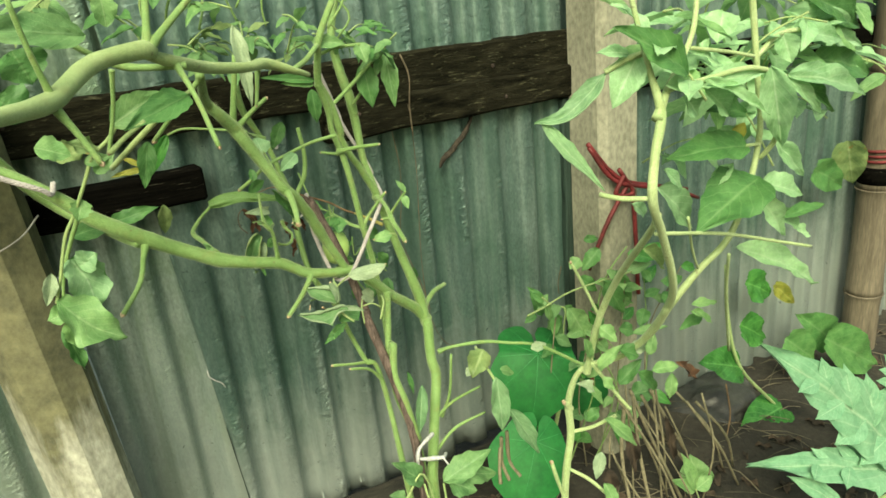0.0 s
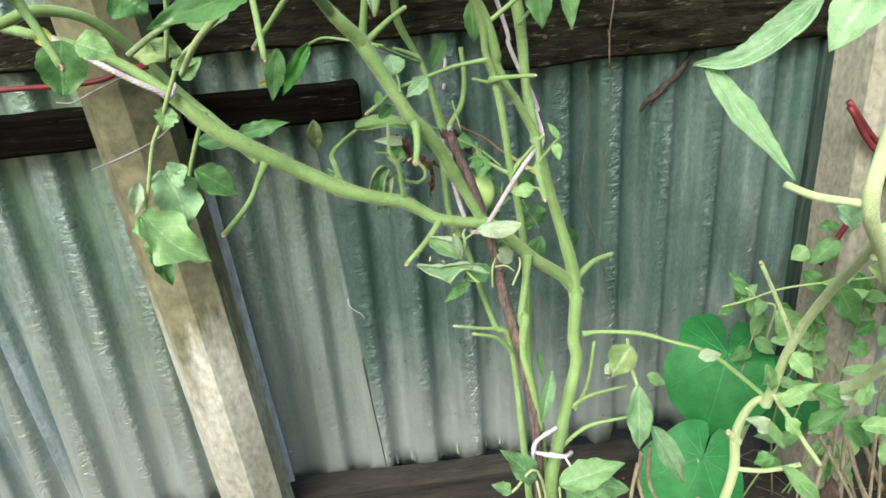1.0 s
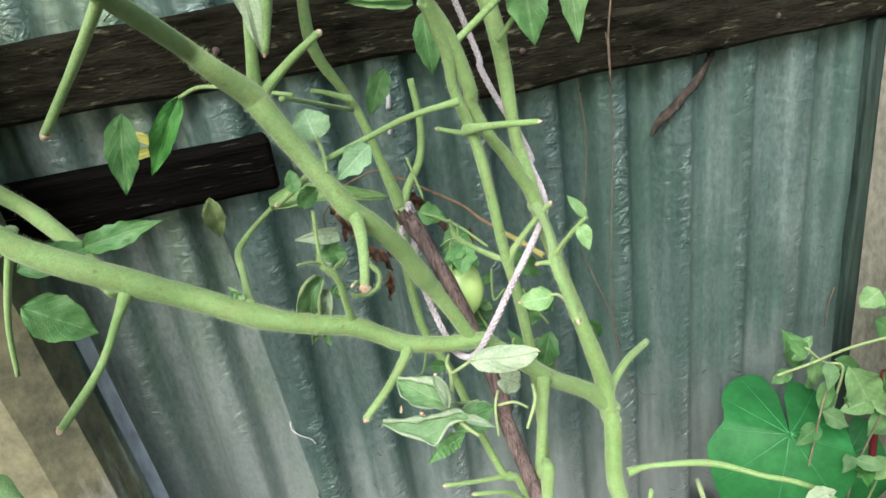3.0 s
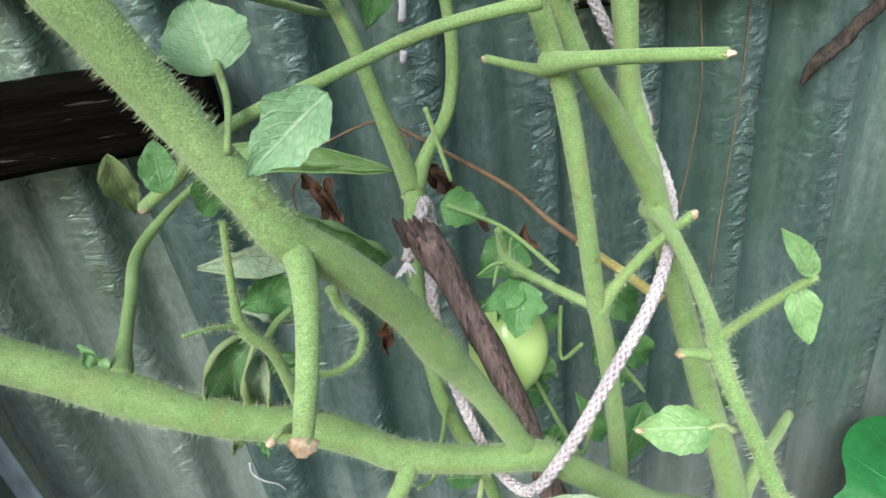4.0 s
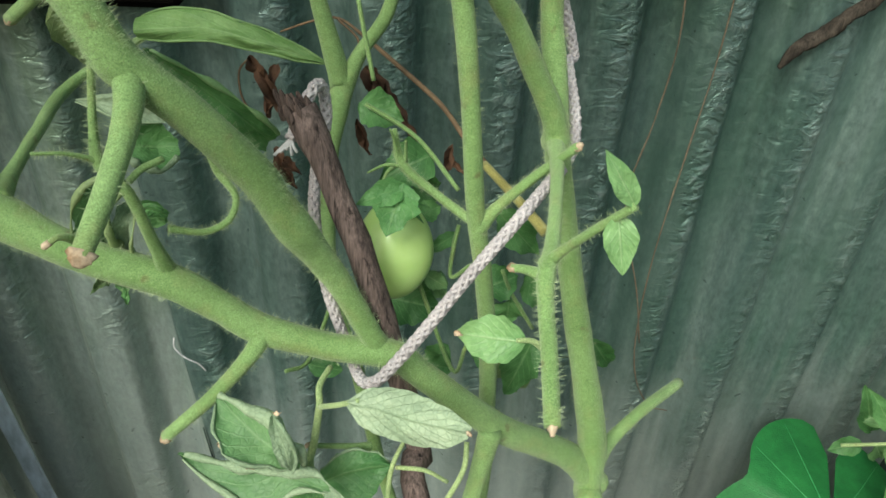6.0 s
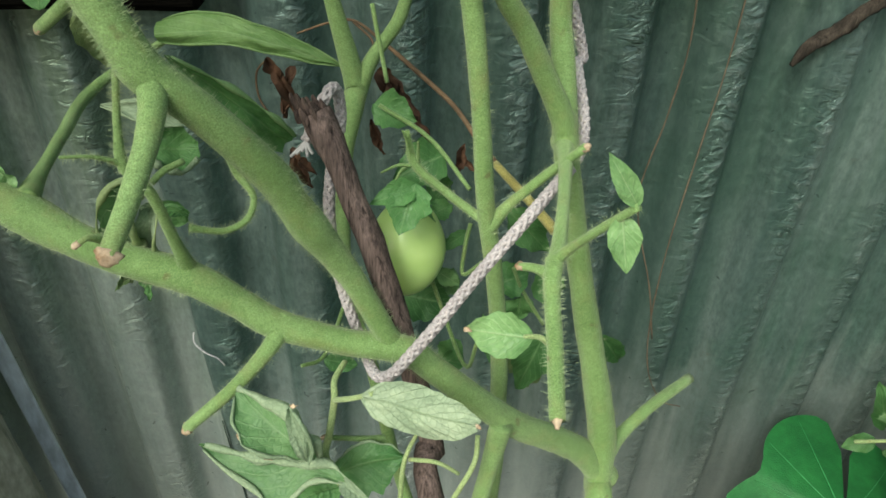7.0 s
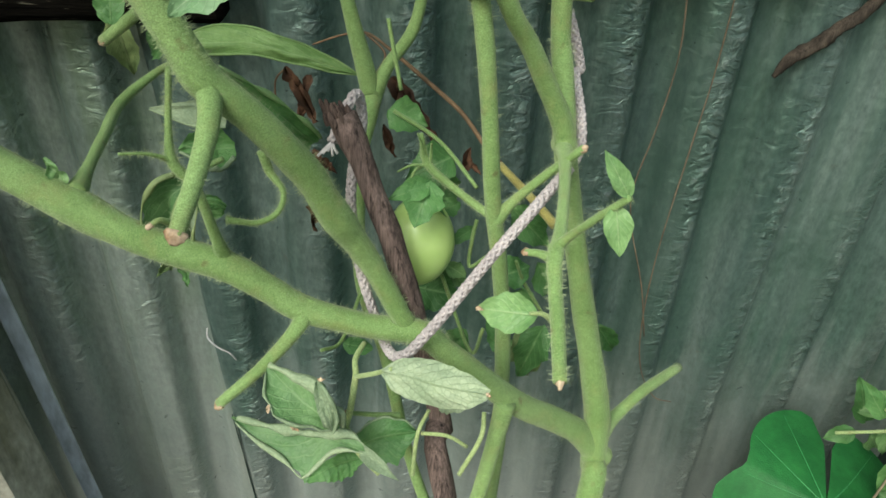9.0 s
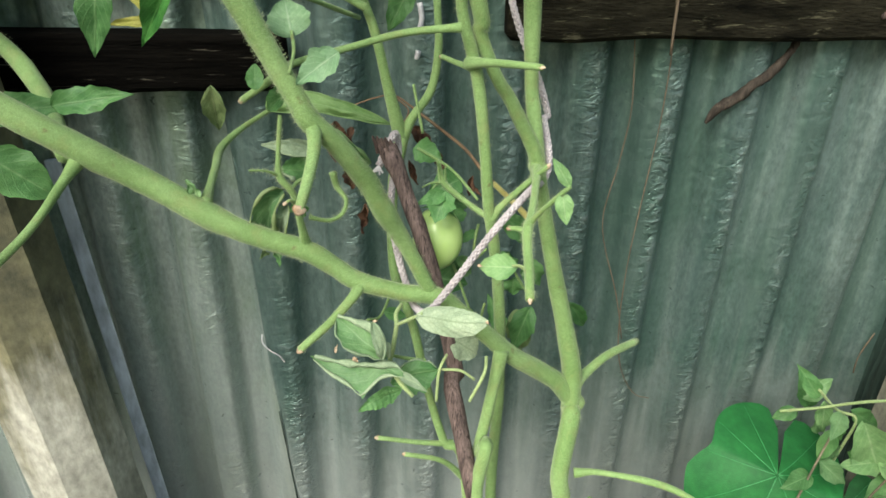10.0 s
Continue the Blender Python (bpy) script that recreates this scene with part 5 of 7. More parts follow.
stem(plant, [(0.2157, 0.9996, 0.6854), (0.2083, 0.9959, 0.6778), (0.2084, 0.9934, 0.6624), (0.2159, 0.9871, 0.6521)], VINE_DRY, "dried_stalk", radius=0.0008, sides=6)
for k, (a, b, w) in enumerate((((0.2150, 0.9934, 0.6875), (0.2261, 0.9871, 0.6705), 0.013), ((0.2197, 0.9934, 0.6842), (0.2341, 0.9808, 0.6549), 0.014), ((0.2298, 0.9934, 0.6826), (0.2227, 0.9871, 0.6502), 0.012), ((0.2833, 0.9543, 0.6954), (0.2942, 0.9428, 0.6787), 0.016), ((0.2879, 0.9485, 0.6943), (0.3036, 0.9370, 0.6693), 0.013),
                               ((0.2956, 0.9428, 0.6852), (0.3114, 0.9313, 0.6593), 0.010), ((0.2784, 0.9370, 0.6726), (0.2854, 0.9313, 0.6529), 0.009), ((0.3298, 0.9255, 0.6629), (0.3272, 0.9255, 0.6435), 0.008), ((0.3305, 0.9255, 0.6524), (0.3365, 0.9198, 0.6483), 0.006), ((0.2413, 0.8847, 0.6806), (0.2499, 0.8794, 0.6603), 0.010),
                               ((0.2469, 0.8700, 0.6820), (0.2543, 0.8650, 0.6773), 0.008), ((0.2461, 0.8600, 0.6699), (0.2411, 0.8600, 0.6436), 0.009), ((0.2321, 0.8600, 0.6960), (0.2368, 0.8550, 0.6831), 0.012))):
    leaf(plant, a, b, w, DRY, "dried_leaf", "crumpled brown dried leaf" if k == 0 else "", fold=1.1, curl=0.25, wave=0.2, depth=0.18, lobes=3, crumple=0.11, nu=20)

# upper leaves
leaf(plant, (0.1130, 1.0000, 0.7170), (0.1100, 1.0200, 0.6690), 0.021, LEAF_WILT, "leaf", "hanging dull green leaf", fold=0.4)
leaf(plant, (0.0360, 0.8800, 0.7361), (0.0929, 0.8700, 0.7475), 0.02, LEAF, "leaf", fold=0.4, wave=0.15, depth=0.15, lobes=5)
stem(plant, [(0.2030, 0.8300, 0.8221), (0.1663, 0.8700, 0.8269), (0.1423, 0.8950, 0.8283), (0.1259, 0.9050, 0.8224)], STEM, "leaf_stalk", radius=0.0017, sides=6)
leaf(plant, (0.1261, 0.9050, 0.8236), (0.0854, 0.9230, 0.7649), 0.021, LEAF_VINE, "leaf", "dark glossy folded leaf", fold=0.6, wave=0.1, depth=0.08)
leaf(plant, (0.0960, 0.9500, 0.7813), (0.0700, 0.9550, 0.8009), 0.008, LEAF_YELLOW, "leaf", fold=0.4)
leaf(plant, (0.0956, 0.9500, 0.7795), (0.0545, 0.9550, 0.7764), 0.009, LEAF_YELLOW, "leaf", fold=0.5, wave=0.2)
stem(plant, [(0.2109, 0.7720, 0.7850), (0.2119, 0.7900, 0.7927), (0.2103, 0.8000, 0.8011)], STEM, "leaf_stalk", radius=0.0012, sides=6)
leaf(plant, (0.2103, 0.8000, 0.7978), (0.2065, 0.8100, 0.8164), 0.025, LEAF_FRESH, "leaf", shape="round", fold=0.2, depth=0.1)
leaf(plant, (0.2378, 0.7650, 0.7976), (0.2150, 0.7600, 0.7828), 0.017, LEAF_FRESH, "leaf", fold=0.35, depth=0.2, lobes=3)
leaf(plant, (0.1901, 0.7850, 0.7725), (0.1902, 0.7900, 0.7860), 0.010, LEAF, "leaf", shape="round", depth=0.1)
leaf(plant, (0.2055, 0.8000, 0.7667), (0.1868, 0.8200, 0.7518), 0.014, LEAF, "leaf", fold=0.4)
stem(plant, [(0.1951, 0.8000, 0.8265, 0.0020), (0.2053, 0.8300, 0.8183, 0.0019), (0.2442, 0.8900, 0.7927, 0.0020)], STEM, "leaf_stalk", sides=8)
leaf(plant, (0.1885, 0.7450, 0.9425), (0.1915, 0.7320, 0.8602), 0.019, LEAF_PALE, "leaf", "long pale curled leaf", fold=0.6, wave=0.1, depth=0.15, lobes=6, nu=24)
leaf(plant, (0.2856, 0.8000, 0.8702), (0.2199, 0.7850, 0.8856), 0.012, LEAF, "leaf", fold=0.6)
leaf(plant, (0.2831, 0.8000, 0.8666), (0.2434, 0.7900, 0.8750), 0.012, LEAF_LIGHT, "leaf", fold=0.6)
stem(plant, [(0.3068, 0.8200, 0.8345), (0.3484, 0.8300, 0.8600), (0.3978, 0.8400, 0.8955)], STEM, "leaf_stalk", radius=0.003, sides=8, cut=True)
leaf(plant, (0.3661, 0.8400, 0.8782), (0.3696, 0.8300, 0.8239), 0.031, LEAF, "leaf", fold=0.3, depth=0.1)
leaf(plant, (0.3987, 0.8400, 0.8902), (0.4014, 0.8300, 0.8199), 0.024, LEAF_LIGHT, "leaf", "green leaf with a rusty edge", fold=0.3, depth=0.15)
stem(plant, [(0.3492, 0.8520, 0.8279), (0.3626, 0.8460, 0.8435)], STEM, "leaf_stalk", radius=0.0024, sides=8)
leaf(plant, (0.3011, 0.8600, 0.8547), (0.3025, 0.8600, 0.8112), 0.02, LEAF, "leaf", fold=0.3)
leaf(plant, (0.2828, 0.9500, 0.8078), (0.2624, 0.9500, 0.7718), 0.02, LEAF, "leaf", fold=0.3)
stem(plant, [(0.2460, 0.7500, 0.8906), (0.2681, 0.7700, 0.8973), (0.2911, 0.7900, 0.9102)], STEM, "leaf_stalk", radius=0.0035, sides=8)
stem(plant, [(0.2978, 0.8000, 0.8999), (0.3186, 0.8000, 0.9048), (0.3545, 0.8000, 0.9044)], STEM, "leaf_stalk", radius=0.0025, sides=8)
leaf(plant, (0.2892, 0.8000, 0.9149), (0.3269, 0.7900, 0.9093), 0.018, LEAF_LIGHT, "leaf", fold=0.4)
leaf(plant, (0.3469, 0.8000, 0.9066), (0.3505, 0.7900, 0.8841), 0.022, LEAF_LIGHT, "leaf", fold=0.4)
# low, on the leaf nearest to the eye
stem(plant, [(0.1076, 0.6000, 0.8959), (0.0934, 0.6000, 0.8895), (0.0644, 0.6100, 0.8664), (0.0406, 0.6500, 0.8390)], STEM_PALE, "leaf_stalk", radius=0.0028, sides=8)
leaf(plant, (0.1061, 0.5900, 0.8956), (0.0515, 0.5450, 0.8846), 0.024, LEAF, "leaf", "broad bluish-green leaf", fold=0.35, wave=0.08, depth=0.1, lobes=6, nu=24)
stem(plant, [(0.0639, 0.5550, 0.8845), (0.0494, 0.5500, 0.8769), (0.0351, 0.5450, 0.8675)], STEM_PALE, "leaf_stalk", radius=0.0022, sides=8)
leaf(plant, (0.0290, 0.7000, 0.8286), (0.0482, 0.6950, 0.8448), 0.014, LEAF_LIGHT, "leaf", fold=0.3)
leaf(plant, (0.0348, 0.6900, 0.8489), (0.0128, 0.6800, 0.8630), 0.018, LEAF_WILT, "leaf", fold=0.5, wave=0.2)
# the trailing shoot with lobed leaves
stem(plant, [(0.0683, 0.7000, 0.8820), (0.0480, 0.7000, 0.8580), (0.0308, 0.7000, 0.8442), (0.0175, 0.7000, 0.8206), (0.0038, 0.7050, 0.7952), (-0.0094, 0.7100, 0.7734), (-0.0237, 0.7140, 0.7330), (-0.0320, 0.7140, 0.7127)], STEM_PALE, "shoot", radius=0.0026, tip=0.7, sides=8)
leaf(plant, (-0.0300, 0.7060, 0.7180), (0.0210, 0.7000, 0.6660), 0.046, LEAF_LIGHT, "leaf", "lobed yellowish-green hanging leaf", fold=0.3, depth=0.42, lobes=2, bend=-0.1, wave=0.12, nu=30)
leaf(plant, (-0.0230, 0.7070, 0.7040), (-0.0430, 0.7030, 0.7020), 0.022, LEAF_LIGHT, "leaf", fold=0.3, depth=0.1, wave=0.15)
leaf(plant, (-0.0230, 0.7070, 0.6960), (-0.0250, 0.7040, 0.6680), 0.026, LEAF_LIGHT, "leaf", fold=0.4, depth=0.15, wave=0.15)
leaf(plant, (-0.0110, 0.7220, 0.7490), (-0.0010, 0.7160, 0.6890), 0.042, LEAF_FRESH, "leaf", "bluish-green leaf with a wavy edge", fold=0.25, depth=0.2, lobes=3, wave=0.12, bend=0.1)
leaf(plant, (-0.0050, 0.7220, 0.7400), (0.0120, 0.7200, 0.7500), 0.026, LEAF_FRESH, "leaf", fold=0.3, depth=0.1, wave=0.12)
leaf(plant, (-0.0290, 0.7120, 0.7430), (-0.0400, 0.7100, 0.7130), 0.015, LEAF_PALE, "leaf", fold=0.6)
leaf(plant, (-0.0330, 0.7160, 0.6850), (-0.0240, 0.7180, 0.6370), 0.02, LEAF, "leaf", fold=0.5, depth=0.2, wave=0.15)
leaf(plant, (0.0131, 0.7050, 0.8061), (0.0045, 0.7000, 0.7881), 0.02, LEAF_LIGHT, "leaf", fold=0.3, depth=0.3)
leaf(plant, (0.0226, 0.7000, 0.8392), (0.0456, 0.6950, 0.8430), 0.013, LEAF_LIGHT, "leaf", fold=0.4)
leaf(plant, (0.0240, 0.7000, 0.8493), (-0.0063, 0.7000, 0.8509), 0.022, LEAF_WILT, "leaf", fold=0.5, wave=0.2)
stem(plant, [(0.0116, 0.8400, 0.7693), (-0.0058, 0.8500, 0.7357), (-0.0225, 0.8600, 0.6968), (-0.0325, 0.8650, 0.6578)], STEM, "shoot", radius=0.004, tip=0.5, sides=8)
leaf(plant, (-0.0179, 0.8800, 0.7031), (0.0235, 0.8850, 0.6660), 0.036, LEAF, "leaf", fold=0.3)
leaf(plant, (-0.0067, 0.8700, 0.7336), (0.0475, 0.8800, 0.7376), 0.024, LEAF, "leaf", fold=0.3)
leaf(plant, (-0.1007, 0.8300, 0.8559), (-0.1116, 0.8250, 0.8043), 0.046, LEAF, "leaf", "broad green leaf in front of the post", shape="round", fold=0.2, depth=0.1)
leaf(plant, (-0.0969, 0.8000, 0.8649), (-0.1133, 0.8000, 0.8590), 0.02, LEAF_YELLOW, "leaf", fold=0.3)
leaf(plant, (0.0427, 0.6000, 0.9479), (-0.0272, 0.5600, 0.9602), 0.028, LEAF_MID, "leaf", fold=0.25, depth=0.08)
leaf(plant, (0.0594, 0.6000, 0.9750), (0.0592, 0.6000, 0.9518), 0.02, LEAF_LIGHT, "leaf", shape="round", fold=0.25)
leaf(plant, (-0.0107, 0.6000, 0.8729), (0.0128, 0.6000, 0.8627), 0.022, LEAF_LIGHT, "leaf", fold=0.4)
leaf(plant, (0.0495, 0.6600, 0.8726), (0.0951, 0.6600, 0.8963), 0.03, LEAF_LIGHT, "leaf", fold=0.4, depth=0.15)
leaf(plant, (-0.0341, 0.8000, 0.8982), (-0.0091, 0.8000, 0.8758), 0.05, LEAF, "leaf", fold=0.3)
leaf(plant, (0.0954, 0.8500, 0.8277), (0.0819, 0.8500, 0.7743), 0.022, LEAF, "leaf", fold=0.3)
leaf(plant, (-0.0085, 0.7500, 0.9405), (0.0013, 0.7500, 0.9094), 0.05, LEAF, "leaf", fold=0.3)

# leafy tops above the branches
rng = random.Random(5)


def leafy_top(parent, centre, spread, count, mats, size=(0.03, 0.065), rng=rng):
    """Loose compound leaves: a short stalk with drooping leaflets."""
    for _ in range(count):
        c = Vector(centre) + Vector((rng.uniform(-1, 1) * spread[0], rng.uniform(-1, 1) * spread[1], rng.uniform(-1, 1) * spread[2]))
        d = Vector((rng.uniform(-1, 1), rng.uniform(-1, 0.6), rng.uniform(-0.5, 0.6))).normalized()
        L = rng.uniform(*size)
        mt = rng.choice(mats)
        ob = stem(parent, [tuple(c - d * L * 0.9), tuple(c - d * L * 0.3 + Vector((0, 0, L * 0.1))), tuple(c + d * L * 0.2)], STEM_PALE, "leaf_stalk", radius=0.0014, tip=0.6, sides=6, per=4)
        side = d.cross(Vector((0, 0, 1))).normalized()
        for s, back in ((0, 0.2), (1, 0.0), (-1, -0.02), (1, -0.5), (-1, -0.55)):
            if s and rng.random() < 0.25:
                continue
            b = c + d * L * back
            way = (d * (1.0 if s == 0 else 0.45) + side * s + Vector((0, 0, rng.uniform(-0.7, 0.0)))).normalized()
            leaf(ob, b, b + way * L * rng.uniform(0.6, 1.0), L * rng.uniform(0.3, 0.42), mt, "leaflet", fold=rng.uniform(0.15, 0.5), curl=rng.uniform(0.1, 0.35), wave=0.07, depth=0.09, lobes=5, nu=16, nv=6, normal=Vector((rng.uniform(-0.4, 0.4), -0.5, 1)))


for px in ((0.1555, 0.8000, 0.9491), (0.2282, 0.8600, 0.9302), (0.2820, 0.8400, 0.9178), (0.3794, 0.8600, 0.9140), (0.0274, 0.7200, 0.9605)):
    leafy_top(plant, px, (0.055, 0.05, 0.035), 6, (LEAF, LEAF_MID, LEAF_WILT, LEAF_LIGHT), (0.025, 0.045))
# Unseen crown above the view, added to shade the upper fence.
leafy_top(plant, (0.2, 0.75, 1.06), (0.28, 0.16, 0.08), 16, (LEAF, LEAF, LEAF_LIGHT), (0.035, 0.06))
for _ in range(10):
    a = Vector((0.2282, 0.8600, 0.9302)) + Vector((rng.uniform(-0.12, 0.12), rng.uniform(-0.08, 0.08), rng.uniform(-0.05, 0.06)))
    stem(plant, [tuple(a), tuple(a + Vector((rng.uniform(-0.03, 0.03), 0, 0.03))), tuple(a + Vector((rng.uniform(-0.06, 0.06), rng.uniform(-0.03, 0.03), 0.08)))], STEM, "leaf_stalk", radius=0.0018, sides=6, per=4)

# leaves near the foot
stem(plant, [(0.4362, 0.7400, 0.4904), (0.4232, 0.7000, 0.4880), (0.4183, 0.6650, 0.4766)], STEM_PALE, "leaf_stalk", radius=0.0022, sides=8)
leaf(plant, (0.4243, 0.7000, 0.5078), (0.3974, 0.6900, 0.4790), 0.036, LEAF_WILT, "leaf", "hooded drooping leaf", fold=0.7, curl=0.3, wave=0.15)
leaf(plant, (0.4158, 0.6600, 0.4861), (0.4191, 0.6550, 0.4005), 0.028, LEAF_FRESH, "leaf", fold=0.4, wave=0.1, depth=0.1)
leaf(plant, (0.4318, 0.6600, 0.4330), (0.4760, 0.6500, 0.3459), 0.026, LEAF_FRESH, "leaf", fold=0.5, wave=0.08, depth=0.05)
leaf(plant, (0.4291, 0.6700, 0.4888), (0.4515, 0.6700, 0.4743), 0.014, LEAF_LIGHT, "leaf", fold=0.3)
leaf(plant, (0.4042, 0.7000, 0.4877), (0.3949, 0.7000, 0.4771), 0.012, LEAF_PALE, "leaf", fold=0.3)
leaf(plant, (0.3506, 0.7450, 0.4605), (0.3333, 0.7350, 0.3910), 0.022, LEAF_FRESH, "leaf", "pale rolled hanging leaf", fold=0.9, curl=0.1, wave=0.06)
leaf(plant, (0.3380, 0.7600, 0.4783), (0.3426, 0.7550, 0.4436), 0.008, LEAF, "leaf", fold=0.5)
leaf(plant, (0.5015, 0.7000, 0.4803), (0.5291, 0.7000, 0.4795), 0.016, LEAF_PALE, "leaf", fold=0.4)

# ---- the second tomato plant, leaning to the eye ----
plant2 = thing("tomato_plant", (0.535, 0.66, 0.0), "leafy tomato plant leaning over with fresh light green leaves", "tomato plant", "tomato plants")
stem(plant2, [(0.53, 0.675, -0.02, 0.0104), (0.5217, 0.6650, 0.2395, 0.0066), (0.5327, 0.6600, 0.3480, 0.0064), (0.5268, 0.6550, 0.4044, 0.0059), (0.5301, 0.6400, 0.4549, 0.0043), (0.5442, 0.6240, 0.4740, 0.0043), (0.5736, 0.6000, 0.4863, 0.0047), (0.5725, 0.5500, 0.5394, 0.0059), (0.5405, 0.4900, 0.6119, 0.0053), (0.4989, 0.4500, 0.6666, 0.0048),
              (0.4517, 0.4200, 0.7308, 0.0046), (0.4185, 0.4000, 0.7741, 0.0048), (0.4265, 0.4050, 0.8125, 0.0046), (0.4378, 0.4100, 0.8428, 0.0048), (0.4337, 0.4200, 0.8792, 0.0029), (0.4251, 0.4300, 0.9325, 0.0025), (0.4174, 0.4300, 0.9581, 0.0021)], STEM_FRESH, "main_stem", per=5)
stem(plant2, [(0.5380, 0.6260, 0.4694, 0.0057), (0.5362, 0.6000, 0.5520, 0.0051), (0.5225, 0.5500, 0.6290, 0.0047), (0.4674, 0.4500, 0.7211, 0.0042), (0.4571, 0.4300, 0.7459, 0.0039)], STEM_FRESH, "branch")
stem(plant2, [(0.5363, 0.6000, 0.5559, 0.0031), (0.5164, 0.6020, 0.5998, 0.0026), (0.4975, 0.6040, 0.6387, 0.0025)], STEM_FRESH, "stub", cut=True, sides=8)
stem(plant2, [(0.5560, 0.5180, 0.5760, 0.0046), (0.5450, 0.4950, 0.6040, 0.0050), (0.5653, 0.4750, 0.6462, 0.0044), (0.6068, 0.4700, 0.6756, 0.0042), (0.6214, 0.4600, 0.7312, 0.0038), (0.6274, 0.4550, 0.7907, 0.0036), (0.6110, 0.4500, 0.8497, 0.0035), (0.5984, 0.4500, 0.9187, 0.0038), (0.5942, 0.4500, 0.9485, 0.0035)], STEM_FRESH, "branch")
stem(plant2, [(0.4346, 0.4100, 0.8410, 0.0049), (0.4580, 0.4200, 0.8622, 0.0036), (0.4951, 0.4300, 0.8992, 0.0027), (0.5120, 0.4400, 0.9393, 0.0029)], STEM_FRESH, "branch")
for pts, r in (([(0.4432, 0.4200, 0.7335), (0.5592, 0.4400, 0.6990), (0.6810, 0.4600, 0.6535), (0.7566, 0.4700, 0.6253)], 0.0022), ([(0.4173, 0.4020, 0.7755), (0.4030, 0.4200, 0.7751), (0.3974, 0.4400, 0.7760)], 0.0027), ([(0.4369, 0.4250, 0.8912), (0.4200, 0.4300, 0.8874), (0.4047, 0.4400, 0.8787)], 0.003),
               ([(0.4963, 0.4300, 0.7338), (0.5263, 0.4500, 0.6893), (0.5592, 0.4700, 0.6527)], 0.0016), ([(0.6288, 0.4550, 0.7758), (0.6000, 0.4500, 0.7800)], 0.002), ([(0.6302, 0.4550, 0.7607), (0.6300, 0.4400, 0.7804), (0.6259, 0.4300, 0.8105)], 0.003), ([(0.4494, 0.4150, 0.8591), (0.5027, 0.4200, 0.8607), (0.5620, 0.4200, 0.8625), (0.6262, 0.4300, 0.8458)], 0.0028)):
    stem(plant2, pts, STEM_FRESH, "leaf_stalk", radius=r, sides=8)
for pts, r in (([(0.6096, 0.4500, 0.8660), (0.6560, 0.4600, 0.8821), (0.7264, 0.4700, 0.8803)], 0.003), ([(0.4921, 0.4300, 0.8879), (0.5557, 0.4400, 0.8768), (0.6054, 0.4500, 0.8665)], 0.0022), ([(0.5380, 0.6200, 0.4823), (0.5674, 0.6100, 0.4327), (0.5883, 0.6000, 0.3982)], 0.003), ([(0.5329, 0.6600, 0.3527), (0.5574, 0.6400, 0.3625), (0.5907, 0.6300, 0.3724)], 0.003),
               ([(0.5323, 0.6650, 0.2868), (0.5496, 0.6400, 0.2743), (0.5685, 0.6200, 0.2481)], 0.003), ([(0.8022, 0.6200, 0.5615), (0.8389, 0.6500, 0.4778), (0.9179, 0.7000, 0.3302)], 0.003)):
    stem(plant2, pts, STEM_FRESH, "leaf_stalk", radius=r, sides=8)
stem(plant2, [(0.5021, 0.6400, 0.2662, 0.0040), (0.4889, 0.6400, 0.3086, 0.0039), (0.4815, 0.6400, 0.3376, 0.0035)], STEM_FRESH, "stub", cut=True, sides=8)
stem(plant2, [(0.5285, 0.6550, 0.3973, 0.0055), (0.5151, 0.6500, 0.4144, 0.0042)], STEM_FRESH, "stub", sides=8, cut=True)
# Bright leaf rows have the daylight on this crown put into their colour.
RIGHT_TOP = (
    ((0.4312, 0.4300, 0.8892), (0.4041, 0.4300, 0.8511), 0.028, LEAF_SUNLIT, 0.3), ((0.4212, 0.4300, 0.8917), (0.3899, 0.4300, 0.8976), 0.012, LEAF_SUNLIT, 0.3), ((0.4642, 0.4050, 0.8712), (0.3960, 0.4100, 0.9171), 0.03, LEAF, 0.35), ((0.4438, 0.4100, 0.8648), (0.4984, 0.4100, 0.8498), 0.02, LEAF_SUNLIT, 0.3),
    ((0.4959, 0.4200, 0.8544), (0.5977, 0.4200, 0.8619), 0.022, LEAF_SUNLIT, 0.4), ((0.5899, 0.4200, 0.8599), (0.6254, 0.4250, 0.7745), 0.032, LEAF_SUNLIT, 0.35), ((0.4967, 0.4150, 0.8617), (0.5925, 0.4100, 0.8187), 0.014, LEAF_SUNLIT, 0.5), ((0.6450, 0.4400, 0.8444), (0.8334, 0.4500, 0.8059), 0.032, LEAF_SUNLIT, 0.4),
    ((0.6591, 0.4450, 0.8390), (0.7610, 0.4500, 0.7892), 0.02, LEAF, 0.4), ((0.6482, 0.4400, 0.8396), (0.7170, 0.4400, 0.7936), 0.016, LEAF_SUNLIT, 0.4), ((0.6842, 0.4700, 0.8780), (0.8140, 0.4800, 0.8664), 0.032, LEAF_SUNLIT, 0.3),
)
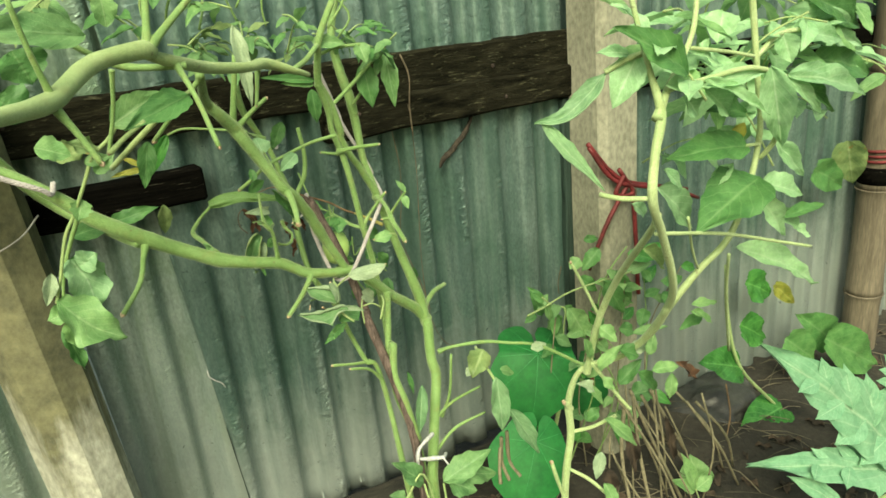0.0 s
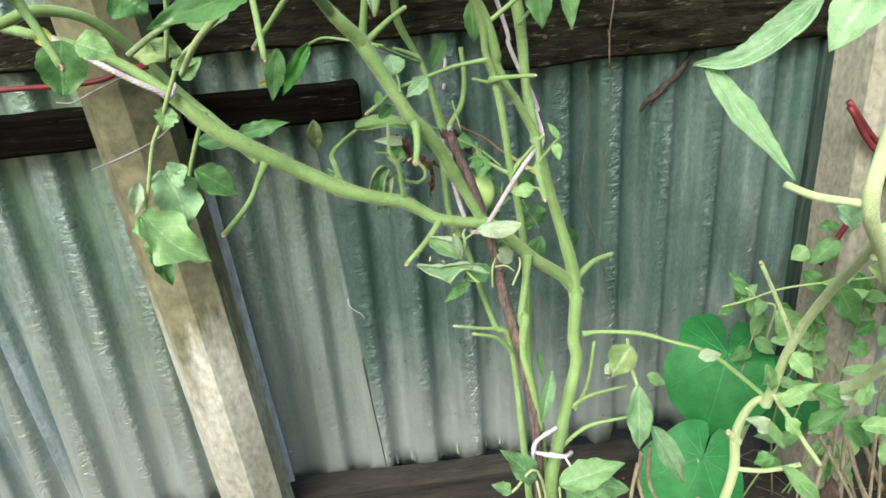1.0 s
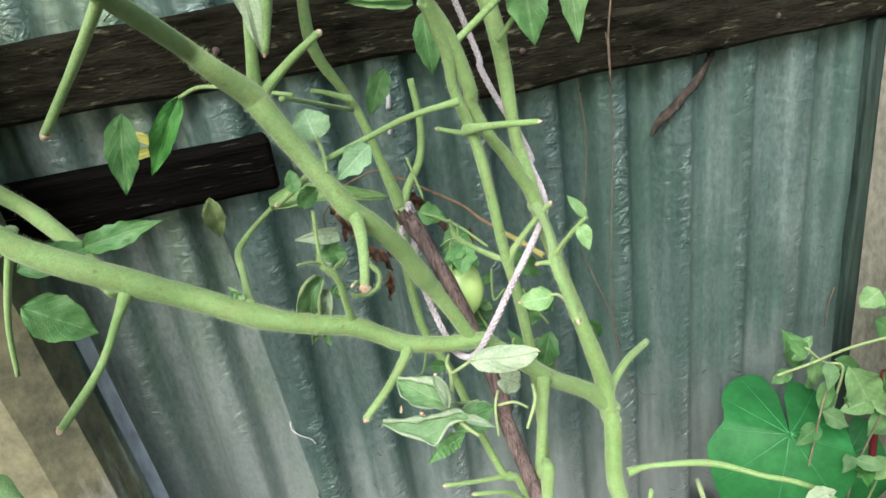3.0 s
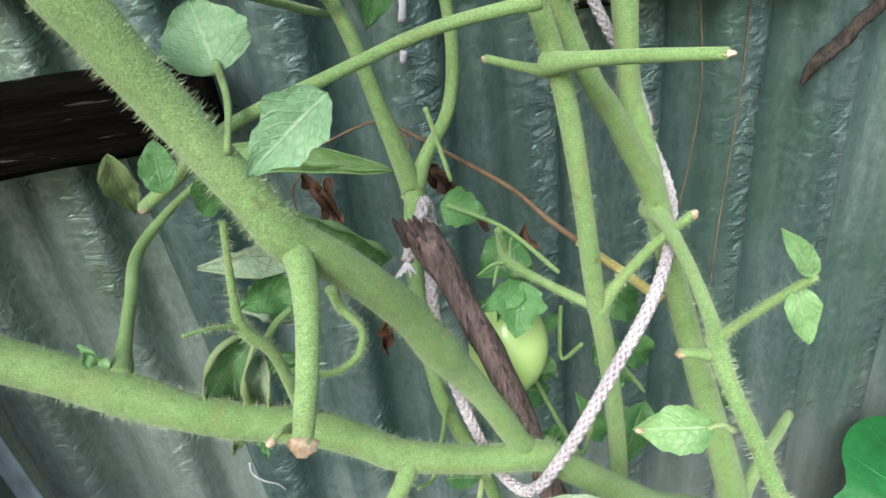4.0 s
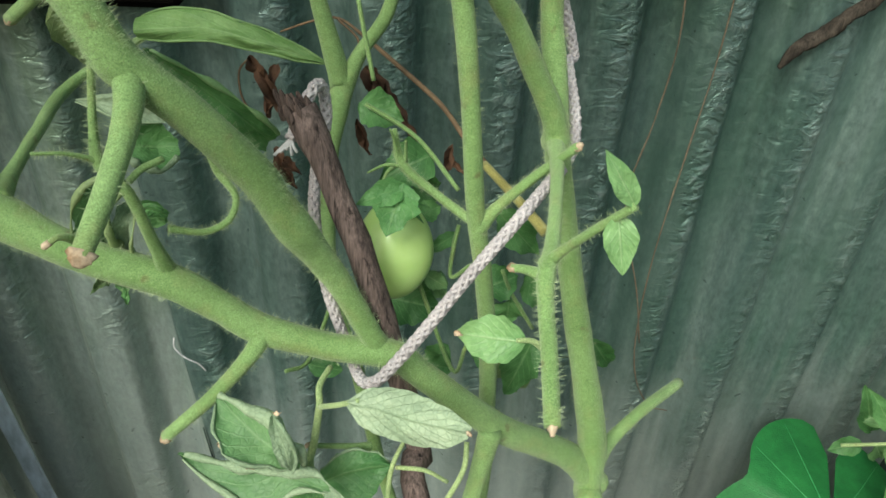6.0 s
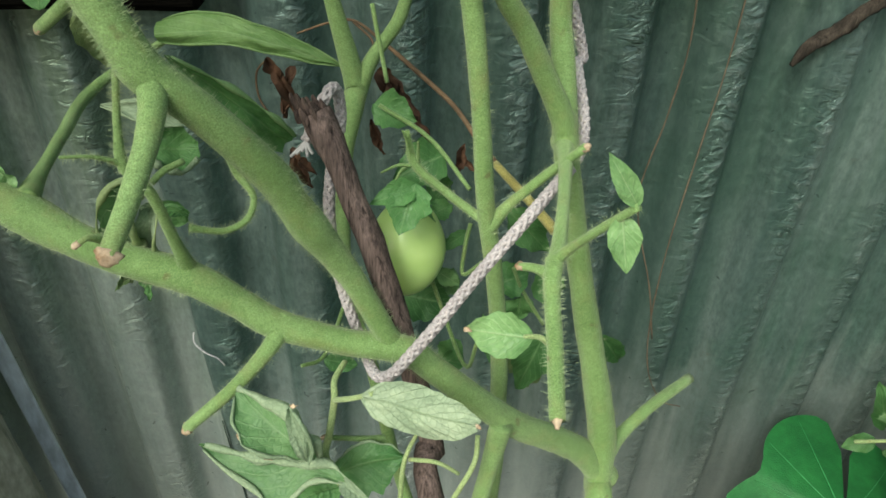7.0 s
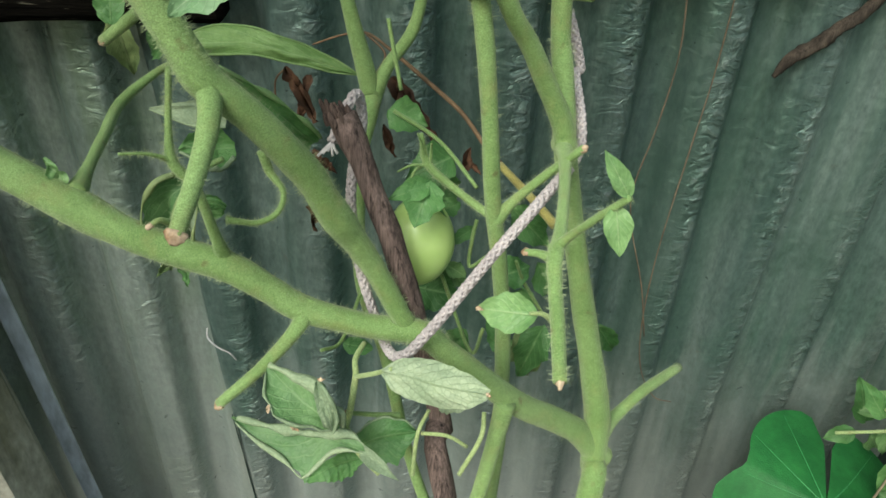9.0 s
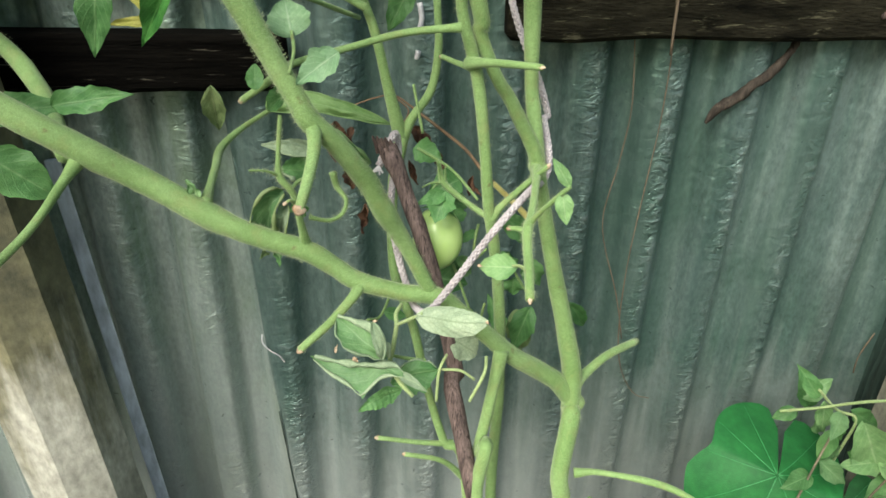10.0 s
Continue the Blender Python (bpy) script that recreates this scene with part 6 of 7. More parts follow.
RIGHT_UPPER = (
    ((0.7201, 0.5000, 0.8989), (0.9516, 0.5200, 0.8381), 0.04, LEAF_SUNLIT, 0.3), ((0.8087, 0.5200, 0.8368), (0.9945, 0.5400, 0.8035), 0.05, LEAF, 0.3), ((0.6605, 0.4600, 0.8816), (0.6647, 0.4500, 0.8525), 0.024, LEAF_SUNLIT, 0.4), ((0.7575, 0.5000, 0.9132), (0.9252, 0.5200, 0.8637), 0.04, LEAF, 0.3),
    ((0.6017, 0.4500, 0.7797), (0.4877, 0.4400, 0.7970), 0.034, LEAF, 0.25), ((0.6606, 0.4600, 0.7723), (0.7255, 0.4600, 0.7192), 0.022, LEAF_SUNLIT, 0.3), ((0.6251, 0.4500, 0.7432), (0.5121, 0.4300, 0.7215), 0.056, LEAF, 0.2), ((0.6258, 0.4500, 0.7352), (0.7119, 0.4500, 0.7082), 0.03, LEAF_SUNLIT, 0.4),
    ((0.6362, 0.4600, 0.7186), (0.7011, 0.4600, 0.6537), 0.026, LEAF_SUNLIT, 0.4), ((0.6828, 0.4600, 0.6819), (0.7687, 0.4600, 0.6828), 0.016, LEAF, 0.5), ((0.6869, 0.4700, 0.6834), (0.7420, 0.4700, 0.6534), 0.022, LEAF_SUNLIT, 0.3),
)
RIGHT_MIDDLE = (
    ((0.5052, 0.4756, 0.7526), (0.5821, 0.4872, 0.6880), 0.036, LEAF_SUNLIT, 0.25), ((0.4527, 0.4200, 0.7905), (0.4794, 0.4200, 0.7663), 0.012, LEAF_SUNLIT, 0.4), ((0.6217, 0.4700, 0.6598), (0.8240, 0.4800, 0.5611), 0.036, LEAF_SUNLIT, 0.4), ((0.5268, 0.5152, 0.6718), (0.5788, 0.5264, 0.6305), 0.024, LEAF_WILT, 0.4),
    ((0.7261, 0.4700, 0.6532), (0.7541, 0.4700, 0.6433), 0.018, LEAF_SUNLIT, 0.3), ((0.5830, 0.4700, 0.9107), (0.5645, 0.4600, 0.8842), 0.03, LEAF_SUNLIT, 0.3), ((0.5332, 0.4400, 0.8731), (0.5027, 0.4300, 0.8842), 0.026, LEAF_SUNLIT, 0.3), ((0.5152, 0.4300, 0.8486), (0.5549, 0.4300, 0.8194), 0.026, LEAF_SUNLIT, 0.4),
    ((0.4752, 0.4200, 0.8503), (0.4970, 0.4200, 0.8298), 0.024, LEAF_SUNLIT, 0.4), ((0.5973, 0.4500, 0.8133), (0.5356, 0.4400, 0.8295), 0.024, LEAF, 0.4), ((0.5954, 0.4600, 0.7842), (0.6095, 0.4600, 0.8019), 0.014, LEAF_YELLOW, 0.4),
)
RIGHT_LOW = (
    ((0.5643, 0.4600, 0.7437), (0.5969, 0.4600, 0.7635), 0.016, LEAF_SUNLIT, 0.4), ((0.4293, 0.4200, 0.7548), (0.4160, 0.4200, 0.7682), 0.014, LEAF_SUNLIT, 0.4),
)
RIGHT = RIGHT_TOP + RIGHT_UPPER + RIGHT_MIDDLE + RIGHT_LOW
rolled_leaf(plant2, [(0.4029, 0.4400, 0.7779), (0.3902, 0.4470, 0.7966), (0.3704, 0.4550, 0.8215), (0.3544, 0.4630, 0.8454)], (0.0004, 0.0024, 0.0051, 0.0078, 0.0065, 0.0007), (0.0004, 0.0027, 0.0058, 0.0078, 0.0061, 0.0007), LEAF_FRESH, "bluish light green leaf with a pale midrib", (0.0, 0.0008), 0.3, 0.0, 31, edge_mat=LEAF_FRESH)
rolled_leaf(plant2, [(0.4053, 0.4400, 0.8779), (0.3909, 0.4460, 0.8616), (0.3711, 0.4550, 0.8456), (0.3483, 0.4630, 0.8436)], (0.0007, 0.0081, 0.0089, 0.0074, 0.0044, 0.0006), (0.0007, 0.0067, 0.0078, 0.0059, 0.0037, 0.0006), LEAF_FRESH, "bluish light green leaf with a crinkled edge", (0.0, 0.0008), 0.3, 0.0, 34, edge_mat=LEAF_FRESH)
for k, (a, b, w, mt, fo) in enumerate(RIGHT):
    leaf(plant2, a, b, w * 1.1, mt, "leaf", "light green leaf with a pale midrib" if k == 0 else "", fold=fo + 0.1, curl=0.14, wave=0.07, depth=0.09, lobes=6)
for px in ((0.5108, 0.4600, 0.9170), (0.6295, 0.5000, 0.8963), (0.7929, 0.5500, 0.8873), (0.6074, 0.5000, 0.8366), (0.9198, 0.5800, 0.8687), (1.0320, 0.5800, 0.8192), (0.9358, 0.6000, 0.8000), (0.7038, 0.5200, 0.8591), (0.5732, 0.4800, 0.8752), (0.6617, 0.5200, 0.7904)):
    leafy_top(plant2, px, (0.06, 0.05, 0.035), 3, (LEAF_SUNLIT, LEAF_SUNLIT, LEAF_LIGHT), (0.055, 0.085))
SMALL_LOW = (
    ((0.5345, 0.6000, 0.4840), (0.5547, 0.5800, 0.5178), 0.022, LEAF_LIGHT), ((0.5739, 0.5900, 0.4988), (0.6085, 0.5700, 0.5071), 0.024, LEAF_PALE), ((0.5682, 0.6000, 0.4458), (0.5990, 0.5900, 0.4772), 0.028, LEAF), ((0.5988, 0.5700, 0.4692), (0.6398, 0.5600, 0.4669), 0.024, LEAF_LIGHT),
    ((0.6354, 0.5700, 0.4512), (0.6311, 0.5700, 0.4093), 0.022, LEAF_LIGHT), ((0.5479, 0.6100, 0.4576), (0.5631, 0.6000, 0.4392), 0.02, LEAF_LIGHT), ((0.5357, 0.6000, 0.5324), (0.5691, 0.6000, 0.5250), 0.016, LEAF_LIGHT), ((0.5210, 0.6100, 0.5254), (0.5340, 0.6100, 0.4881), 0.016, LEAF_LIGHT),
    ((0.5605, 0.6200, 0.3857), (0.6129, 0.6000, 0.3274), 0.026, LEAF_LIGHT), ((0.5506, 0.6200, 0.3989), (0.5339, 0.6300, 0.3871), 0.022, LEAF), ((0.5632, 0.6300, 0.3229), (0.5427, 0.6200, 0.2904), 0.024, LEAF_PALE), ((0.5583, 0.6200, 0.2780), (0.5658, 0.6000, 0.2431), 0.026, LEAF_LIGHT),
)
SMALL_SIDE = (
    ((0.5839, 0.5900, 0.5199), (0.6124, 0.5600, 0.5339), 0.016, LEAF_LIGHT), ((0.5875, 0.5000, 0.5902), (0.6357, 0.5000, 0.5824), 0.016, LEAF_LIGHT), ((0.5877, 0.5000, 0.5830), (0.6325, 0.5000, 0.5537), 0.016, LEAF_LIGHT), ((0.6265, 0.5200, 0.5558), (0.5925, 0.5200, 0.5519), 0.02, LEAF),
    ((0.5407, 0.6300, 0.4423), (0.5660, 0.6200, 0.4016), 0.016, LEAF_LIGHT), ((0.6040, 0.6000, 0.4495), (0.6471, 0.6000, 0.4061), 0.03, LEAF), ((0.5248, 0.6000, 0.4557), (0.5021, 0.6000, 0.4737), 0.022, LEAF_PALE), ((0.5502, 0.5800, 0.5118), (0.5793, 0.5700, 0.4977), 0.03, LEAF),
    ((0.5366, 0.6000, 0.5416), (0.5482, 0.5800, 0.5246), 0.026, LEAF_LIGHT), ((0.5824, 0.5600, 0.5012), (0.5908, 0.5600, 0.5305), 0.018, LEAF_LIGHT),
)
SMALL = SMALL_LOW + SMALL_SIDE
for a, b, w, mt in SMALL:
    leaf(plant2, a, b, w * 0.8, mt, "leaf", fold=0.45, curl=0.2, wave=0.12, depth=0.12, lobes=5, nu=22, nv=8)
leaf(plant2, (0.7023, 0.6200, 0.4220), (0.7518, 0.6200, 0.3729), 0.02, DRY, "dried_leaf", "russet dried leaf", fold=0.6, wave=0.3, depth=0.4)

# ---- taro by the fence foot ----
def heart_leaf(parent, centre, tip, width, normal, mat=None, name="leaf", label="", lobe=0.0, bend=0.0):
    """A heart-shaped blade about the place where the stalk meets it, with raised pale ribs."""
    c, t = Vector(centre), Vector(tip)
    x, y, z = basis(c, t, Vector(normal))
    L, W = (t - c).length, width / 2
    bm = bmesh.new()
    uvl = bm.loops.layers.uv.new("UVMap")

    def edge(a):
        a = abs(a)
        if a < 1.9:
            f = a / 1.9
            r = L * (1 - f) ** 1.5 + W * 1.04 * min(1.0, f * 1.6) * (1 if f > 0.3 else f / 0.3 * 0.9 + 0.1)
            r = max(r, W * 0.92 * min(1, 0.55 + f)) if f > 0.12 else max(r, L * (1 - f * 1.7))
        else:
            g = (a - 1.9) / (math.pi - 1.9)
            r = W * (1.05 - 0.08 * g) if g < 0.86 else W * (0.98 - 3.2 * (g - 0.86))
        return r

    def at(a, k):
        r = edge(a) * k * (1 + lobe * max(0.0, -math.cos(a)))
        sag = -0.35 * r * r / max(L, 1e-4) + 0.05 * W * math.sin(5 * a) * k * k + 0.02 * L * noise.noise(Vector((a, k * 2, L * 40)))
        back = max(0.0, -r * math.cos(a))
        return c + x * (r * math.cos(a) + 0.55 * bend * back) + y * r * math.sin(a) + z * (sag - bend * back)

    n, rings = 60, 7
    mid = bm.verts.new(c - z * 0.002)
    rows = [[bm.verts.new(at(-math.pi + 2 * math.pi * (i + 0.5) / n, (k + 1) / rings)) for i in range(n)] for k in range(rings)]
    for i in range(n - 1):
        bm.faces.new((mid, rows[0][i], rows[0][i + 1]))
    for p, q in zip(rows, rows[1:]):
        for i in range(n - 1):
            bm.faces.new((p[i], q[i], q[i + 1], p[i + 1]))
    for f in bm.faces:
        for lp in f.loops:
            lp[uvl].uv = (0.43, 0.31)
    ob = part(name, bm, mat or LEAF_TARO, parent, label)
    ribs = bmesh.new()
    for a in (0.0, 0.75, -0.75, 1.45, -1.45, 2.1, -2.1, 2.65, -2.65):
        tube(ribs, [tuple(at(a, k) + z * 0.0004) for k in (0.02, 0.3, 0.6, 0.95)], 0.0007, 5, 3, 0.0, tip=0.3)
    part("rib", ribs, TARO_RIB, ob, "pale raised ribs")
    return ob


TARO_RIB = two_scale("taro_rib", (0.03, 0.22, 0.06), (0.06, 0.29, 0.1), 200.0, 30.0, 0.5)
taro = thing("taro_plant", (0.70, 0.95, 0.0), "taro with large smooth deep green heart-shaped leaves at the fence foot", "taro")
heart_leaf(taro, (0.6650, 0.9075, 0.3262), (0.6120, 0.8550, 0.2100), 0.112, (-0.25, -0.7, 0.66), label="large heart-shaped leaf with radiating ribs", lobe=0.75, bend=0.7)
heart_leaf(taro, (0.6040, 0.8450, 0.1990), (0.5300, 0.7850, 0.1150), 0.108, (-0.2, -0.8, 0.55))
heart_leaf(taro, (0.8022, 0.9600, 0.2018), (0.7783, 0.9300, 0.1263), 0.11, (-0.3, -0.7, 0.5))
for p in ([(0.6665, 0.9115, 0.3230), (0.68, 0.94, 0.2), (0.70, 0.95, 0.0)], [(0.5946, 0.8450, 0.1948), (0.66, 0.92, 0.12), (0.70, 0.95, 0.0)], [(0.8060, 0.9650, 0.1977), (0.76, 0.97, 0.15), (0.71, 0.96, 0.0)]):
    stem(taro, p, STEM_PALE, "leaf_stalk", radius=0.005, sides=8)

# ---- seedlings at the foot of the stake ----
weed = thing("seedling", (0.36, 0.70, 0.07), "small bright green broad-leaved seedling at the stake foot", "seedling")
for a, b, w in (((0.3437, 0.7000, 0.3337), (0.4170, 0.6900, 0.3603), 0.05), ((0.3639, 0.7000, 0.3362), (0.4319, 0.7000, 0.3063), 0.048), ((0.3197, 0.7100, 0.3366), (0.2828, 0.7100, 0.3870), 0.042), ((0.2870, 0.7000, 0.3358), (0.2659, 0.7000, 0.3504), 0.022), ((0.3504, 0.7000, 0.3306), (0.3841, 0.6800, 0.3122), 0.05)):
    leaf(weed, a, b, w * 0.72, LEAF_MID, "leaf", fold=0.3, wave=0.1, depth=0.15, lobes=4, normal=(-0.1, -0.6, 0.8))
for p in ([(0.36, 0.70, 0.05), (0.3437, 0.7000, 0.3304)], [(0.36, 0.70, 0.05), (0.3197, 0.7100, 0.3349)], [(0.35, 0.70, 0.05), (0.3264, 0.7100, 0.3335), (0.2869, 0.7000, 0.3342)]):
    stem(weed, p, STEM_PALE, "stalk", radius=0.0018, sides=6)

weed2 = thing("seedling", (0.82, 0.62, -0.02), "small bright green three-lobed seedling on the litter", "seedling")
for a, b, w in (((0.8715, 0.7200, 0.0464), (0.8386, 0.7200, 0.1372), 0.03), ((0.8715, 0.7200, 0.0464), (0.9107, 0.7150, 0.0613), 0.028), ((0.8685, 0.7200, 0.0453), (0.8112, 0.7150, 0.0994), 0.026)):
    leaf(weed2, a, b, w, LEAF_LIGHT, "leaf", fold=0.2, wave=0.05, depth=0.05, normal=(-0.2, -0.7, 0.7))
stem(weed2, [(0.8715, 0.7200, 0.0464), tuple(Vector((0.8884, 0.7300, -0.0068))), (0.82, 0.74, -0.02)], STEM_PALE, "stalk", radius=0.0016, sides=6)

# ---- vines on the fence by the pale post ----
vine = thing("climbing_vine", (0.82, 0.9, 0.1), "thin green vine with small leaves climbing by the red wire", "vine")
stem(vine, [(0.80, 0.92, 0.02), (0.8519, 0.9000, 0.1584), (0.8019, 0.9000, 0.2950), (0.8048, 0.9000, 0.3916), (0.8314, 0.9000, 0.4425), (0.8855, 0.9100, 0.4747)], STEM, "stalk", radius=0.002, sides=6)
stem(vine, [(0.6615, 0.9300, 0.3945), (0.6954, 0.9200, 0.4060), (0.7458, 0.9000, 0.4296), (0.8693, 0.8800, 0.4374)], STEM_PALE, "stalk", radius=0.0018, sides=6)
stem(vine, [(0.6968, 0.9300, 0.4212), (0.7233, 0.9300, 0.3937), (0.7403, 0.9200, 0.3887), (0.7362, 0.9200, 0.3512), (0.7300, 0.9200, 0.3188)], STEM_PALE, "stalk", radius=0.0018, sides=6)
VINE_LOW = (
    ((0.7001, 0.9300, 0.4099), (0.6748, 0.9400, 0.4447), 0.024), ((0.7031, 0.9250, 0.4103), (0.7131, 0.9250, 0.3653), 0.024), ((0.7195, 0.9200, 0.3821), (0.7330, 0.9200, 0.3578), 0.02), ((0.6849, 0.9350, 0.3904), (0.6620, 0.9400, 0.3763), 0.022),
    ((0.7422, 0.9100, 0.3915), (0.7777, 0.9000, 0.3200), 0.06), ((0.7358, 0.9100, 0.3530), (0.7588, 0.9100, 0.3396), 0.03), ((0.8002, 0.8800, 0.4388), (0.8430, 0.8700, 0.3608), 0.05), ((0.7677, 0.9000, 0.3423), (0.8225, 0.9000, 0.3155), 0.04),
    ((0.8362, 0.8800, 0.3312), (0.8671, 0.8700, 0.3176), 0.04), ((0.7756, 0.9200, 0.4413), (0.8143, 0.9100, 0.4035), 0.036), ((0.7791, 0.9200, 0.4766), (0.7552, 0.9200, 0.4623), 0.036), ((0.7989, 0.9300, 0.5048), (0.8346, 0.9300, 0.5000), 0.024),
)
VINE_HIGH = (
    ((0.7264, 0.9700, 0.3617), (0.7025, 0.9700, 0.4143), 0.03), ((0.7377, 0.9700, 0.3449), (0.7545, 0.9700, 0.3218), 0.03), ((0.7594, 0.9500, 0.3721), (0.8001, 0.9500, 0.3459), 0.03), ((0.8462, 0.8600, 0.1907), (0.8928, 0.8400, 0.1972), 0.06),
    ((0.8091, 0.8400, 0.1606), (0.8448, 0.8200, 0.1104), 0.03), ((0.8256, 0.9200, 0.4839), (0.7836, 0.9200, 0.4507), 0.04), ((0.8481, 0.9000, 0.4382), (0.8834, 0.9000, 0.3513), 0.05), ((0.7131, 0.9700, 0.3748), (0.7416, 0.9700, 0.4013), 0.03),
)
VL = VINE_LOW + VINE_HIGH
for k, (a, b, w) in enumerate(VL):
    leaf(vine, a, b, w * 0.75, (LEAF, LEAF_LIGHT, LEAF)[k % 3], "leaf", fold=0.3, wave=0.1, depth=0.1)
thicket_rng = random.Random(41)
for k in range(7):
    x = 0.70 + 0.045 * k
    foot_at = (x + thicket_rng.uniform(-0.02, 0.02), 0.93, 0.0)
    bow = (x + thicket_rng.uniform(-0.05, 0.05), 0.91 + thicket_rng.uniform(-0.03, 0.02), 0.2 + thicket_rng.uniform(-0.04, 0.06))
    tip_at = (x + thicket_rng.uniform(-0.06, 0.06), 0.90 + thicket_rng.uniform(-0.03, 0.02), 0.38 + thicket_rng.uniform(-0.08, 0.12))
    stem(vine, [foot_at, bow, tip_at], STEM if k % 2 else TWIG_TAN, "stalk", radius=0.002, tip=0.6, sides=6)
    for s in range(7):
        f = 0.3 + 0.7 * s / 6
        q = Vector(bow).lerp(Vector(tip_at), f) if f > 0.5 else Vector(foot_at).lerp(Vector(bow), f * 1.6)
        way = Vector((thicket_rng.uniform(-1, 1), thicket_rng.uniform(-0.8, 0.1), thicket_rng.uniform(-0.5, 0.5))).normalized()
        size = thicket_rng.uniform(0.03, 0.055)
        leaf(vine, q, q + way * size, size * thicket_rng.uniform(0.45, 0.65), (LEAF, LEAF_MID, LEAF_VINE, LEAF_LIGHT)[thicket_rng.randrange(4)], "leaf", fold=0.3, curl=0.2, wave=0.08, depth=0.06, nu=14, nv=6)
vine2 = thing("climbing_vine", (1.25, 0.9, -0.08), "glossy dark vine with thick heart-shaped leaves by the bamboo", "vine")
stem(vine2, [(1.1058, 0.8600, 0.3886), (1.1317, 0.8700, 0.2633), (1.1815, 0.8700, 0.1231), (1.3125, 0.8700, -0.0244), (1.4468, 0.8600, -0.1813)], STEM_PALE, "stalk", radius=0.0045, sides=8)
for a, b, w, mt in (((1.1815, 0.8700, 0.1231), (1.0495, 0.8600, 0.1900), 0.085, LEAF_VINE), ((1.3307, 0.8600, -0.0345), (1.1709, 0.8500, -0.0259), 0.09, LEAF_VINE), ((1.2138, 0.9000, 0.2048), (1.3216, 0.9000, 0.1323), 0.08, LEAF_VINE), ((1.2927, 0.9500, 0.2679), (1.3997, 0.9500, 0.2068), 0.08, LEAF_VINE), ((1.6025, 0.9200, 0.0271), (1.4725, 0.9200, 0.1341), 0.10, LEAF), ((1.3816, 0.9000, 0.1116), (1.4948, 0.8800, 0.0179), 0.09, LEAF),
                    ((1.5088, 0.8800, 0.0756), (1.7483, 0.8500, -0.0790), 0.12, LEAF), ((1.3973, 0.9500, 0.2296), (1.4975, 0.9500, 0.1461), 0.04, LEAF_YELLOW), ((1.5449, 0.9700, 0.4795), (1.6925, 0.9700, 0.4056), 0.08, LEAF), ((1.6720, 0.9700, 0.5242), (1.7174, 0.9700, 0.4002), 0.08, LEAF_WILT), ((0.9305, 0.8000, -0.0129), (0.9896, 0.7800, -0.0714), 0.075, LEAF_LIGHT), ((0.9488, 0.7800, -0.0229), (0.9481, 0.8000, 0.0393), 0.07, LEAF_LIGHT), ((1.0696, 0.8000, -0.0658), (1.0477, 0.8200, -0.0313), 0.05, LEAF)):
    leaf(vine2, a, b, w, mt, "leaf", shape="heart", fold=0.25, depth=0.0, wave=0.05)

# ---- the pale lobed plant ----
lobed = thing("lobed_leaf_plant", (1.05, 0.5, -0.06), "young plant with large pale bluish-green deeply lobed leaves", "plant")


def joined(pieces):
    bm = bmesh.new()
    for one in pieces:
        tmp = bpy.data.meshes.new("tmp")
        one.to_mesh(tmp)
        one.free()
        bm.from_mesh(tmp)
        bpy.data.meshes.remove(tmp)
    return bm


def cut_leaf(parent, base, tip, spread, normal, label=""):
    """A blade cut nearly to its midrib into pointed, toothed lobes."""
    base, tip = Vector(base), Vector(tip)
    x, y, z = basis(base, tip, Vector(normal))
    L = (tip - base).length
    pieces = [blade(base, tip, spread * 0.75, normal, shape="ovate", fold=0.12, curl=0.05, wave=0.02, depth=0.12, lobes=9, nu=30, nv=6)]
    for k in range(5):
        u = 0.12 + 0.15 * k
        reach = spread * 0.5 * (0.75 + 0.55 * math.sin(math.pi * (u + 0.12))) * (1.0 - 0.45 * max(0.0, u - 0.45) / 0.5)
        for s in (-1, 1):
            q = base + x * (u + 0.03 * s) * L
            way = (x * (0.8 + 0.12 * k) + y * s + z * 0.03).normalized()
            pieces.append(blade(q, q + way * reach, reach * 0.42, normal, shape="lance", fold=0.08, curl=0.05, wave=0.02, depth=0.07, lobes=4, seed=k * 2 + s, nu=18, nv=6))
    return part("leaf", joined(pieces), LEAF_BLUE, parent, label)


for a, b, w, n in (((1.2176, 0.5000, 0.0617), (0.8367, 0.5600, 0.4251), 0.15, (-0.5, -0.6, 0.7)), ((1.3082, 0.4900, 0.0120), (0.7763, 0.5300, 0.2726), 0.11, (-0.3, -0.5, 0.9)), ((1.3113, 0.5500, 0.0809), (1.2365, 0.6000, 0.2466), 0.12, (-0.5, -0.6, 0.7))):
    cut_leaf(lobed, a, b, w, n, "pale leaf cut into pointed lobes")
leaf(lobed, (0.9715, 0.5000, 0.0968), (0.8544, 0.5200, 0.2113), 0.04, LEAF_BLUE, "leaf", shape="lance", fold=0.2, depth=0.1, normal=(-0.4, -0.5, 0.9))
stem(lobed, [(1.05, 0.5, -0.08), (1.0, 0.48, 0.1), (1.2743, 0.4950, 0.0277)], STEM_PALE, "stalk", radius=0.006, sides=8)

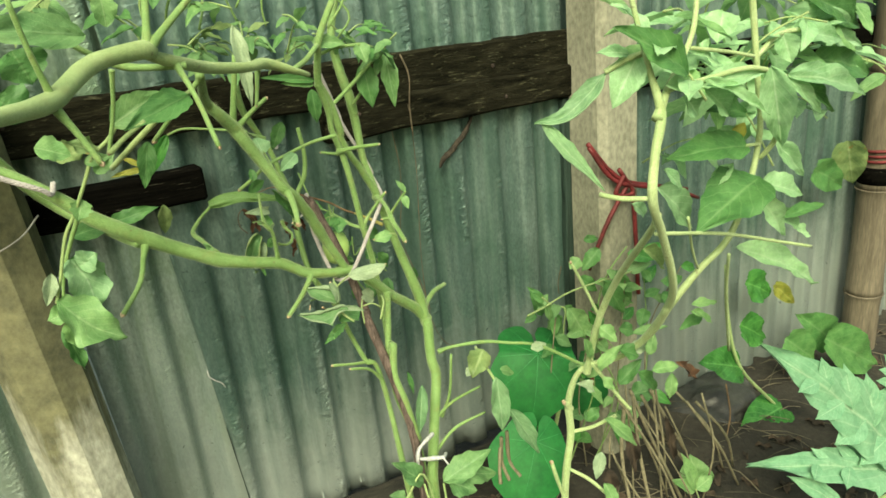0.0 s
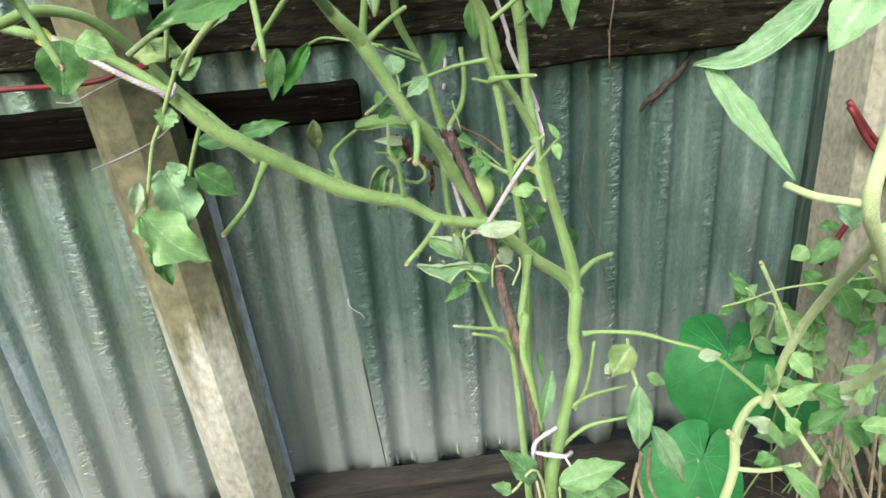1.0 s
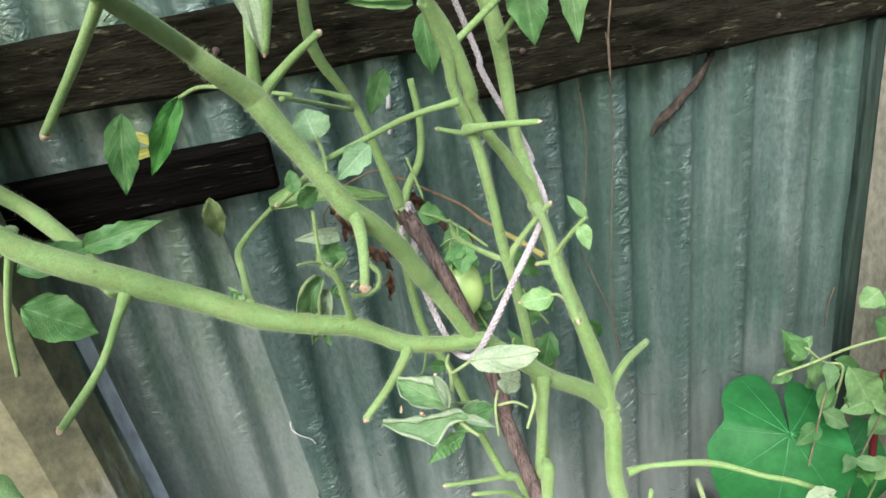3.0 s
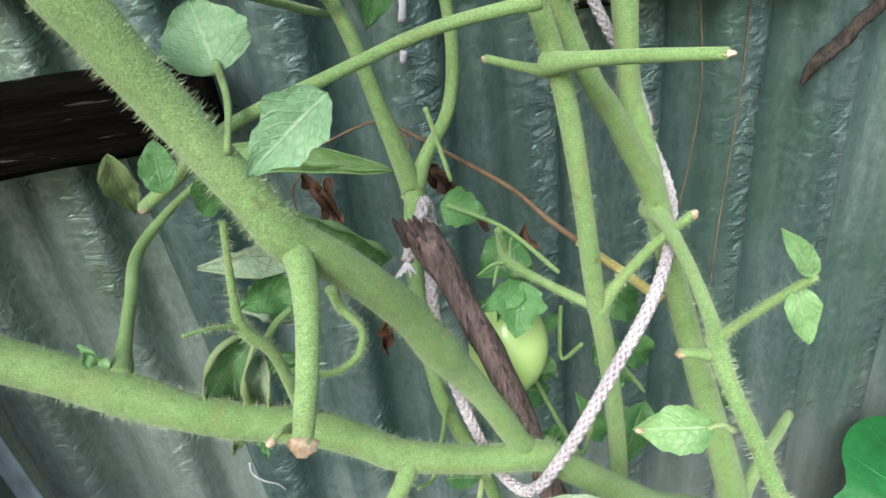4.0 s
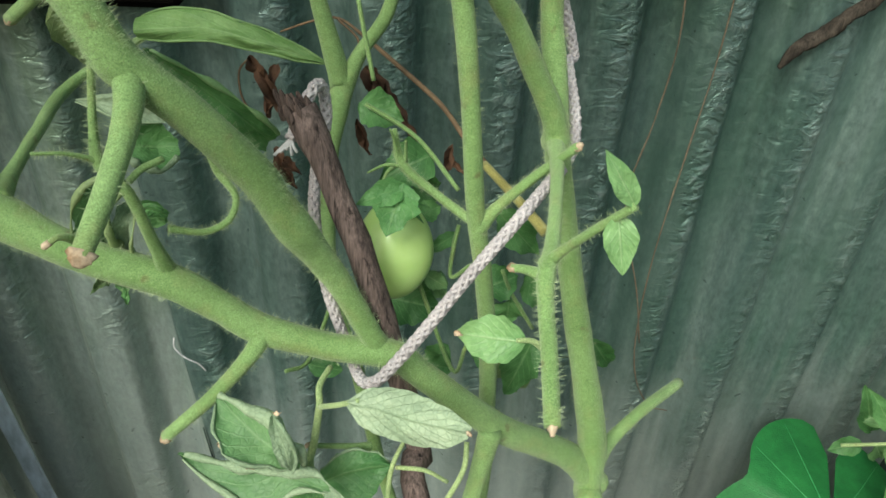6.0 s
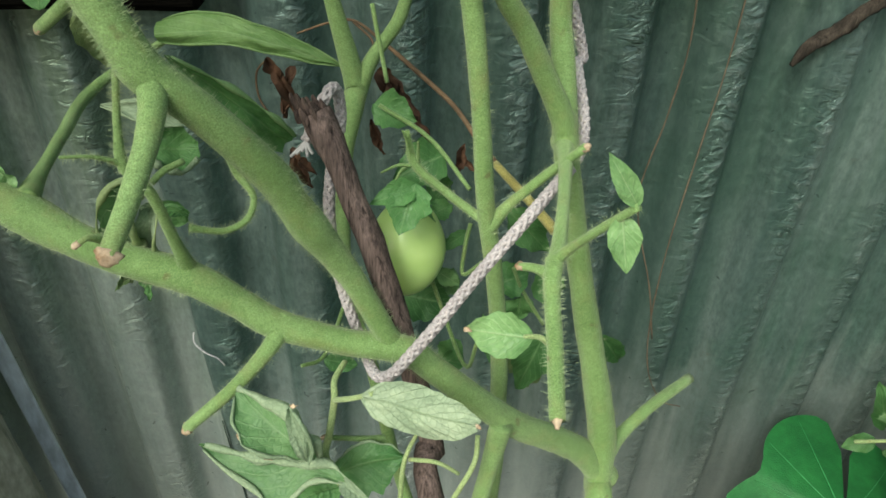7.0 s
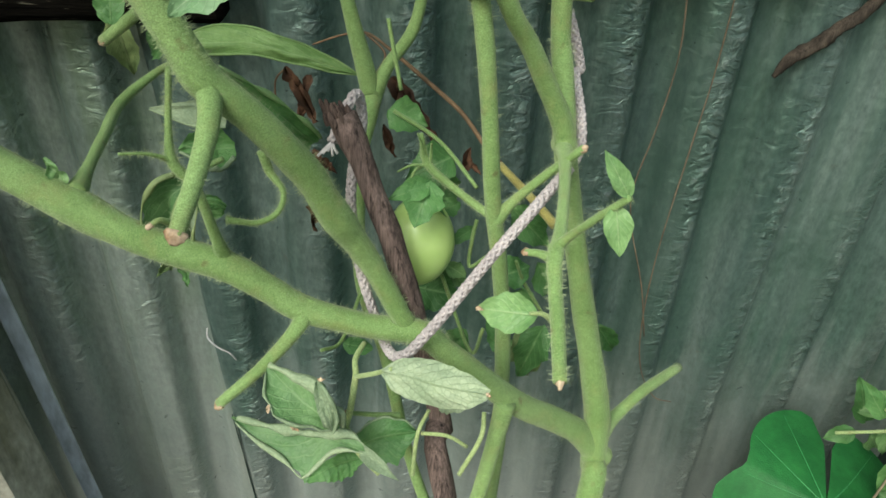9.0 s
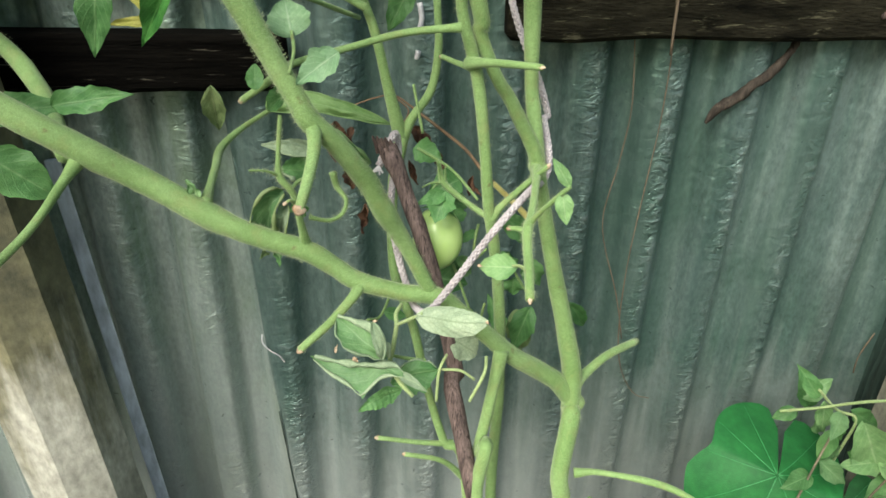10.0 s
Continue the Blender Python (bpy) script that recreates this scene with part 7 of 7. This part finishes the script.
# ---- wires, twigs and sky slits on the fence ----
red = thing("red_wire", (0.9020, 0.9250, 0.5944), "dark red plastic-coated wire wound round the pale post", "wire")
for p in ([(0.8151, 0.9320, 0.6808), (0.8540, 0.9250, 0.6300), (0.8971, 0.9200, 0.5963), (1.0054, 0.9250, 0.5610), (1.1235, 0.9500, 0.5088)], [(0.8174, 0.9320, 0.6732), (0.8625, 0.9200, 0.6080), (0.9381, 0.9180, 0.5791), (1.0778, 0.9400, 0.5389)], [(0.8999, 0.9200, 0.5925), (0.8474, 0.9200, 0.5283), (0.8086, 0.9300, 0.4428)], [(0.8746, 0.9180, 0.6248), (0.9073, 0.9160, 0.5753), (0.8671, 0.9180, 0.5785), (0.8844, 0.9140, 0.6128)],
          [(0.9113, 0.9200, 0.5792), (0.9184, 0.9200, 0.4823), (0.9259, 0.9200, 0.3616)], [(0.8007, 0.9200, 0.3624), (0.7987, 0.9200, 0.2828), (0.8015, 0.9200, 0.1973)]):
    part("strand", tube(bmesh.new(), p, 0.0042, 8, 6, 0.2), RED, red)
red2 = thing("red_wire", (-0.1441, 0.9000, 0.8016), "red wire strung to the concrete post", "wire")
part("strand", tube(bmesh.new(), [(-0.2562, 0.8800, 0.8089), (-0.1952, 0.8900, 0.8076), (-0.1375, 0.9000, 0.8045), (-0.0959, 0.8980, 0.8066), (-0.0697, 0.9000, 0.8156), (-0.0488, 0.9100, 0.8144)], 0.003, 8, 6, 0.1), RED, red2)
post_wire = thing("thin_wire", (-0.0921, 0.9150, 0.7217), "thin grey wire tied round the concrete post", "wire")
part("strand", tube(bmesh.new(), [(-0.1441, 0.9300, 0.7013), (-0.1265, 0.9080, 0.7105), (-0.0912, 0.9000, 0.7225), (-0.0552, 0.9050, 0.7365), (-0.0329, 0.9300, 0.7523)], 0.0011, 6, 6, 0.1), WIRE, post_wire)
part("strand", tube(bmesh.new(), [(-0.1481, 0.9000, 0.7876), (-0.1294, 0.8950, 0.7866), (-0.1040, 0.8970, 0.7968), (-0.0604, 0.9020, 0.8125)], 0.0011, 6, 6, 0.1), WIRE, post_wire)
twig = thing("dry_twig", (0.6038, 1.0300, 0.7146), "crooked grey-brown dry twig caught under the rail", "twig")
part("stick", tube(bmesh.new(), [(0.5650, 1.0250, 0.6735, 0.0016), (0.5760, 1.0260, 0.6880, 0.0040), (0.5880, 1.0270, 0.6945, 0.0046), (0.6010, 1.0280, 0.7060, 0.0049), (0.6160, 1.0290, 0.7170, 0.0045), (0.6300, 1.0300, 0.7310, 0.0038), (0.6390, 1.0320, 0.7460, 0.0034), (0.6430, 1.0350, 0.7650, 0.0021)], None, 10, 6, 0.45), TWIG, twig)
for pts, r in (([(0.5077, 1.0050, 0.7931), (0.5226, 1.0300, 0.7406), (0.5248, 1.0350, 0.6695), (0.5206, 1.0350, 0.6045), (0.5154, 1.0350, 0.5126), (0.5174, 1.0350, 0.4319), (0.5265, 1.0330, 0.3773), (0.5481, 1.0350, 0.3368), (0.5691, 1.0350, 0.3272)], 0.0006), ([(0.4872, 1.0350, 0.7546), (0.4943, 1.0350, 0.6865), (0.4893, 1.0340, 0.6296), (0.4823, 1.0360, 0.5601), (0.5083, 1.0360, 0.4765), (0.5234, 1.0360, 0.4154)], 0.0006),
               ([(0.5032, 1.0050, 0.8705), (0.5147, 1.0050, 0.8362), (0.5100, 1.0050, 0.7888), (0.5132, 1.0100, 0.7412)], 0.0012), ([(0.8236, 1.0300, 0.4166), (0.8144, 1.0300, 0.3843), (0.8152, 1.0300, 0.3590)], 0.0009)):
    t = thing("dry_tendril", pts[0], "thin dry brown tendril hanging on the metal fence", "tendril", "dry tendrils")
    part("strand", tube(bmesh.new(), pts, r, 5, 5, 0.35), VINE_TAN, t)
hook = thing("thin_wire", (0.125, 1.035, 0.438), "bent pale wire poking out of the fence sheet", "wire")
part("strand", tube(bmesh.new(), [(0.1225, 1.0330, 0.4380), (0.1225, 1.0300, 0.4290), (0.1300, 1.0280, 0.4200), (0.1390, 1.0300, 0.4110), (0.1430, 1.0320, 0.4010)], 0.0007, 6, 6, 0.2), PLASTIC, hook)
# White strips stand in for bright sky seen through slits in the metal.
scrap = thing("sky_slits", (0.2927, 1.0300, 0.7665), "white strips standing in for bright sky through two slits", "scrap")
for p in ([(0.2914, 1.0300, 0.7809), (0.2936, 1.0300, 0.7685), (0.2917, 1.0300, 0.7573)], [(0.2905, 1.0300, 0.7401), (0.2890, 1.0300, 0.7329)]):
    part("strip", tube(bmesh.new(), p, 0.0025, 6, 4, 0.3), PLASTIC, scrap)

# ---- litter on the ground ----
litter_rng = random.Random(11)


def straw_litter(count):
    bm = bmesh.new()
    for _ in range(count):
        x, y = litter_rng.uniform(0.1, 2.2), litter_rng.uniform(0.25, 1.02)
        a, L = litter_rng.uniform(0, 6.28), litter_rng.uniform(0.03, 0.14)
        z = ground_height(x, y)
        e = (x + math.cos(a) * L, min(1.03, y + math.sin(a) * L))
        tube(bm, [(x, y, z + 0.003), ((x + e[0]) / 2, (y + e[1]) / 2, z + litter_rng.uniform(0.006, 0.02)), (e[0], e[1], ground_height(*e) + 0.003)], litter_rng.uniform(0.0004, 0.0012), 4, 2, 0.0, cap=False)
    return bm


tagged(part("straw_litter", straw_litter(520), STRAW), "scattered dry brown straw and stalks on the soil", "litter", kind="stuff")


def dead_leaves(count):
    bm = bmesh.new()
    for k in range(count):
        x, y = litter_rng.uniform(0.0, 2.2), litter_rng.uniform(0.3, 1.0)
        a, L = litter_rng.uniform(0, 6.28), litter_rng.uniform(0.02, 0.05)
        z = ground_height(x, y) + 0.006
        one = blade((x, y, z), (x + math.cos(a) * L, y + math.sin(a) * L, z + litter_rng.uniform(0, 0.015)), L * 0.45, (0, 0, 1), fold=0.5, curl=0.3, wave=0.3, depth=0.3, seed=k, nu=7, nv=4)
        tmp = bpy.data.meshes.new("tmp")
        one.to_mesh(tmp)
        one.free()
        bm.from_mesh(tmp)
        bpy.data.meshes.remove(tmp)
    return bm


tagged(part("dead_leaf_litter", dead_leaves(260), LITTER), "crumpled brown dead leaves on the soil", "litter", kind="stuff")
bundle = thing("dead_stalks", (0.78, 0.8, 0.0), "bundle of tan dead plant stalks standing by the post", "dead stalks")
for pts in ([(0.7846, 0.8000, 0.2556), (0.8137, 0.7800, 0.1578), (0.8624, 0.7400, 0.0063)], [(0.8327, 0.8200, 0.2148), (0.8721, 0.8000, 0.1210), (0.9566, 0.7800, -0.0128)], [(0.7815, 0.7900, 0.2500), (0.7753, 0.7700, 0.1561), (0.7733, 0.7400, 0.0518)], [(0.8754, 0.8400, 0.2006), (0.9173, 0.8200, 0.1033), (0.9597, 0.8200, 0.0304)], [(0.7514, 0.7800, 0.2440), (0.7247, 0.7600, 0.1728), (0.7149, 0.7300, 0.0884)]):
    stem(bundle, pts, TWIG_TAN, "stalk", radius=0.0042, tip=0.9, sides=8, rough=0.2)
stem(bundle, [(1.1110, 0.8500, 0.1169), (1.1298, 0.8500, 0.0241), (1.0905, 0.8400, -0.0410), (1.0455, 0.8400, -0.0380)], VINE_DRY, "stalk", radius=0.0022, sides=6)
for a, b, w in (((0.7450, 0.7600, 0.2108), (0.7384, 0.7400, 0.1308), 0.03), ((0.6368, 0.7000, 0.2157), (0.6353, 0.6800, 0.1631), 0.03), ((0.8790, 0.8000, 0.1563), (0.8823, 0.7800, 0.0631), 0.024)):
    leaf(bundle, a, b, w, LITTER, "dried_leaf", fold=0.8, wave=0.4, depth=0.3)
stalk_rng = random.Random(29)
for _ in range(14):
    top_at = Vector((stalk_rng.uniform(0.68, 0.92), stalk_rng.uniform(0.74, 0.84), stalk_rng.uniform(0.16, 0.3)))
    foot_at = Vector((top_at.x + stalk_rng.uniform(-0.05, 0.12), top_at.y - stalk_rng.uniform(0.0, 0.06), 0.0))
    mid_at = top_at.lerp(foot_at, 0.5) + Vector((stalk_rng.uniform(-0.02, 0.02), -0.01, 0.0))
    stem(bundle, [tuple(top_at), tuple(mid_at), tuple(foot_at)], TWIG_TAN, "stalk", radius=stalk_rng.uniform(0.0018, 0.0034), tip=0.9, sides=6, rough=0.2, per=4)
husk = thing("dead_stalks", (0.42, 0.70, 0.06), "shrivelled brown stalks below the drooping leaf", "dead stalks")
for pts in ([(0.4414, 0.7000, 0.3617), (0.4397, 0.7000, 0.3201), (0.4435, 0.6900, 0.2939)], [(0.4513, 0.7000, 0.3679), (0.4523, 0.7000, 0.3174), (0.4561, 0.6800, 0.3006)], [(0.4386, 0.7000, 0.3457), (0.4285, 0.6900, 0.3230), (0.4216, 0.6800, 0.3040)]):
    stem(husk, pts, TWIG_TAN, "stalk", radius=0.003, sides=6, rough=0.3)
bag = bmesh.new()
bmesh.ops.create_icosphere(bag, subdivisions=4, radius=1.0)
for v in bag.verts:
    n = v.co.normalized()
    v.co = Vector((n.x * 0.13, n.y * 0.09, max(-0.02, n.z * 0.05))) * (1 + 0.28 * noise.noise(n * 2.2) + 0.14 * noise.noise(n * 6))
BAG = two_scale("dusty_black_plastic", (0.012, 0.012, 0.012), (0.06, 0.058, 0.055), 90.0, 14.0, 0.35, (1, 1, 1), 0.5, 0.003)
placed(bag, Matrix.Translation((1.22, 0.97, -0.04)))
tagged(part("plastic_bag", bag, BAG), "crumpled dusty black plastic bag on the soil", "bag")
